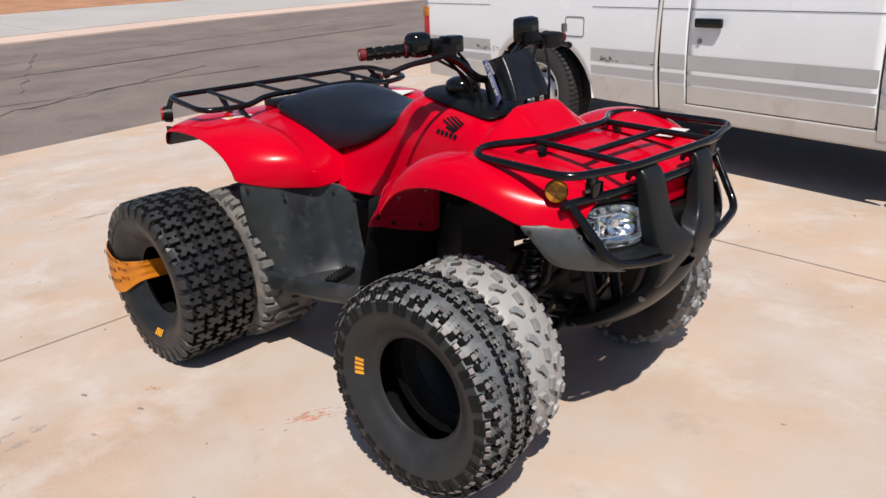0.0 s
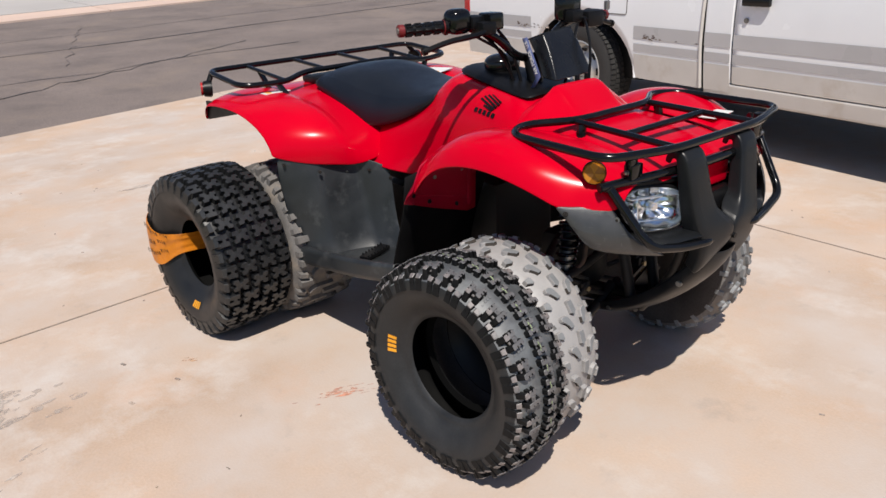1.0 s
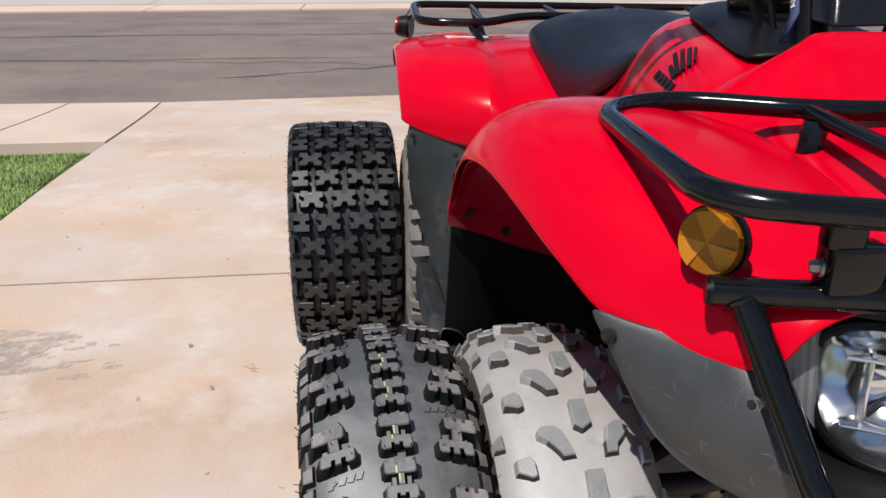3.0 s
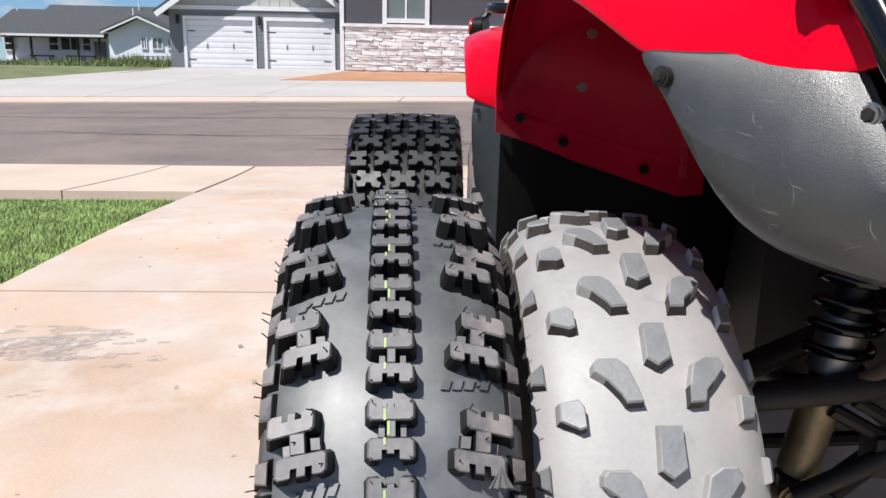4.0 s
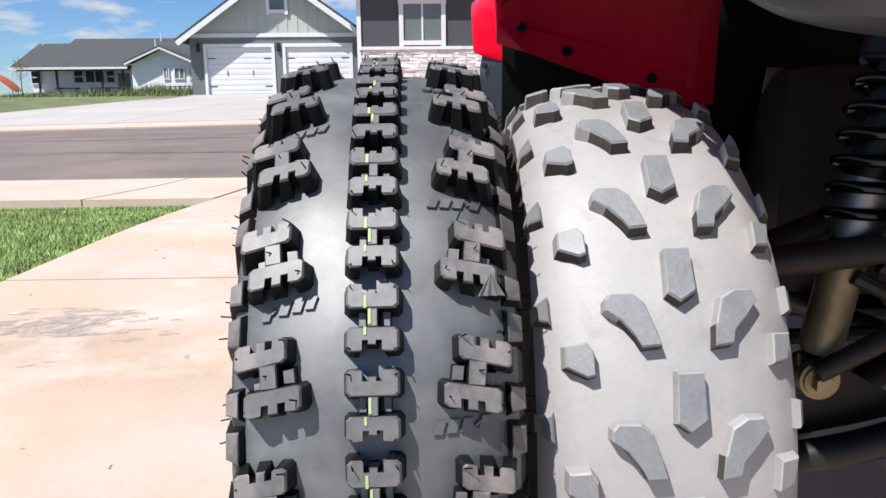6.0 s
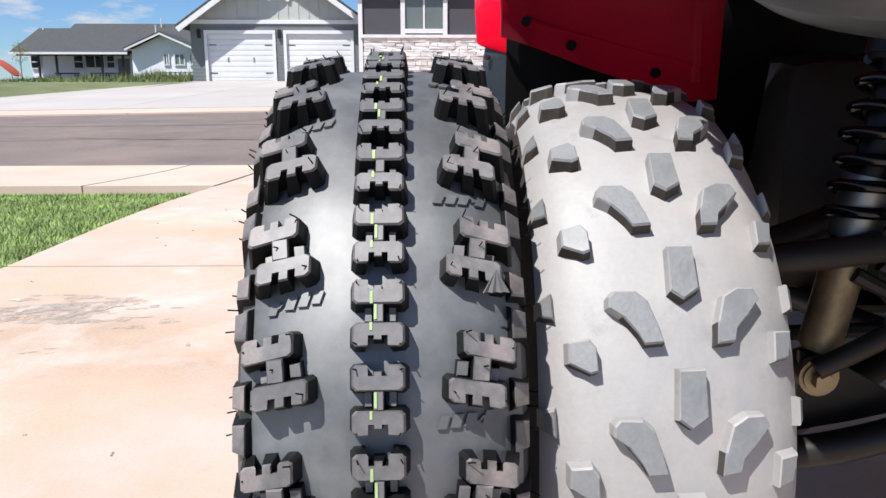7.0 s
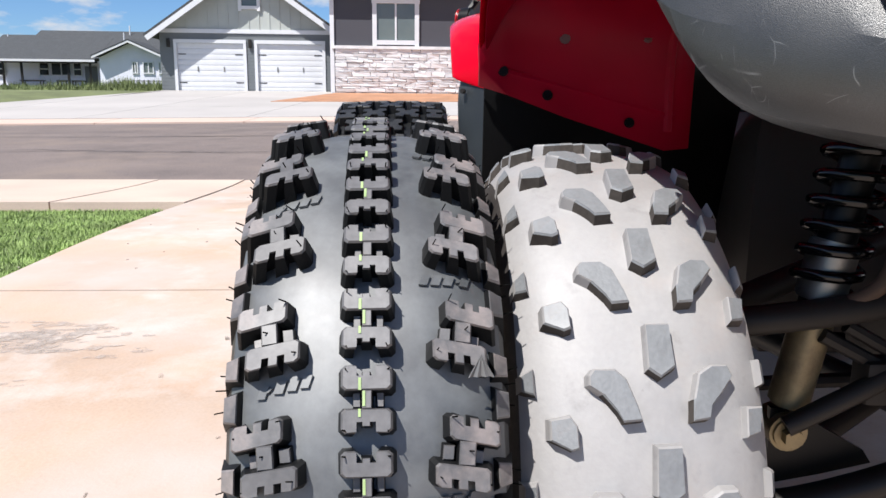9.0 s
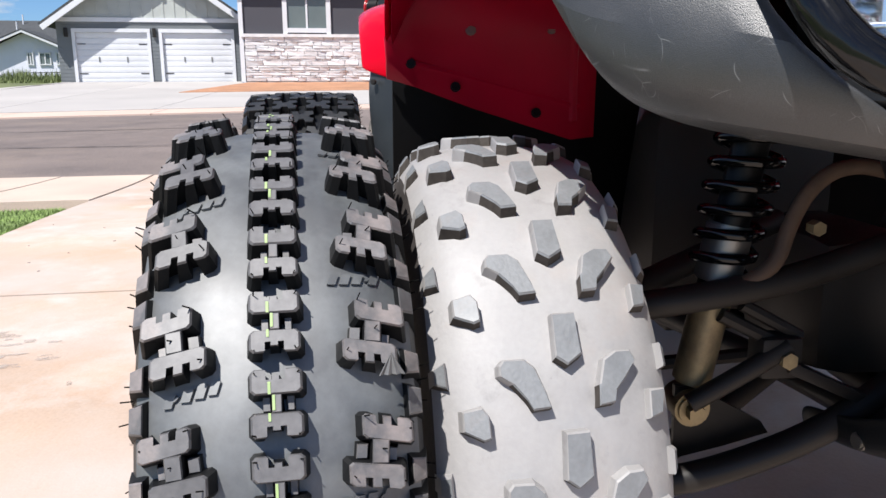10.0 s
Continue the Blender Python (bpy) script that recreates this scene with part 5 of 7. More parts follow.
part("sill", place(side_panel(1.20, 2.70, 0.30, 0.392), TM), PAINT_SILL, truck, "dusty sill, toned down for shade facing the ground", solid=0.02, offset=1)


def stripe(parent, x0, x1, z0, z1, mat, name, out=0.0025, label=""):
    n = max(2, int((x1 - x0) / 0.1))
    rows = []
    for i in range(n + 1):
        x = x0 + (x1 - x0) * i / n
        col = []
        for k in range(4):
            z = z0 + (z1 - z0) * k / 3
            col.append((x, -(0.035 * (1 - ((z - 0.72) / 0.42) ** 2)) - out, z))
        rows.append(col)
    return part(name, place(sheet(rows), TM), mat, parent, label)


for par, x0, x1 in ((bed, 0.63, 1.164), (cabp, 1.201, 1.387), (tdoor, 1.406, 2.499), (fend, 2.516, 2.68), (bed, -1.31, -0.44)):
    zl = 0.405 if par is tdoor else 0.347
    stripe(par, x0, x1, 0.598, 0.676, PAINT_GREY, "stripe", label="grey stripe")
    stripe(par, x0, x1, 0.518, 0.566, PAINT_GREY, "stripe", label="grey stripe")
    stripe(par, x0, x1, zl, 0.500, PAINT_SILL, "lower_band", label="lower band, white toned down for its shade")
    stripe(par, x0, x1, 0.926, 0.930, DARK, "pinstripe")
part("bed_gap", place(box((1.182, 0.06, 0.7), (0.045, 0.1, 0.72)), TM), DARK, truck, smooth=False)
part("gap_trim", place(tube([(1.175, -0.012, 0.35), (1.172, -0.035, 0.6), (1.178, -0.034, 0.8), (1.186, -0.015, 1.05)], 0.010, 8, 0.1), TM), PAINT_SILL, truck, "yellowed gap strip")
bm = box((1.548, -0.055, 0.858), (0.175, 0.03, 0.052), 0.012)
part("door_handle", place(bm, TM), TUBE, tdoor, "dark chrome door handle")
part("door_lock", place(cyl((1.481, -0.025, 0.756), (1.481, -0.045, 0.756), 0.014, n=14, bevel=0.003), TM), STEEL, tdoor)
bm = bmesh.new()
add_tube(bm, [(0.385, -0.0365, 0.74), (0.385, -0.0325, 0.862), (0.56, -0.0325, 0.862), (0.56, -0.0365, 0.74)], 0.0028, 6, 0.02, True)
part("fuel_flap", place(bm, TM), TAR, bed, "fuel flap outline")
# arch lips, wheel and dark wells
bm = bmesh.new()
add_tube(bm, [(0.10 - 0.53 * math.cos(t), -0.028 + 0.02 * abs(math.cos(t)), 0.345 + 0.40 * math.sin(t)) for t in (math.pi * i / 18 for i in range(19))], 0.010, 6, 0.0)
part("arch_lip", place(bm, TM), PAINT, bed)
part("wheel_well", place(box((0.10, 0.42, 0.55), (1.0, 0.68, 0.5), 0.05), TM), BLACK, truck)
part("chassis", place(box((1.1, 0.85, 0.40), (4.6, 1.35, 0.16), 0.02), TM), DARK, truck)
part("bed_floor", place(box((-0.05, 0.83, 0.88), (2.4, 1.58, 0.05)), TM), PAINT, truck)
part("far_side", place(box((1.2, 1.66, 0.70), (4.9, 0.05, 0.70), 0.01), TM), PAINT, truck)
part("tailgate", place(box((-1.32, 0.83, 0.76), (0.05, 1.62, 0.58), 0.015), TM), PAINT, truck)
part("bed_rail", place(box((-0.06, 0.04, 1.065), (2.44, 0.10, 0.035), 0.012), TM), PAINT, truck)
part("cab_back", place(box((1.24, 0.83, 1.05), (0.05, 1.60, 0.85), 0.02), TM), PAINT, truck)
part("cab_roof", place(box((1.98, 0.83, 1.50), (1.35, 1.42, 0.06), 0.03), TM), PAINT, truck)
part("bonnet", place(box((3.15, 0.83, 1.0), (1.25, 1.55, 0.06), 0.02), TM), PAINT, truck)
part("front_panel", place(box((3.76, 0.83, 0.7), (0.08, 1.6, 0.6), 0.03), TM), PAINT, truck)
part("door_glass", place(sheet([[(1.43, -0.01, 1.085), (1.52, 0.10, 1.47)], [(2.0, -0.01, 1.085), (1.98, 0.10, 1.47)], [(2.46, -0.01, 1.085), (2.24, 0.10, 1.47)]]), TM), GLASS_DARK, truck, solid=0.005)
part("windscreen", place(sheet([[(2.55, 0.08, 1.05), (2.32, 0.15, 1.48)], [(2.55, 1.58, 1.05), (2.32, 1.51, 1.48)]]), TM), GLASS_DARK, truck, solid=0.005)
lampt = part("tail_lamp", place(box((-1.305, -0.022, 0.74), (0.075, 0.04, 0.24), 0.008), TM), REDLENS, truck, "red tail lamp")
part("turn_lens", place(box((-1.305, -0.024, 0.865), (0.078, 0.042, 0.075), 0.006), TM), AMBER, lampt, "amber lens")
for x in (-0.62, 0.70):
    bm = bmesh.new()
    r3 = random.Random(int(x * 100) + 300)
    for k in range(30):
        u, z = (x + 0.02 + r3.random() ** 1.6 * (0.10 if x > 0 else 0.30), 0.612 + r3.gauss(0, 0.008)) if k < 22 else (r3.uniform(x, x + 0.45), 0.604)
        n = 7
        pts = [(u + r3.uniform(0.3, 1) * 0.012 * math.cos(2 * math.pi * i / n), -(0.035 * (1 - ((z - 0.72) / 0.42) ** 2)) - 0.0035 - 0.00002 * k, z + r3.uniform(0.3, 1) * 0.005 * math.sin(2 * math.pi * i / n)) for i in range(n)]
        bm.faces.new([bm.verts.new(p) for p in pts])
    tagged(part("rust_spots", place(bm, TM), RUSTY, bed, "brown rust spots", smooth=False), kind="stuff")


def truck_wheel(x, y=0.075):
    wm = TM @ Matrix.Translation((x, y, 0.335))
    prof = [(0.10, 0.20), (0.105, 0.24), (0.11, 0.285), (0.10, 0.325), (0.075, 0.335), (-0.075, 0.335), (-0.10, 0.325), (-0.11, 0.285), (-0.105, 0.24), (-0.095, 0.205), (-0.075, 0.19), (0.1, 0.19), (0.10, 0.20)]
    wh = part("wheel", place(spin(prof, (0, 0, 0), 64), wm), CAR_TYRE, truck, "worn black road tyre")
    bm = bmesh.new()
    for i in range(60):
        a = 2 * math.pi * i / 60
        for yy in (-0.085, -0.045, 0.0, 0.045):
            add_box(bm, (0, yy, 0.3355), (0.026, 0.035, 0.012), 0, Matrix.Rotation(a + yy * 2, 4, "Y"))
    part("tread", place(bm, wm), CAR_TYRE, wh, smooth=False)
    rim = [(-0.088, 0.205), (-0.098, 0.208), (-0.10, 0.200), (-0.086, 0.192), (-0.05, 0.178), (-0.045, 0.165), (-0.035, 0.155), (-0.055, 0.135), (-0.075, 0.105), (-0.078, 0.085), (-0.06, 0.07), (-0.055, 0.04), (-0.09, 0.038), (-0.095, 0.03), (-0.095, 0.0)]
    rm = part("rim", place(spin(rim, (0, 0, 0), 48), wm), SILVER, wh, "silver styled steel rim")
    bm = bmesh.new()
    for i in range(8):
        a = 2 * math.pi * i / 8
        add_box(bm, (0, -0.052, 0.142), (0.05, 0.02, 0.022), 0.006, Matrix.Rotation(a, 4, "Y"))
    # Black blocks stand in for the dark of the rim's openings.
    tagged(part("slot_shade_block", place(bm, wm), BLACK, rm), kind="stuff")
    bm = bmesh.new()
    for i in range(6):
        a = 2 * math.pi * i / 6 + 0.3
        m = Matrix.Rotation(a, 4, "Y")
        b2 = cyl((0, -0.055, 0.056), (0, -0.078, 0.056), 0.009, n=6)
        merge(bm, place(b2, m))
    part("wheel_nut", place(bm, wm), CHROME, rm)
    part("hub_cap", place(cyl((0, -0.05, 0), (0, -0.112, 0), 0.034, n=20, bevel=0.006), wm), DARK, rm)


truck_wheel(0.10)
truck_wheel(3.12)
truck_wheel(0.10, 1.6)
truck_wheel(3.12, 1.6)

# ---- red quad bike ----
GRIP_RED = material("dark_red_rubber", (0.16, 0.01, 0.012), 0.5, bump=0.05)
quad = empty("quad_bike", (0, 0, 0))
tagged(quad, "red utility quad bike with black racks, parked", "quad bike")


def loft(name, stations, mat, label="", solid=0.004, sub=2):
    return part(name, sheet(mirror_half(stations)), mat, quad, label, solid=solid, sub=sub, offset=-1)


# rear mudguards and tail
def both_sides(rows):
    return [[(x, -y, z) for x, y, z in reversed(r[1:])] + r for r in rows]


REAR = [
    [(-0.872, 0, 0.668), (-0.872, -0.22, 0.668), (-0.872, -0.303, 0.662), (-0.872, -0.318, 0.668), (-0.870, -0.42, 0.667), (-0.862, -0.496, 0.666), (-0.850, -0.511, 0.666)],
    [(-0.864, 0, 0.745), (-0.864, -0.22, 0.748), (-0.864, -0.303, 0.740), (-0.864, -0.318, 0.752), (-0.860, -0.42, 0.747), (-0.856, -0.495, 0.728), (-0.842, -0.513, 0.712)],
    [(-0.80, 0, 0.760), (-0.80, -0.22, 0.765), (-0.80, -0.303, 0.756), (-0.80, -0.318, 0.770), (-0.80, -0.42, 0.764), (-0.80, -0.496, 0.744), (-0.80, -0.514, 0.726)],
    [(-0.68, 0, 0.760), (-0.68, -0.22, 0.766), (-0.68, -0.303, 0.758), (-0.68, -0.318, 0.774), (-0.68, -0.42, 0.770), (-0.68, -0.497, 0.752), (-0.68, -0.515, 0.734)],
    [(-0.56, 0, 0.755), (-0.56, -0.22, 0.762), (-0.555, -0.303, 0.751), (-0.555, -0.318, 0.769), (-0.56, -0.42, 0.766), (-0.56, -0.496, 0.746), (-0.56, -0.515, 0.728)],
    [(-0.47, 0, 0.745), (-0.455, -0.21, 0.742), (-0.445, -0.303, 0.738), (-0.445, -0.318, 0.757), (-0.46, -0.42, 0.752), (-0.47, -0.494, 0.728), (-0.475, -0.514, 0.705)],
    [(-0.40, 0, 0.735), (-0.35, -0.20, 0.702), (-0.342, -0.303, 0.716), (-0.345, -0.318, 0.738), (-0.375, -0.41, 0.728), (-0.405, -0.485, 0.704), (-0.415, -0.512, 0.676)],
    [(-0.34, 0, 0.720), (-0.275, -0.20, 0.660), (-0.262, -0.303, 0.666), (-0.264, -0.318, 0.688), (-0.302, -0.405, 0.682), (-0.354, -0.476, 0.664), (-0.386, -0.509, 0.636)],
    [(-0.30, 0, 0.700), (-0.232, -0.195, 0.612), (-0.228, -0.303, 0.616), (-0.236, -0.318, 0.634), (-0.280, -0.402, 0.632), (-0.338, -0.467, 0.624), (-0.379, -0.508, 0.616)],
    [(-0.28, 0, 0.660), (-0.205, -0.190, 0.573), (-0.228, -0.303, 0.568), (-0.243, -0.318, 0.570), (-0.285, -0.400, 0.578), (-0.335, -0.460, 0.592), (-0.377, -0.507, 0.611)],
]
part("rear_fender", sheet(both_sides(REAR)), RED, quad, "glossy red rear mudguard", solid=0.004, sub=2, offset=-1)
for s in (1, -1):
    # Flat black sheet painted in for the shade inside the tail.
    part("tail_shade_sheet", flat_poly([(-0.846, s * -0.500, 0.735), (-0.846, s * -0.500, 0.668), (-0.72, s * -0.500, 0.694), (-0.585, s * -0.500, 0.722), (-0.68, s * -0.500, 0.740)], (0, s, 0), 0.008), BLACK, quad, "black sheet for the shaded inside of the tail")
# tank shell and side covers
loft("tank_cover", [
    (-0.36, [(0, 0.66), (-0.11, 0.66), (-0.155, 0.655), (-0.172, 0.62), (-0.20, 0.565)]),
    (-0.22, [(0, 0.69), (-0.11, 0.69), (-0.150, 0.675), (-0.175, 0.62), (-0.235, 0.555)]),
    (-0.08, [(0, 0.76), (-0.09, 0.755), (-0.140, 0.735), (-0.175, 0.64), (-0.205, 0.545)]),
    (0.00, [(0, 0.845), (-0.085, 0.835), (-0.130, 0.80), (-0.175, 0.69), (-0.19, 0.55)]),
    (0.045, [(0, 0.872), (-0.09, 0.862), (-0.135, 0.83), (-0.18, 0.72), (-0.19, 0.57)]),
    (0.12, [(0, 0.862), (-0.105, 0.858), (-0.150, 0.825), (-0.19, 0.73), (-0.195, 0.60)]),
    (0.22, [(0, 0.848), (-0.125, 0.845), (-0.172, 0.810), (-0.20, 0.73), (-0.20, 0.63)]),
    (0.32, [(0, 0.838), (-0.140, 0.838), (-0.182, 0.800), (-0.205, 0.74), (-0.20, 0.66)]),
    (0.40, [(0, 0.830), (-0.145, 0.824), (-0.187, 0.789), (-0.207, 0.742), (-0.20, 0.685)]),
    (0.455, [(0, 0.818), (-0.140, 0.808), (-0.180, 0.772), (-0.200, 0.730), (-0.196, 0.69)]),
], RED, "glossy red tank shell")
# front cowl over the lamps
loft("front_cowl", [
    (0.405, [(0, 0.832), (-0.078, 0.832), (-0.086, 0.830), (-0.094, 0.828), (-0.150, 0.815), (-0.192, 0.782), (-0.208, 0.735)]),
    (0.428, [(0, 0.850), (-0.078, 0.850), (-0.086, 0.847), (-0.094, 0.843), (-0.150, 0.820), (-0.191, 0.782), (-0.207, 0.735)]),
    (0.436, [(0, 0.866), (-0.078, 0.866), (-0.086, 0.861), (-0.094, 0.853), (-0.150, 0.820), (-0.190, 0.782), (-0.206, 0.735)]),
    (0.452, [(0, 0.866), (-0.078, 0.866), (-0.086, 0.861), (-0.094, 0.853), (-0.150, 0.815), (-0.187, 0.779), (-0.203, 0.735)]),
    (0.480, [(0, 0.850), (-0.080, 0.849), (-0.088, 0.843), (-0.096, 0.835), (-0.150, 0.804), (-0.181, 0.774), (-0.197, 0.735)]),
    (0.508, [(0, 0.824), (-0.080, 0.822), (-0.088, 0.816), (-0.096, 0.810), (-0.150, 0.790), (-0.172, 0.769), (-0.188, 0.735)]),
    (0.535, [(0, 0.800), (-0.082, 0.797), (-0.090, 0.793), (-0.098, 0.790), (-0.150, 0.780), (-0.172, 0.772), (-0.18, 0.762)]),
    (0.60, [(0, 0.784), (-0.086, 0.782), (-0.094, 0.779), (-0.102, 0.777), (-0.150, 0.773), (-0.172, 0.768), (-0.18, 0.762)]),
    (0.70, [(0, 0.768), (-0.09, 0.766), (-0.098, 0.764), (-0.106, 0.763), (-0.150, 0.761), (-0.172, 0.758), (-0.18, 0.755)]),
    (0.80, [(0, 0.742), (-0.09, 0.739), (-0.098, 0.738), (-0.106, 0.738), (-0.150, 0.738), (-0.172, 0.738), (-0.18, 0.738)]),
    (0.86, [(0, 0.705), (-0.09, 0.705), (-0.098, 0.705), (-0.106, 0.706), (-0.150, 0.708), (-0.172, 0.708), (-0.18, 0.706)]),
], RED, "glossy red front cowl")
FENDER = [
    (0.300, [(-0.20, 0.712), (-0.30, 0.735), (-0.38, 0.727), (-0.440, 0.690), (-0.468, 0.616)]),
    (0.318, [(-0.19, 0.720), (-0.30, 0.746), (-0.38, 0.740), (-0.442, 0.703), (-0.469, 0.634)]),
    (0.343, [(-0.175, 0.728), (-0.28, 0.760), (-0.37, 0.755), (-0.443, 0.722), (-0.469, 0.666)]),
    (0.385, [(-0.170, 0.745), (-0.28, 0.785), (-0.38, 0.780), (-0.445, 0.752), (-0.466, 0.703)]),
    (0.45, [(-0.170, 0.765), (-0.28, 0.800), (-0.385, 0.799), (-0.442, 0.774), (-0.464, 0.727)]),
    (0.53, [(-0.170, 0.772), (-0.28, 0.800), (-0.38, 0.803), (-0.432, 0.780), (-0.453, 0.734)]),
    (0.60, [(-0.170, 0.768), (-0.28, 0.788), (-0.37, 0.791), (-0.420, 0.767), (-0.440, 0.722)]),
    (0.66, [(-0.170, 0.762), (-0.28, 0.775), (-0.36, 0.772), (-0.403, 0.747), (-0.423, 0.703)]),
    (0.70, [(-0.170, 0.755), (-0.27, 0.766), (-0.34, 0.758), (-0.384, 0.729), (-0.404, 0.682)]),
    (0.74, [(-0.170, 0.748), (-0.26, 0.755), (-0.320, 0.744), (-0.362, 0.711), (-0.385, 0.660)]),
    (0.79, [(-0.165, 0.735), (-0.24, 0.740), (-0.292, 0.728), (-0.324, 0.700), (-0.341, 0.654)]),
    (0.835, [(-0.160, 0.717), (-0.21, 0.718), (-0.250, 0.708), (-0.276, 0.690), (-0.288, 0.660)]),
]
for s in (1, -1):
    part("front_fender", sheet([[(x, s * y, z) for y, z in p] for x, p in FENDER]), RED, quad, "glossy red front mudguard", solid=0.004, sub=2, offset=-1 * s)
    # Skin added under the mudguard, coloured as its shaded inside.
    part("fender_shade_skin", sheet([[(x, s * (y + 0.004 + 0.005 * k / 4), z - 0.008 + 0.005 * k / 4) for k, (y, z) in enumerate(p)] for x, p in FENDER[:9]]), SHADED_RED, quad, "added skin, red darkened for the shaded mudguard inside", solid=0.002, sub=2)
    # grey lower flare
    top = [(0.722, -0.405, 0.678), (0.752, -0.376, 0.672), (0.788, -0.330, 0.676), (0.812, -0.306, 0.674), (0.818, -0.298, 0.664)]
    mid_ = [(0.752, -0.378, 0.643), (0.765, -0.380, 0.624), (0.812, -0.348, 0.606), (0.848, -0.306, 0.606), (0.862, -0.286, 0.596)]
    low = [(0.768, -0.358, 0.606), (0.782, -0.350, 0.577), (0.805, -0.335, 0.558), (0.862, -0.275, 0.548), (0.905, -0.200, 0.535)]
    und = [(0.760, -0.342, 0.602), (0.768, -0.325, 0.572), (0.785, -0.290, 0.556), (0.825, -0.230, 0.546), (0.855, -0.160, 0.532)]
    part("lower_flare", sheet([[(x, s * y, z) for x, y, z in r] for r in (top, mid_, low, und)]), FLARE, quad, "scuffed grey lower flare", solid=0.005, sub=2, offset=-1 * s)
    # Unseen panel, added to keep the sun off the suspension behind.
    part("cowl_sun_block", sheet([[(0.745, s * -0.350, 0.602), (0.785, s * -0.285, 0.566), (0.830, s * -0.222, 0.560), (0.862, s * -0.150, 0.552), (0.875, s * -0.040, 0.552)],
                              [(0.690, s * -0.350, 0.690), (0.690, s * -0.270, 0.670), (0.690, s * -0.200, 0.650), (0.700, s * -0.120, 0.630), (0.700, s * -0.010, 0.630)]]), INNER, quad, "unseen black panel added under the cowl to block sun", solid=0.004)
    for c in ((0.752, -0.384, 0.657), (0.828, -0.300, 0.640)):
        d = Vector((0.55, -0.8, 0.1)).normalized()
        d.y *= s
        p = Vector((c[0], s * c[1], c[2]))
        mt = STEEL if c[0] > 0.8 else DARK
        b = part("bolt", cyl(p - d * 0.004, p + d * 0.003, 0.0066 if c[0] > 0.8 else 0.0062, n=18, bevel=0.0015), mt, quad, "flange bolt")
        part("bolt_head", cyl(p + d * 0.002, p + d * 0.0045, 0.0038, n=6, bevel=0.0006), DARK, b)
    # splash guard behind the front wheel, with a red flap
    guard = [(0.264, 0.66, 0.020), (0.250, 0.575, 0.030), (0.231, 0.515, 0.035), (0.202, 0.440, 0.035), (0.185, 0.389, 0.035), (0.160, 0.300, 0.030)]
    part("splash_guard", sheet([[(x, s * -0.457, z), (x - back * 0.4, s * -0.37, z + 0.01), (x - back, s * -0.25, z + 0.02), (x - back, s * -0.13, z + 0.02)] for x, z, back in guard]), INNER, quad, "black inner splash guard", solid=0.005)
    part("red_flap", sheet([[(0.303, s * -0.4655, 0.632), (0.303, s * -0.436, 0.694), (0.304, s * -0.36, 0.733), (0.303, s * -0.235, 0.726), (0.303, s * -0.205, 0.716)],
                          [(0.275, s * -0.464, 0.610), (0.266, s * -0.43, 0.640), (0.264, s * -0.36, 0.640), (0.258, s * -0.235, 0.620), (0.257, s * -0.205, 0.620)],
                          [(0.262, s * -0.464, 0.588), (0.258, s * -0.43, 0.578), (0.256, s * -0.36, 0.552), (0.252, s * -0.235, 0.512), (0.251, s * -0.205, 0.515)]]), SHADED_RED, quad, "red inner flap, darkened for its shade", solid=0.004)
    part("flap_rib", tube([(0.2635, s * -0.44, 0.607), (0.2575, s * -0.36, 0.588), (0.254, s * -0.225, 0.552)], 0.0045, 6), SHADED_RED, quad)
    part("flap_rib", tube([(0.293, s * -0.235, 0.705), (0.259, s * -0.235, 0.625), (0.2535, s * -0.232, 0.535)], 0.006, 6), SHADED_RED, quad)
    for c in ((0.268, -0.363, 0.643), (0.266, -0.265, 0.645), (0.294, -0.358, 0.703), (0.264, -0.381, 0.577), (0.258, -0.280, 0.545), (0.265, -0.435, 0.605)):
        p = Vector((c[0], s * c[1], c[2]))
        part("flap_bolt", cyl(p, p + Vector((0.004, 0, 0.001)), 0.0065, n=10, bevel=0.0015), STEEL if c[2] > 0.62 else BLACK, quad)
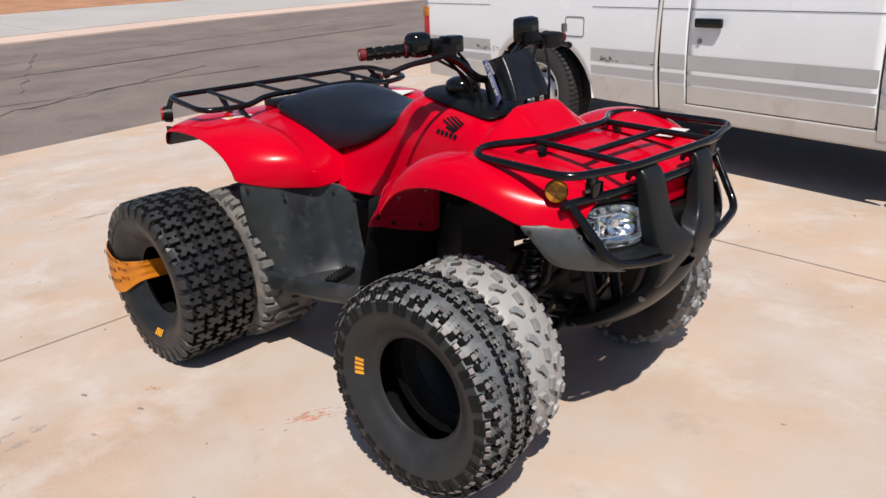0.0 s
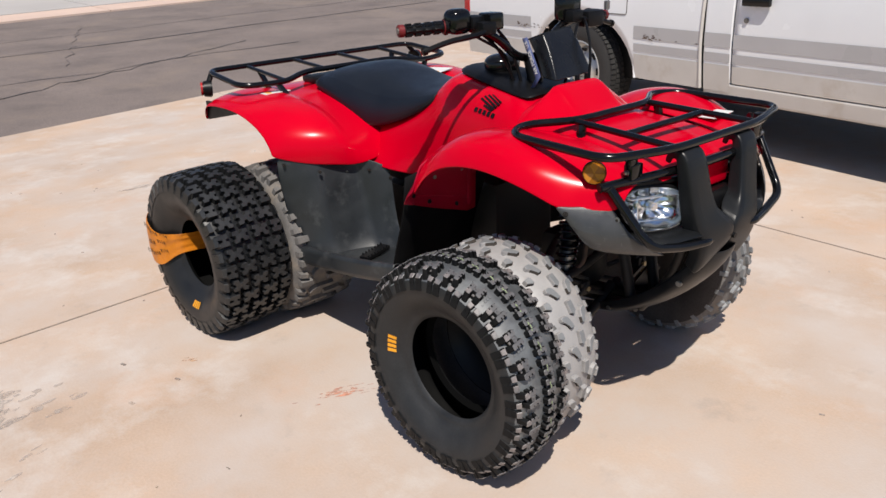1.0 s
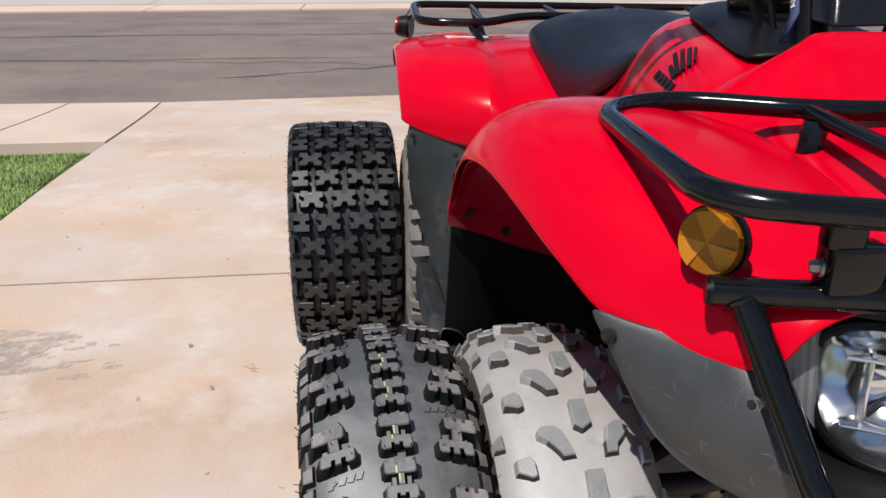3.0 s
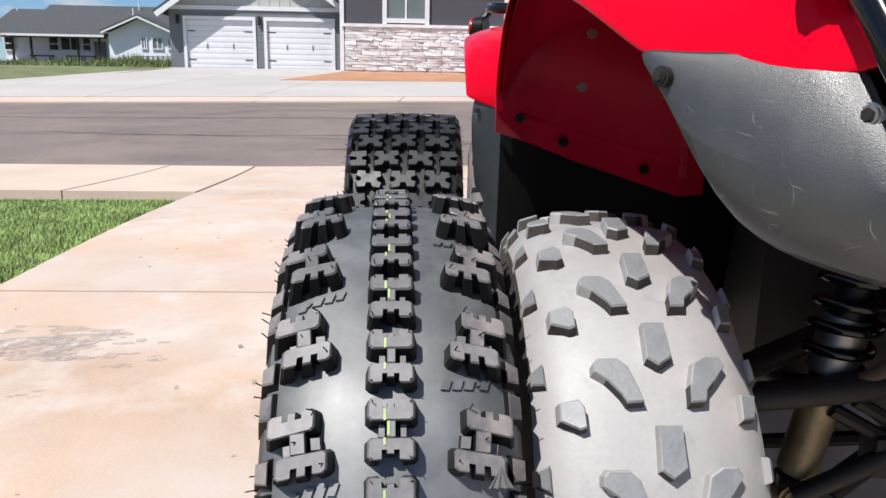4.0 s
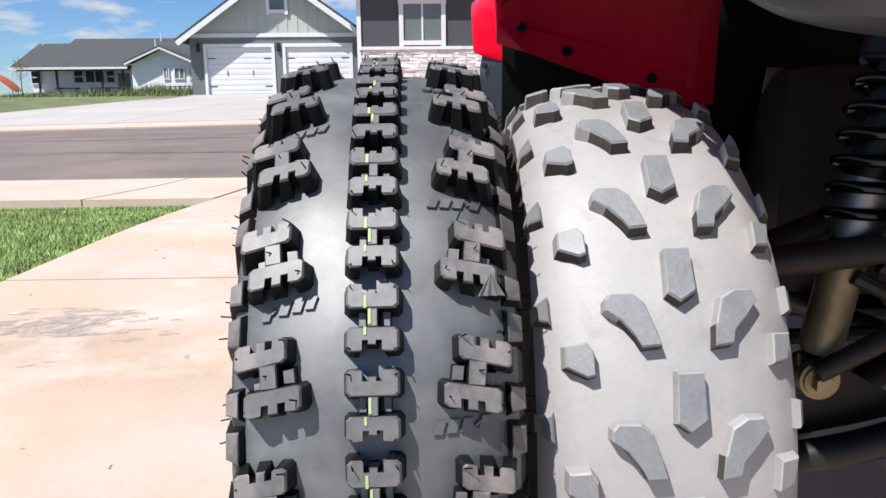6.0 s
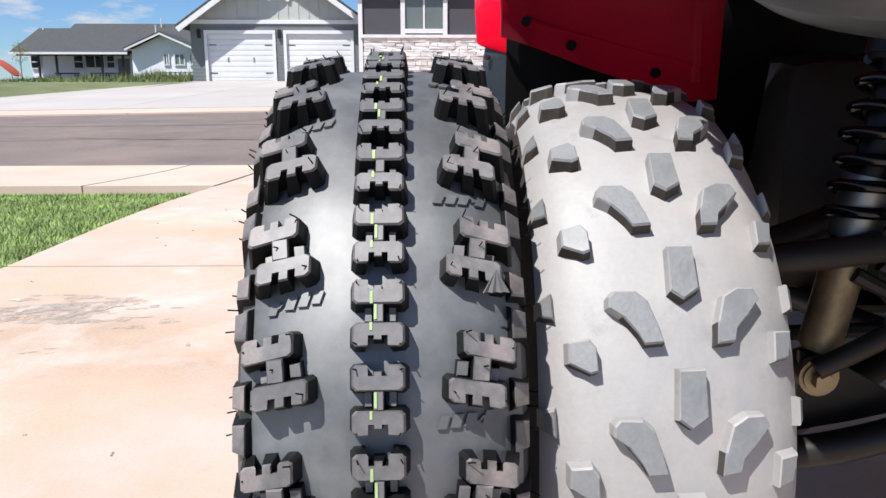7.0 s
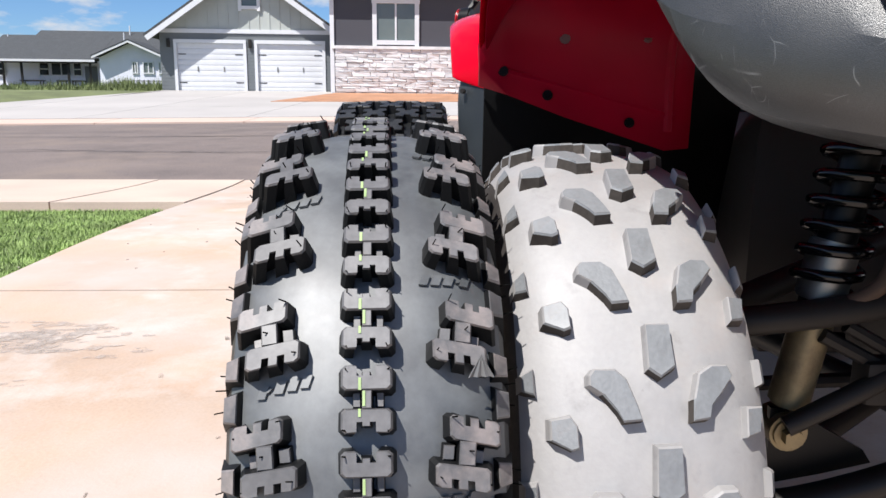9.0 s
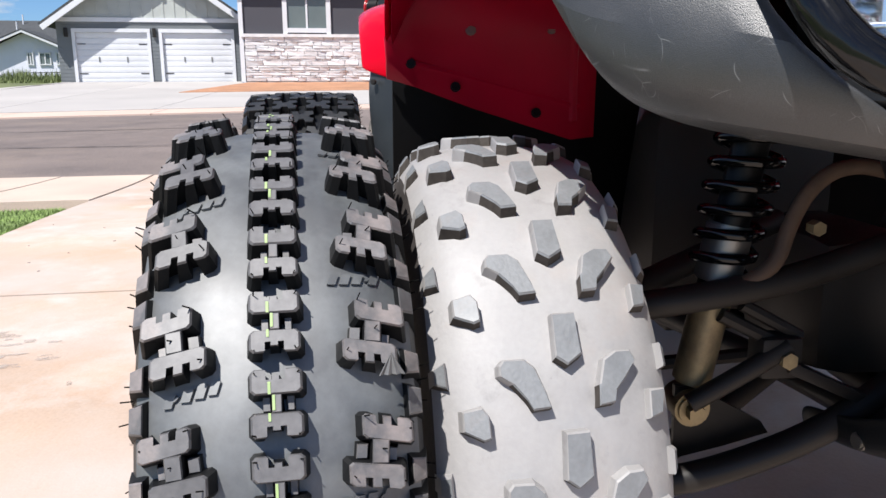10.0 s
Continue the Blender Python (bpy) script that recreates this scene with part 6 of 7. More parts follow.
    # grey leg shield and foot tray
    g = [
        [(-0.384, -0.500, 0.632), (-0.332, -0.450, 0.622), (-0.297, -0.395, 0.616), (-0.280, -0.320, 0.602), (-0.256, -0.270, 0.592), (-0.212, -0.238, 0.580), (-0.155, -0.200, 0.560)],
        [(-0.372, -0.495, 0.50), (-0.315, -0.450, 0.49), (-0.275, -0.395, 0.485), (-0.262, -0.320, 0.48), (-0.235, -0.265, 0.475), (-0.190, -0.235, 0.475), (-0.145, -0.205, 0.47)],
        [(-0.360, -0.480, 0.38), (-0.300, -0.445, 0.375), (-0.260, -0.392, 0.37), (-0.245, -0.320, 0.37), (-0.215, -0.262, 0.37), (-0.165, -0.232, 0.37), (-0.125, -0.210, 0.37)],
        [(-0.350, -0.468, 0.275), (-0.280, -0.440, 0.285), (-0.232, -0.390, 0.288), (-0.215, -0.320, 0.290), (-0.180, -0.262, 0.292), (-0.130, -0.232, 0.292), (-0.09, -0.212, 0.292)],
        [(-0.345, -0.464, 0.270), (-0.20, -0.448, 0.284), (-0.10, -0.42, 0.292), (0.0, -0.385, 0.300), (0.09, -0.33, 0.312), (0.15, -0.27, 0.322), (0.165, -0.212, 0.325)],
        [(-0.344, -0.466, 0.268), (-0.20, -0.468, 0.292), (-0.05, -0.468, 0.318), (0.08, -0.466, 0.342), (0.15, -0.464, 0.358), (0.185, -0.460, 0.368), (0.200, -0.456, 0.374)],
        [(-0.335, -0.458, 0.240), (-0.20, -0.460, 0.262), (-0.05, -0.460, 0.288), (0.08, -0.458, 0.312), (0.15, -0.456, 0.328), (0.185, -0.454, 0.338), (0.198, -0.452, 0.344)],
    ]
    part("leg_shield", creased(sheet([[(x, s * y, z) for x, y, z in r] for r in g]), 7, (2, 4), (3,)), GREY, quad, "dusty grey leg shield and foot tray", solid=0.005, sub=2, offset=-1 * s)
    for c in ((-0.350, -0.482, 0.585), (-0.272, -0.398, 0.560), (-0.268, -0.300, 0.542), (-0.215, -0.247, 0.545), (-0.160, -0.205, 0.52)):
        p = Vector((c[0], s * c[1], c[2]))
        d = Vector((0.9, -0.35 * s, 0.05)).normalized()
        part("rivet", cyl(p - d * 0.004, p + d * 0.0065, 0.0052, n=14, bevel=0.0015), STEEL if c[1] == -0.3 else DARK, quad)
    lip = [(-0.352, -0.468, 0.308), (-0.30, -0.474, 0.312), (-0.18, -0.476, 0.332), (0.0, -0.476, 0.358), (0.12, -0.472, 0.382), (0.198, -0.462, 0.396)]
    prof = ((0.004, -0.060), (-0.004, -0.052), (-0.002, -0.006), (0.004, 0.0), (0.026, -0.006), (0.040, -0.018), (0.046, -0.045))
    part("tray_lip", sheet([[(x, s * (y + a), z + b) for a, b in prof] for x, y, z in lip]), GREY, quad, "rounded outer lip of the foot tray", solid=0.003, sub=1)
    bm = bmesh.new()
    add_box(bm, (0.0, 0, 0), (0.038, 0.12, 0.014), 0.004, pose(-0.095, s * -0.33, 0.312, 0, 0, 20 * s))
    for k in range(7):
        for q in (-1, 1):
            add_cyl(bm, (-0.095 + q * 0.016 - (k - 3) * 0.0055 * s, s * -0.33 + (k - 3) * 0.0155, 0.317), (-0.095 + q * 0.016 - (k - 3) * 0.0055 * s, s * -0.33 + (k - 3) * 0.0155, 0.324), 0.004, 0.002, 6)
    part("foot_peg", bm, BLACK, quad, "black serrated foot peg")

# seat
SEAT = [
    (-0.608, [(0, 0.798), (-0.10, 0.796), (-0.165, 0.786), (-0.182, 0.776), (-0.175, 0.768)]),
    (-0.590, [(0, 0.828), (-0.11, 0.824), (-0.184, 0.808), (-0.204, 0.784), (-0.196, 0.768)]),
    (-0.50, [(0, 0.845), (-0.11, 0.840), (-0.190, 0.812), (-0.210, 0.765), (-0.200, 0.742)]),
    (-0.42, [(0, 0.848), (-0.11, 0.842), (-0.188, 0.802), (-0.208, 0.738), (-0.196, 0.712)]),
    (-0.34, [(0, 0.840), (-0.108, 0.834), (-0.180, 0.790), (-0.200, 0.705), (-0.190, 0.678)]),
    (-0.30, [(0, 0.832), (-0.106, 0.826), (-0.174, 0.780), (-0.194, 0.692), (-0.182, 0.660)]),
    (-0.22, [(0, 0.815), (-0.102, 0.810), (-0.162, 0.772), (-0.178, 0.702), (-0.168, 0.674)]),
    (-0.12, [(0, 0.806), (-0.098, 0.803), (-0.148, 0.778), (-0.162, 0.732), (-0.150, 0.708)]),
    (-0.04, [(0, 0.808), (-0.095, 0.806), (-0.140, 0.792), (-0.152, 0.765), (-0.140, 0.745)]),
    (0.005, [(0, 0.812), (-0.090, 0.812), (-0.132, 0.805), (-0.140, 0.790), (-0.130, 0.775)]),
]
part("seat", sheet(mirror_half(SEAT)), VINYL, quad, "black vinyl seat", solid=0.01, sub=2, offset=-1)

# racks
RT = 0.0100
rack = part("front_rack", tube([(0.545, -0.345, 0.796), (0.835, -0.352, 0.790), (0.880, -0.170, 0.786), (0.880, 0.170, 0.786), (0.835, 0.352, 0.790), (0.545, 0.345, 0.796),
                                (0.497, 0.262, 0.800), (0.578, 0.140, 0.802), (0.578, -0.140, 0.802), (0.497, -0.262, 0.800)], RT, 12, 0.05, True), TUBE, quad, "black tubular front rack")
for s in (1, -1):
    part("rack_bar", tube([(0.578, s * 0.150, 0.800), (0.878, s * 0.165, 0.786)], 0.0085, 10), TUBE, rack)
    part("rack_stay", tube([(0.60, s * 0.155, 0.795), (0.605, s * 0.165, 0.735)], 0.012, 8), TUBE, rack)
    stay = part("rack_stay", box((0.832, s * 0.262, 0.773), (0.016, 0.026, 0.030), 0.003), TUBE, rack)
    part("stay_block", box((0.829, s * 0.250, 0.743), (0.024, 0.040, 0.034), 0.004), TUBE, stay, "black channel-shaped stay")
    part("stay_bolt", cyl((0.826, s * 0.269, 0.742), (0.8232, s * 0.276, 0.7413), 0.0050, n=6, bevel=0.0008), STEEL, stay, "steel flange bolt")
    part("stay_washer", cyl((0.827, s * 0.268, 0.742), (0.8262, s * 0.270, 0.742), 0.0070, n=18), STEEL, stay)
    part("rack_stay", tube([(0.56, s * 0.335, 0.79), (0.55, s * 0.31, 0.75)], 0.010, 8), TUBE, rack)
part("rack_bar", tube([(0.735, -0.155, 0.793), (0.735, 0.155, 0.793)], 0.0085, 10), TUBE, rack)
rrack = part("rear_rack", tube([(-0.900, -0.455, 0.828), (-0.900, 0.455, 0.828), (-0.640, 0.455, 0.805), (-0.600, 0.30, 0.800), (-0.66, 0.20, 0.815), (-0.66, -0.20, 0.815), (-0.600, -0.30, 0.800), (-0.640, -0.455, 0.800)], RT, 12, 0.055, True), TUBE, quad, "black tubular rear rack")
for y in (-0.30, -0.10, 0.10, 0.30):
    part("rack_bar", tube([(-0.900, y, 0.826), (-0.655 if abs(y) < 0.2 else -0.605, y, 0.812 if abs(y) < 0.2 else 0.802)], 0.0078, 10), TUBE, rrack)
for s in (1, -1):
    part("rack_stay", tube([(-0.80, s * 0.30, 0.82), (-0.78, s * 0.28, 0.755)], 0.011, 8), TUBE, rrack)
    part("rack_stay", tube([(-0.62, s * 0.33, 0.80), (-0.60, s * 0.30, 0.745)], 0.011, 8), TUBE, rrack)
    # round markers
    p, d = Vector((0.780, s * -0.323, 0.745)), Vector((0.62, -0.78 * s, 0.05)).normalized()
    mk = part("front_marker", cyl(p - d * 0.006, p + d * 0.005, 0.0265, n=32, bevel=0.003), BLACK, quad, "black marker housing")
    part("lens", cyl(p + d * 0.003, p + d * 0.009, 0.0248, n=32, bevel=0.003), AMBER, mk, "amber round reflector")
    fr = frame_to(d)
    # Every other facet is darker: the prism's shading is painted in.
    for k in range(6):
        bm = bmesh.new()
        a0, a1, tilt = math.pi * k / 3, math.pi * (k + 1) / 3, (0.0024 if k % 2 else -0.0004)
        rim0 = [bm.verts.new((0.0228 * math.cos(a0 + (a1 - a0) * q / 6), 0.0228 * math.sin(a0 + (a1 - a0) * q / 6), 0.0012 + tilt * (q / 6))) for q in range(7)]
        rim0.append(bm.verts.new((0, 0, 0.0022)))
        bm.faces.new(rim0)
        part("lens_facet", place(bm, Matrix.Translation(p + d * 0.0082) @ fr), AMBER if k % 2 else AMBER_SHADED, mk, smooth=False, solid=0.001)
    p, d = Vector((-0.878, s * -0.488, 0.772)), Vector((-0.35, -0.93 * s, 0.05)).normalized()
    mk = part("rear_marker", cyl(p - d * 0.03, p + d * 0.003, 0.031, 0.027, 28, 0.004), BLACK, quad, "black marker housing")
    part("lens", cyl(p + d * 0.002, p + d * 0.010, 0.026, n=28, bevel=0.003), REDLENS, mk, "red round reflector")
    part("marker_bracket", tube([p - d * 0.02 + Vector((0, 0, 0.02)), (-0.885, s * -0.445, 0.826)], 0.010, 8), BLACK, mk)

# bull bar
bull = empty("bull_bar", (0.9, 0, 0.5))
bull.parent = quad
bull.matrix_parent_inverse = Matrix()


def bull_part(name, bm, mat, label="", **kw):
    return part(name, bm, mat, bull, label, **kw)


def ring_bead(c, axis, radius, bead):
    """A bead of weld round a tube's end."""
    a = axis.normalized()
    u = a.orthogonal().normalized()
    v = a.cross(u)
    return tube([Vector(c) + u * radius * math.cos(2 * math.pi * k / 16) + v * radius * math.sin(2 * math.pi * k / 16) for k in range(16)], bead, 6, 0.0, True)


# two channel-shaped horns that hook over the tube and join below into one plate
HORN_ROWS = [  # front x, outer y, inner y, z at the outer edge, z at the inner edge, channel depth
    (0.838, 0.143, 0.084, 0.744, 0.744, 0.016), (0.846, 0.146, 0.080, 0.770, 0.770, 0.018), (0.874, 0.147, 0.079, 0.779, 0.779, 0.024),
    (0.897, 0.147, 0.078, 0.760, 0.760, 0.030), (0.906, 0.141, 0.071, 0.700, 0.702, 0.034), (0.916, 0.134, 0.060, 0.640, 0.645, 0.038),
    (0.925, 0.129, 0.042, 0.606, 0.614, 0.044), (0.931, 0.122, 0.010, 0.580, 0.596, 0.046), (0.934, 0.115, 0.000, 0.550, 0.572, 0.034),
    (0.926, 0.104, 0.000, 0.515, 0.545, 0.034), (0.910, 0.096, 0.000, 0.480, 0.530, 0.034), (0.902, 0.094, 0.000, 0.470, 0.526, 0.034),
]
for s in (1, -1):
    rows = []
    for i, (x, yo, yi, zo, zi, dep) in enumerate(HORN_ROWS):
        nx, px_ = HORN_ROWS[min(i + 1, len(HORN_ROWS) - 1)], HORN_ROWS[max(i - 1, 0)]
        t = Vector((nx[0] - px_[0], 0, nx[3] - px_[3])).normalized()
        back = Vector((t.z, 0, -t.x)) * dep
        fo, fi = Vector((x, yo, zo)), Vector((x + (0.008 if i > 6 else 0), yi, zi))
        mid1, mid2 = fo.lerp(fi, 0.10) - back * 0.12, fo.lerp(fi, 0.90) - back * 0.12
        lift = Vector((0, 0, 0.026 if 6 <= i <= 8 else 0.0))
        row = [fo + back, fo + back * 0.35, fo + back * 0.04, mid1, mid2, fi + back * 0.04, fi + back * 0.35 + lift * 0.3, fi + back + lift]
        rows.append([(p.x, s * p.y, p.z) for p in row])
    bull_part("horn", sheet(rows), HORN, "black moulded bull-bar horn", solid=0.004, sub=2, offset=-1 * s)
    bull_part("lamp_guard", tube([(0.870, s * 0.09, 0.728), (0.845, s * 0.20, 0.724), (0.805, s * 0.332, 0.717)], 0.0105, 14, 0.03), TUBE, "black tubular lamp guard")
    bull_part("tube_cap", cyl((0.8056, s * 0.330, 0.717), (0.8038, s * 0.336, 0.7168), 0.0112, n=18, bevel=0.002), BLACK)
    bull_part("guard_leg", tube([(0.812, s * 0.312, 0.716), (0.904, s * 0.276, 0.586), (0.922, s * 0.17, 0.564), (0.936, s * 0.098, 0.562), (0.925, s * 0.070, 0.562)], 0.0105, 14, 0.035), TUBE, "bent black guard leg")
    bull_part("weld", ring_bead((0.812, s * 0.312, 0.711), Vector((0.092, -s * 0.036, -0.130)), 0.0112, 0.0022), TUBE)
# Solid black disc stands in for the dark of a bolt hole.
bull_part("hole_shade_disc", cyl((0.930, 0.004, 0.552), (0.9445, 0.004, 0.550), 0.0065, n=16), BLACK)
# skid sweeping back under the frame
SKID = [(0.930, 0.515, 0.055, 0.028), (0.922, 0.484, 0.060, 0.030), (0.884, 0.428, 0.068, 0.034), (0.808, 0.350, 0.072, 0.036), (0.705, 0.282, 0.072, 0.034), (0.612, 0.252, 0.070, 0.030), (0.550, 0.246, 0.070, 0.028)]
rows = []
for i, (x, z, w, dep) in enumerate(SKID):
    nx, px_ = SKID[min(i + 1, len(SKID) - 1)], SKID[max(i - 1, 0)]
    t = Vector((nx[0] - px_[0], 0, nx[1] - px_[1])).normalized()
    up = Vector((t.z, 0, -t.x)) * dep
    c = Vector((x, 0, z))
    rows.append([tuple(c + Vector((0, y * w, 0)) + up * k) for y, k in ((-1.0, 1.25), (-1.0, 0.55), (-0.93, 0.36), (-0.4, 0.05), (0, 0), (0.4, 0.05), (0.93, 0.36), (1.0, 0.55), (1.0, 1.25))])
bull_part("skid_plate", sheet(rows), HORN, "dark moulded skid plate", solid=0.005, sub=2, offset=1)
for c in ((0.850, 0.400), (0.640, 0.262)):
    bull_part("skid_bolt", cyl((c[0], -0.066, c[1] + 0.02), (c[0] + 0.002, -0.077, c[1] + 0.02), 0.008, n=14, bevel=0.002), STEEL)
bull_part("cross_tube", tube([(0.872, -0.10, 0.728), (0.876, 0.10, 0.728)], 0.0115, 10), TUBE)
bull_part("grille", box((0.868, 0, 0.600), (0.03, 0.18, 0.10), 0.01), BLACK)
part("cowl_nose", box((0.848, 0, 0.690), (0.022, 0.19, 0.075), 0.01), RED, quad, "red nose panel")

# head lamps
def lamp_ring(k, depth, n=48, flute=0.0):
    """One outline of the lamp, scaled by k: blunt at the inner end, drawn in below at the outer end."""
    pts = []
    for i in range(n):
        t = 2 * math.pi * i / n
        cy, cz = math.cos(t), math.sin(t)
        y = 0.074 * math.copysign(abs(cy) ** 0.72, cy)
        z = 0.051 * math.copysign(abs(cz) ** 0.72, cz)
        if y < 0:
            y *= 1.0 + 0.16 * z / 0.051
        z += 0.006 * (-y / 0.074) * (1 if z > 0 else 0)
        pts.append((depth + flute * math.sin(9 * t), y * k, z * k))
    return pts


def ring_surface(rings, close=True):
    bm = bmesh.new()
    vs = [[bm.verts.new(p) for p in r] for r in rings]
    for a, b in zip(vs, vs[1:]):
        for j in range(len(a)):
            k = (j + 1) % len(a)
            bm.faces.new((a[j], a[k], b[k], b[j]))
    if close:
        bm.faces.new(vs[-1])
    return bm


for s in (1, -1):
    m = Matrix.Translation((0.842, s * -0.178, 0.640)) @ pose(0, 0, 0, 0, -6, s * -26) @ Matrix.Diagonal((1, s, 1, 1))
    lampo = part("head_lamp", place(box((-0.085, 0, 0), (0.07, 0.17, 0.11), 0.03), m), BLACK, quad, "black lamp housing")
    part("reflector", place(ring_surface([lamp_ring(1.0, 0.0), lamp_ring(0.97, -0.010), lamp_ring(0.90, -0.020), lamp_ring(0.78, -0.030, flute=0.0014), lamp_ring(0.62, -0.038, flute=0.002), lamp_ring(0.42, -0.044, flute=0.002), lamp_ring(0.2, -0.047)]), m), REFLECT, lampo, "mirrored lamp bowl", auto=20)
    part("lamp_bulb", place(cyl((-0.047, 0.006, 0), (-0.018, 0.006, 0), 0.011, 0.009, 20, 0.003), m), REFLECT, lampo, "silvered bulb shield")
    part("lamp_step", place(box((-0.022, -0.012, 0.024), (0.026, 0.088, 0.003), 0.001), m), REFLECT, lampo)
    part("lamp_step", place(box((-0.022, -0.004, -0.028), (0.026, 0.094, 0.003), 0.001), m), REFLECT, lampo)
    part("lamp_step", place(box((-0.024, -0.038, 0.0), (0.022, 0.003, 0.056), 0.001), m), REFLECT, lampo)
    part("lamp_rim", place(tube(lamp_ring(1.05, 0.001), 0.0045, 8, 0.0, True), m), BLACK, lampo)
    part("lens", place(ring_surface([lamp_ring(1.02, 0.002), lamp_ring(0.97, 0.008), lamp_ring(0.85, 0.014), lamp_ring(0.6, 0.019), lamp_ring(0.3, 0.021)]), m), glass, lampo, "clear lamp lens").visible_shadow = False
    wing = []
    for i in range(17):
        u = i / 16
        off = 0.0016 * (i % 2)
        wing.append([(0.004 + 0.026 * u + off, -0.078 - 0.050 * u, 0.048 + 0.014 * u), (0.004 + 0.026 * u + off, -0.070 - 0.058 * u, -0.030 + 0.080 * u)])
    part("lens_wing", place(sheet(wing), m), WING, lampo, "ribbed smoky outer lens", smooth=False)
    # hooded shelf under the lens
    part("lamp_shelf", place(sheet([[(-0.01, -0.085, -0.052), (-0.01, 0, -0.056), (-0.01, 0.085, -0.05)], [(0.045, -0.075, -0.064), (0.050, 0.0, -0.066), (0.045, 0.085, -0.056)], [(0.050, -0.075, -0.072), (0.056, 0.0, -0.074), (0.05, 0.09, -0.064)],
                                    [(0.040, -0.070, -0.080), (0.046, 0.0, -0.082), (0.04, 0.09, -0.080)]]), m), HORN, lampo, solid=0.004, offset=0, auto=70)
    part("lamp_brow", place(box((-0.03, 0.0, 0.064), (0.07, 0.15, 0.012), 0.004), m), BLACK, lampo)

# tank top, cap and steering
part("tank_console", sheet(mirror_half([(0.04, [(0, 0.882), (-0.045, 0.880), (-0.066, 0.868)]), (0.10, [(0, 0.886), (-0.068, 0.882), (-0.096, 0.864)]), (0.22, [(0, 0.872), (-0.080, 0.868), (-0.110, 0.850)]),
                                      (0.32, [(0, 0.850), (-0.092, 0.850), (-0.126, 0.838)]), (0.40, [(0, 0.84), (-0.10, 0.84), (-0.135, 0.832)])])), BLACK, quad, "black tank console", solid=0.01, sub=1, offset=-1)
bm = bmesh.new()
bmesh.ops.create_uvsphere(bm, u_segments=32, v_segments=18, radius=1)
for v in bm.verts:
    v.co.z = math.copysign(abs(v.co.z) ** 0.7, v.co.z)
part("fuel_cap", place(bm, Matrix.Translation((0.160, 0.0, 0.888)) @ Matrix.Diagonal((0.050, 0.055, 0.030, 1))), TUBE, quad, "glossy black fuel cap")
steer = empty("handlebar", (0.33, 0, 0.9))
steer.parent = quad
steer.matrix_parent_inverse = Matrix()
part("bar", tube([(0.19, -0.385, 1.020), (0.235, -0.25, 1.030), (0.265, -0.12, 0.985), (0.275, -0.05, 0.915), (0.275, 0.05, 0.915), (0.265, 0.12, 0.985), (0.235, 0.25, 1.005), (0.20, 0.405, 0.990)], 0.0115, 12, 0.05), TUBE, steer, "black handlebar tube")
part("stem", cyl((0.32, 0, 0.76), (0.275, 0, 0.925), 0.022, n=16), BLACK, steer)
for s in (1, -1):
    a, b = (Vector((0.188, -0.388, 1.020)), Vector((0.226, -0.272, 1.021))) if s < 0 else (Vector((0.205, 0.405, 0.992)), Vector((0.236, 0.295, 1.002)))
    bm = cyl(a, b, 0.0138, n=20, bevel=0.003)
    d = (b - a).normalized()
    for k in range(4):
        c = a + d * (0.022 + k * 0.026)
        for q in range(8):
            ang = 2 * math.pi * q / 8
            side = d.orthogonal().normalized()
            o = side * math.cos(ang) + d.cross(side) * math.sin(ang)
            add_box(bm, (0, 0, 0), (0.018, 0.007, 0.004), 0.001, Matrix.Translation(c + o * 0.0138) @ d.to_track_quat("X", "Z").to_matrix().to_4x4() @ Matrix.Rotation(ang, 4, "X"))
    gp = part("grip", bm, BLACK, steer, "black rubber grip")
    for p0, p1, r, mt in ((a - d * 0.006, a + d * 0.010, 0.0160, GRIP_RED), (b - d * 0.002, b + d * 0.008, 0.021, BLACK), (b - d * 0.004, b - d * 0.001, 0.019, GRIP_RED), (a - d * 0.008, a - d * 0.005, 0.009, STEEL)):
        part("grip_collar", cyl(p0, p1, r, n=20, bevel=0.002), mt, gp)
    part("lever", tube([(0.285, s * 0.175, 1.012), (0.30, s * 0.21, 1.000), (0.275, s * 0.30, 0.990), (0.262, s * 0.37, 0.972)], 0.0075, 8, 0.03), BLACK, steer, "black brake lever")
    part("lever_ball", cyl((0.264, s * 0.362, 0.974), (0.261, s * 0.377, 0.971), 0.0105, n=14, bevel=0.003), BLACK, steer)
    part("lever_clamp", box((0.272, s * 0.175, 1.012), (0.055, 0.05, 0.035), 0.008), BLACK, steer)
bm = bmesh.new()
bmesh.ops.create_uvsphere(bm, u_segments=28, v_segments=16, radius=1)
for v in bm.verts:
    v.co = Vector([math.copysign(abs(q) ** 0.62, q) for q in v.co])
part("throttle_housing", place(bm, Matrix.Translation((0.240, -0.238, 1.033)) @ Matrix.Diagonal((0.030, 0.034, 0.033, 1))), TUBE, steer, "round black throttle housing")
part("switch_box", box((0.250, -0.190, 1.026), (0.05, 0.05, 0.038), 0.014), BLACK, steer)
part("brake_reservoir", box((0.270, -0.145, 1.027), (0.050, 0.050, 0.045), 0.007), TUBE, steer, "black brake reservoir")
part("switch_box", box((0.252, 0.180, 1.036), (0.040, 0.085, 0.075), 0.016), TUBE, steer, "black left switch box")
part("lever_bracket", box((0.285, 0.245, 1.000), (0.05, 0.075, 0.050), 0.015), BLACK, steer)
part("mirror_boss", cyl((0.300, 0.30, 1.02), (0.300, 0.30, 1.045), 0.009, n=12, bevel=0.002), STEEL, steer)
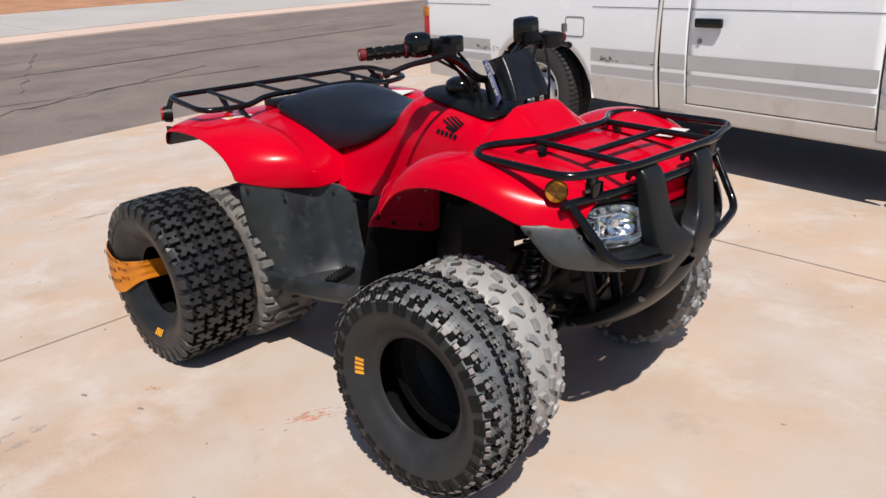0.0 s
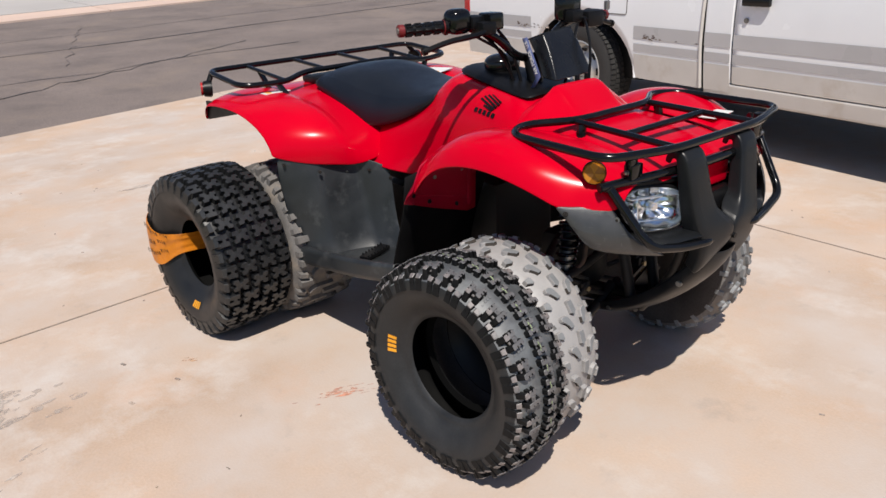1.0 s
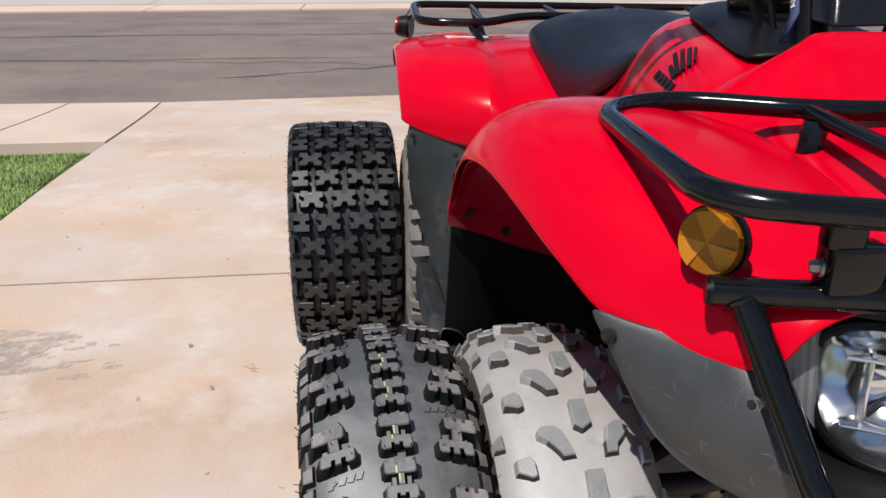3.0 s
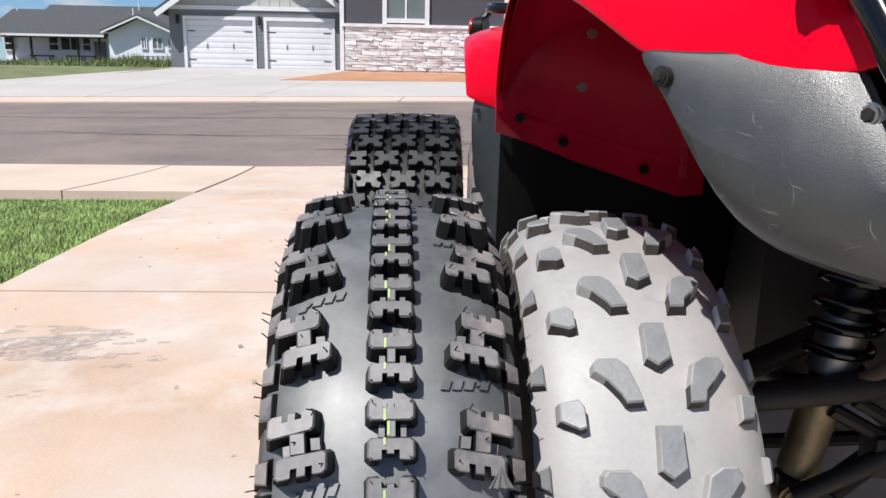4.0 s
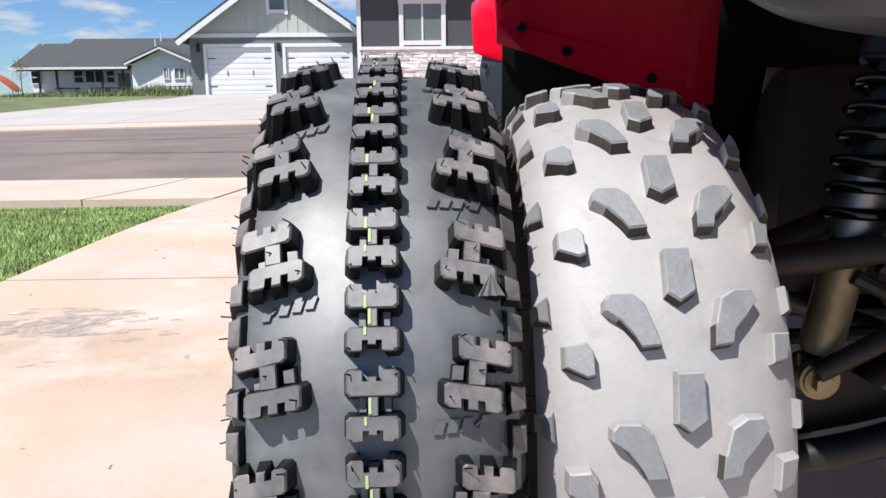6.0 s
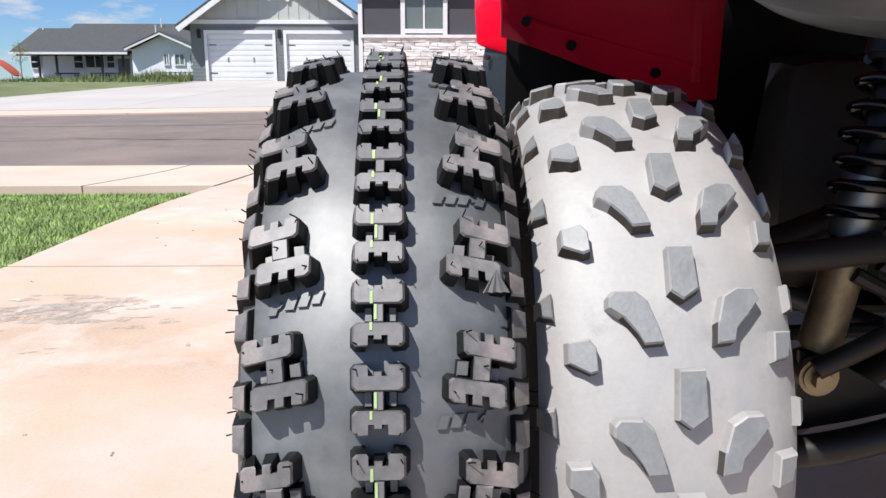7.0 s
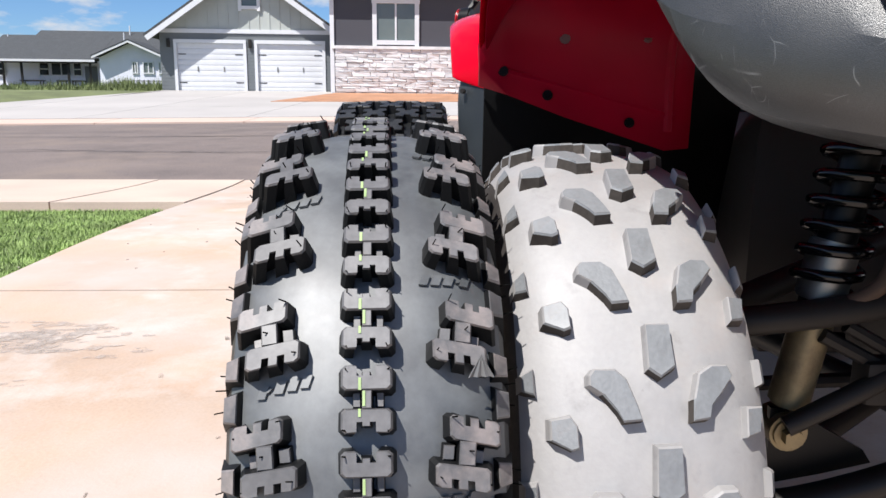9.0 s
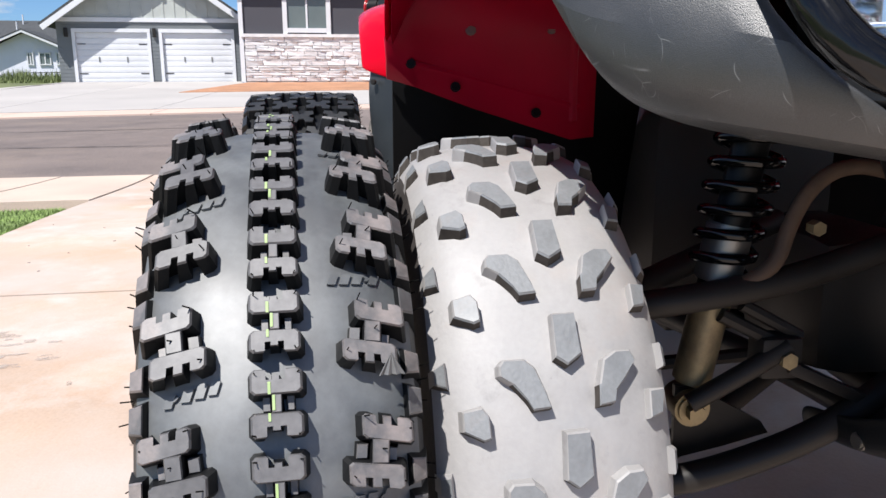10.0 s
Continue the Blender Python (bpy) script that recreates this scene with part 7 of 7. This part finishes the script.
for pts in ([(0.27, -0.12, 1.00), (0.268, -0.075, 0.96), (0.275, -0.055, 0.90), (0.29, -0.04, 0.82)], [(0.25, -0.17, 1.0), (0.25, -0.105, 0.955), (0.26, -0.07, 0.89), (0.28, -0.04, 0.80)],
            [(0.30, 0.20, 1.0), (0.37, 0.13, 0.985), (0.41, 0.10, 0.93), (0.42, 0.08, 0.82)], [(0.26, 0.22, 0.99), (0.34, 0.12, 0.99), (0.37, 0.06, 0.91), (0.35, 0.05, 0.80)], [(0.26, -0.19, 0.99), (0.26, -0.09, 0.94), (0.25, -0.05, 0.88), (0.24, -0.04, 0.80)]):
    part("cable", tube(pts, 0.0045, 6, 0.06), BLACK, steer, "black control cable")
# meter shield: a folded cover leaning back
SH = [((0.285, -0.022, 0.966), (0.345, -0.026, 0.985), (0.330, 0.108, 0.992), (0.305, 0.130, 0.970)),
      ((0.362, -0.046, 0.872), (0.414, -0.044, 0.868), (0.404, 0.110, 0.872), (0.385, 0.136, 0.868))]


def fold_row(r):
    """A row of the cover with its two folds rounded."""
    a, b, c, d = [Vector(q) for q in r]
    return [a, a.lerp(b, 0.72), b.lerp(a, 0.10), b.lerp(c, 0.03), b.lerp(c, 0.12), b.lerp(c, 0.5), c.lerp(b, 0.10), c.lerp(b, 0.02), c.lerp(d, 0.3), d]


top_row, low_row = fold_row(SH[0]), fold_row(SH[1])
rows = [[p.lerp(q, u) + Vector((0.006, 0, 0.002)) * math.sin(math.pi * u) for p, q in zip(top_row, low_row)] for u in (0.0, 0.04, 0.35, 0.7, 0.96, 1.0)]
part("meter_shield", sheet(rows), SHIELD, steer, "dark textured meter shield", solid=0.005, sub=2, offset=-1)
part("shield_top", sheet([[SH[0][0], SH[0][3]], [SH[0][1], SH[0][2]]]), HORN, steer, solid=0.004, smooth=False)
part("meter_body", box((0.345, 0.045, 0.905), (0.05, 0.12, 0.07), 0.02), BLACK, steer)
for y in (0.045, 0.085):
    part("shield_stay", box((0.410, y, 0.852), (0.010, 0.014, 0.04), 0.003), BLACK, steer)
# emblem on the tank side: a fan of plain dark bars over a row of small ones
FAN = [((0.250, -0.1676, 0.808), (0.304, -0.1796, 0.7956)), ((0.238, -0.1558, 0.8181), (0.310, -0.1772, 0.7999)), ((0.244, -0.1472, 0.8225), (0.317, -0.1735, 0.805)),
       ((0.254, -0.1412, 0.825), (0.322, -0.1673, 0.8101)), ((0.2667, -0.1376, 0.8262), (0.325, -0.1613, 0.8153))]
for k, (e0, e1) in enumerate(FAN):
    e0, e1 = Vector(e0), Vector(e1)
    if k == 0:
        e0 = e0.lerp(e1, 0.25)
    ax = (e1 - e0).normalized()
    nz = Vector((0.0, -0.62, 0.78))
    up = (nz - ax * nz.dot(ax)).normalized()
    tm = Matrix((ax, up.cross(ax), up)).transposed().to_4x4()
    part("emblem_bar", place(box((0, 0, 0), ((e1 - e0).length, 0.0062 if k < 4 else 0.0035, 0.0032), 0.001), Matrix.Translation((e0 + e1) / 2 + up * (0.0004 + 0.0009 * k)) @ tm), BLACK, quad, smooth=False)
    e0 = Vector((0.2276, -0.176, 0.7916)).lerp(Vector((0.3225, -0.1871, 0.7842)), (k + 0.5) / 5)
    part("emblem_bar", place(box((0, 0, 0), (0.0125, 0.013, 0.0026), 0.0006), Matrix.Translation(e0) @ Matrix((Vector((0.99, -0.12, -0.08)).normalized(), Vector((0.04, 0.60, 0.80)).normalized(), Vector((-0.05, -0.80, 0.60)).normalized())).transposed().to_4x4()), BLACK, quad, smooth=False)

# blue lanyard across the shield
S0, S1 = Vector((0.298, -0.034, 0.972)), Vector((0.372, -0.058, 0.876))
sw = (Vector(SH[0][1]) - Vector(SH[0][0])).normalized() * 0.010
bm = sheet([[S0 - sw, S0 + sw], [(S0 + S1) / 2 - sw, (S0 + S1) / 2 + sw], [S1 - sw, S1 + sw], [S1 + Vector((-0.02, 0.0, -0.03)) - sw, S1 + Vector((-0.02, 0, -0.03)) + sw]])
sn = (S0 - S1).cross(sw).normalized()
if sn.x < 0 and sn.y > 0:
    sn = -sn
if sn.dot(Vector((0.6, -0.7, 0.4))) < 0:
    sn = -sn
for vtx in bm.verts:
    vtx.co += sn * 0.011
lany = part("lanyard", bm, BLUE_STRAP, None, "", solid=0.002)
tagged(lany, "blue lanyard strap with white lettering over the shield", "lanyard")
tx = (S0 - S1).normalized()
ty = sn.cross(tx).normalized()
tm = Matrix.Translation((S0 + S1) / 2 + sn * 0.0128) @ Matrix((tx, ty, sn)).transposed().to_4x4()
letters("AIR FORCE  U.S.", 0.0150, tm, WHITE_MARK, "lettering", lany, 0.0003)

# chassis, engine and suspension
# Black filler box, added inside to block light through body gaps.
part("light_block_body", box((-0.18, 0, 0.57), (0.50, 0.30, 0.16), 0.03), BLACK, quad)
part("engine", box((0.05, 0, 0.42), (0.42, 0.26, 0.30), 0.05), DARK, quad, "dark engine block")
part("engine_cover", cyl((-0.02, -0.13, 0.40), (-0.02, -0.19, 0.40), 0.11, n=28, bevel=0.012), DARK, quad)
part("gearbox", box((-0.2, 0, 0.36), (0.3, 0.22, 0.2), 0.04), DARK, quad)
part("front_drive_case", box((0.45, 0, 0.365), (0.18, 0.12, 0.15), 0.04), DARK, quad, "dark front drive case")
part("skid_plate", box((-0.12, 0, 0.245), (0.66, 0.16, 0.012), 0.004), DARK, quad)
for s in (1, -1):
    part("frame_tube", tube([(0.70, s * 0.03, 0.290), (0.45, s * 0.03, 0.270), (0.15, s * 0.10, 0.265), (-0.45, s * 0.14, 0.28), (-0.65, s * 0.12, 0.45), (-0.75, s * 0.10, 0.68)], 0.015, 10, 0.08), DARK, quad)
    part("frame_tube", tube([(0.70, s * 0.05, 0.30), (0.66, s * 0.06, 0.50), (0.50, s * 0.08, 0.70), (0.1, s * 0.08, 0.66)], 0.015, 10, 0.08), DARK, quad)
    part("frame_tube", tube([(0.72, s * 0.04, 0.30), (0.82, s * 0.06, 0.42), (0.87, s * 0.07, 0.58)], 0.013, 10, 0.06), DARK, quad)
    part("upper_arm", tube([(0.610, s * 0.015, 0.455), (0.600, s * 0.084, 0.427), (0.600, s * 0.124, 0.415), (0.600, s * 0.183, 0.404), (0.600, s * 0.243, 0.396), (0.565, s * 0.31, 0.378), (0.53, s * 0.24, 0.391), (0.45, s * 0.06, 0.44)], 0.0125, 12, 0.03), DARK, quad, "black upper suspension arm")
    part("lower_arm", tube([(0.600, s * 0.010, 0.322), (0.600, s * 0.068, 0.280), (0.600, s * 0.109, 0.260), (0.600, s * 0.161, 0.242), (0.600, s * 0.210, 0.230), (0.575, s * 0.30, 0.215), (0.54, s * 0.205, 0.226), (0.44, s * 0.03, 0.285)], 0.0138, 12, 0.03), DARK, quad, "black lower suspension arm")
    part("arm_brace", tube([(0.598, s * 0.206, 0.303), (0.600, s * 0.167, 0.326), (0.600, s * 0.120, 0.354)], 0.0088, 10), DARK, quad, "diagonal black arm brace")
    part("arm_brace", tube([(0.590, s * 0.180, 0.382), (0.590, s * 0.128, 0.355)], 0.0065, 8), DARK, quad)
    part("arm_brace", tube([(0.588, s * 0.160, 0.390), (0.590, s * 0.105, 0.360)], 0.0060, 8), DARK, quad)
    part("arm_rail", box((0, 0, 0), (0.016, 0.078, 0.011), 0.002, Matrix.Translation((0.600, s * 0.0845, 0.320)) @ Matrix.Rotation(s * 0.435, 4, "X")), DARK, quad)
    part("arm_web", flat_poly([(0.572, s * 0.212, 0.312), (0.572, s * 0.186, 0.306), (0.572, s * 0.128, 0.274), (0.572, s * 0.120, 0.262), (0.572, s * 0.165, 0.250), (0.572, s * 0.210, 0.240)], (1, 0, 0), 0.006), BLACK, quad, "black welded web plate")
    part("arm_bracket", box((0.588, s * 0.126, 0.343), (0.030, 0.038, 0.038), 0.005), DARK, quad)
    part("pivot_bolt", cyl((0.602, s * 0.124, 0.344), (0.612, s * 0.124, 0.344), 0.0078, n=6), BRASS, quad)
    part("pivot_bolt", cyl((0.600, s * 0.109, 0.461), (0.612, s * 0.109, 0.461), 0.0065, n=6), BRASS, quad)
    part("brake_hose", tube([(0.60, s * 0.18, 0.405), (0.605, s * 0.140, 0.428), (0.60, s * 0.130, 0.462), (0.60, s * 0.116, 0.491), (0.60, s * 0.097, 0.508), (0.60, s * 0.073, 0.513), (0.60, s * 0.04, 0.506)], 0.0068, 12, 0.03), RUSTY, quad, "dusty brake hose")
    # shock absorber
    lo_p, hi_p = Vector((0.570, s * 0.198, 0.292)), Vector((0.570, s * 0.148, 0.560))
    d = (hi_p - lo_p).normalized()
    shock = part("shock_absorber", cyl(lo_p + d * 0.02, lo_p + d * 0.105, 0.0175, n=24, bevel=0.003), BRASS, quad, "dusty yellow-zinc shock body")
    part("spring_seat", cyl(lo_p + d * 0.118, lo_p + d * 0.170, 0.0205, n=24, bevel=0.002), STEEL, shock, "dull steel spring seat")
    part("upper_sleeve", cyl(lo_p + d * 0.095, hi_p, 0.016, n=20), BLACK, shock)
    sidev = d.orthogonal().normalized()
    up2 = d.cross(sidev)
    coil = [lo_p + d * (0.124 + 0.138 * i / 91) + (sidev * math.cos(i * 2 * math.pi / 14) + up2 * math.sin(i * 2 * math.pi / 14)) * (0.0235 + 0.004 * min(1, i / 50)) for i in range(92)]
    part("coil_spring", tube(coil, 0.0050, 10, 0.0), TUBE, shock, "black coil spring")
    part("top_mount", cyl(hi_p - d * 0.012, hi_p + d * 0.01, 0.031, n=24, bevel=0.004), BLACK, shock)
    part("lower_eye", cyl(lo_p + Vector((-0.02, 0, 0)), lo_p + Vector((0.02, 0, 0)), 0.0165, n=20, bevel=0.003), BRASS, shock)
    part("eye_bolt", cyl(lo_p + Vector((0.018, 0, 0)), lo_p + Vector((0.030, 0, 0)), 0.0085, n=6), BRASS, shock)
    part("knuckle", box((0.565, s * 0.315, 0.28), (0.06, 0.05, 0.17), 0.012), DARK, quad)
    part("tie_rod", tube([(0.47, s * 0.07, 0.30), (0.48, s * 0.30, 0.29)], 0.008, 8), DARK, quad)
part("rear_axle", cyl((-0.565, -0.33, 0.275), (-0.565, 0.33, 0.275), 0.022, n=16), DARK, quad)
part("rear_case", box((-0.52, 0, 0.29), (0.26, 0.20, 0.18), 0.05), DARK, quad)
# Second filler box, added under the tail to block light.
part("light_block_tail", box((-0.64, 0, 0.66), (0.36, 0.40, 0.11), 0.03), BLACK, quad)
part("tool_box", box((-0.66, 0.02, 0.775), (0.20, 0.34, 0.025), 0.008), BLACK, quad)
for s in (1, -1):
    part("wheel_house", box((-0.63, s * 0.23, 0.56), (0.38, 0.03, 0.28), 0.008), BLACK, quad)
# warning labels: white with plain bars
for nm, c, sz, rz in (("warning_label", (-0.55, 0.29, 0.768), (0.15, 0.12, 0.002), 24), ("warning_label", (0.70, 0.255, 0.769), (0.075, 0.11, 0.002), 6), ("warning_label", (-0.62, -0.34, 0.768), (0.04, 0.10, 0.002), 4)):
    lb = part(nm, place(box((0, 0, 0), sz), pose(*c, 0, 0, rz)), WHITE_MARK, quad, "white warning label", smooth=False)
    part("print_bar", place(box((0, -sz[1] * 0.3, 0.0015), (sz[0] * 0.8, sz[1] * 0.16, 0.001)), pose(*c, 0, 0, rz)), ORANGE_MARK, lb, "orange bar", smooth=False)

# old wheels
OF = [(0, 0.2585), (0.03, 0.2575), (0.055, 0.253), (0.070, 0.245), (0.080, 0.232), (0.086, 0.210), (0.084, 0.180), (0.074, 0.155), (0.066, 0.142)]
ORR = [(0, 0.257), (0.06, 0.256), (0.095, 0.252), (0.112, 0.243), (0.122, 0.226), (0.126, 0.20), (0.120, 0.165), (0.108, 0.135), (0.098, 0.120)]
F_SETS = [
    [(58.2, -0.0400), (57.4, -0.0370), (57.4, -0.0235), (58.7, -0.0168), (62.3, -0.0112), (64.5, -0.0088), (64.7, -0.0203), (63.3, -0.0236), (60.9, -0.0322), (59.6, -0.0402)],
    [(51.2, -0.0015), (51.1, 0.0140), (57.4, 0.0148), (58.9, 0.0047), (57.7, -0.0028)],
    [(64.0, -0.0650), (63.5, -0.0520), (64.8, -0.0478), (68.0, -0.0474), (68.3, -0.0519), (66.8, -0.0650)],
    [(58.1, 0.0285), (56.9, 0.0378), (56.9, 0.0480), (58.3, 0.0513), (60.9, 0.0425), (62.7, 0.0346), (64.4, 0.0326), (64.7, 0.0220), (61.7, 0.0237)],
    [(62.6, 0.0585), (62.4, 0.0715), (66.2, 0.0680), (66.8, 0.0570)],
    [(56.5, -0.0705), (57.1, -0.0815), (59.6, -0.0815), (60.6, -0.0695)],
    [(55.2, 0.0730), (55.4, 0.0830), (58.8, 0.0830), (59.2, 0.0730)],
]
R_SETS = [[(0, -0.02), (0, 0.05), (3, 0.07), (6.5, 0.08), (7, 0.055), (4, 0.03), (4, -0.02)], [(9, 0.02), (9, -0.05), (12, -0.07), (15.5, -0.08), (16, -0.055), (13, -0.03), (13, 0.02)],
          [(1, -0.07), (1.5, -0.115), (7, -0.115), (6, -0.06)], [(10, 0.07), (10.5, 0.115), (16, 0.115), (15, 0.06)], [(4, 0.088), (4, 0.118), (8.5, 0.118), (8.5, 0.088)], [(12.5, -0.088), (12.5, -0.118), (17, -0.118), (17, -0.088)]]


def old_wheel(x, y, r, pairs, sets, count, m_extra, lift, rim_r, skin, lug):
    m = Matrix.Translation((x, y, r)) @ m_extra
    shell, liner = carcass(pairs, 0.014)
    shell.free()
    cut = 4 if x > 0 else 5
    half = [(-y, r) for y, r in reversed(pairs[:cut + 1])] + pairs[1:cut + 1]
    wh = part("wheel", place(spin(half, (0, 0, 0), 120), m), skin, quad, "dusty sun-bleached old tyre")
    for sgn in (-1, 1):
        part("sidewall", place(spin([(sgn * y, r) for y, r in pairs[cut:]], (0, 0, 0), 96), m), OLD_SIDE_SHADED, wh, "old sidewall, brown-black for its shade")
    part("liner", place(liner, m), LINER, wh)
    grow = 1.0 if x > 0 else 0.9
    sets = [[(sum(q[0] for q in o) / len(o) + grow * (a - sum(q[0] for q in o) / len(o)), sum(q[1] for q in o) / len(o) + grow * (y - sum(q[1] for q in o) / len(o))) for a, y in o] for o in sets]
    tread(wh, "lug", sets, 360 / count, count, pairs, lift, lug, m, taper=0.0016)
    hw = pairs[-1][0]
    # Rim and back use dark metal to paint the shade behind the tyre.
    part("rim", place(spin([(-hw, rim_r), (-hw + 0.012, rim_r - 0.012), (-hw + 0.03, rim_r - 0.03), (-0.01, rim_r - 0.04), (-0.012, 0.03), (-0.03, 0.028), (-0.03, 0.0)], (0, 0, 0), 40), m), DARK, wh, "steel rim, darkened for the shade inside the wheel")
    part("rim_back", place(spin([(hw, rim_r), (hw - 0.02, rim_r - 0.02), (-0.0, rim_r - 0.03)], (0, 0, 0), 40), m), DARK, wh)
    return wh


old_wheel(0.535, -0.374, 0.268, OF, F_SETS, 22, pose(0, 0, 0, 0.6, 0, 3.0), 0.0095, 0.140, OLD, (LUG_SHADE, OLD_LUG, OLD))
# Left front wheel takes the shade-toned rubber instead of the bleached one.
old_wheel(0.475, 0.430, 0.266, OF, F_SETS, 22, pose(0, 0, 0, -0.6, 0, 186.0), 0.0095, 0.140, OLD_SHADED, OLD_LUG)
old_wheel(-0.565, -0.372, 0.272, ORR, R_SETS, 20, Matrix(), 0.014, 0.118, OLD_SHADED, OLD_SHADED)
old_wheel(-0.565, 0.372, 0.272, ORR, R_SETS, 20, pose(0, 0, 0, 0, 0, 180), 0.014, 0.118, OLD_SHADED, OLD_SHADED)
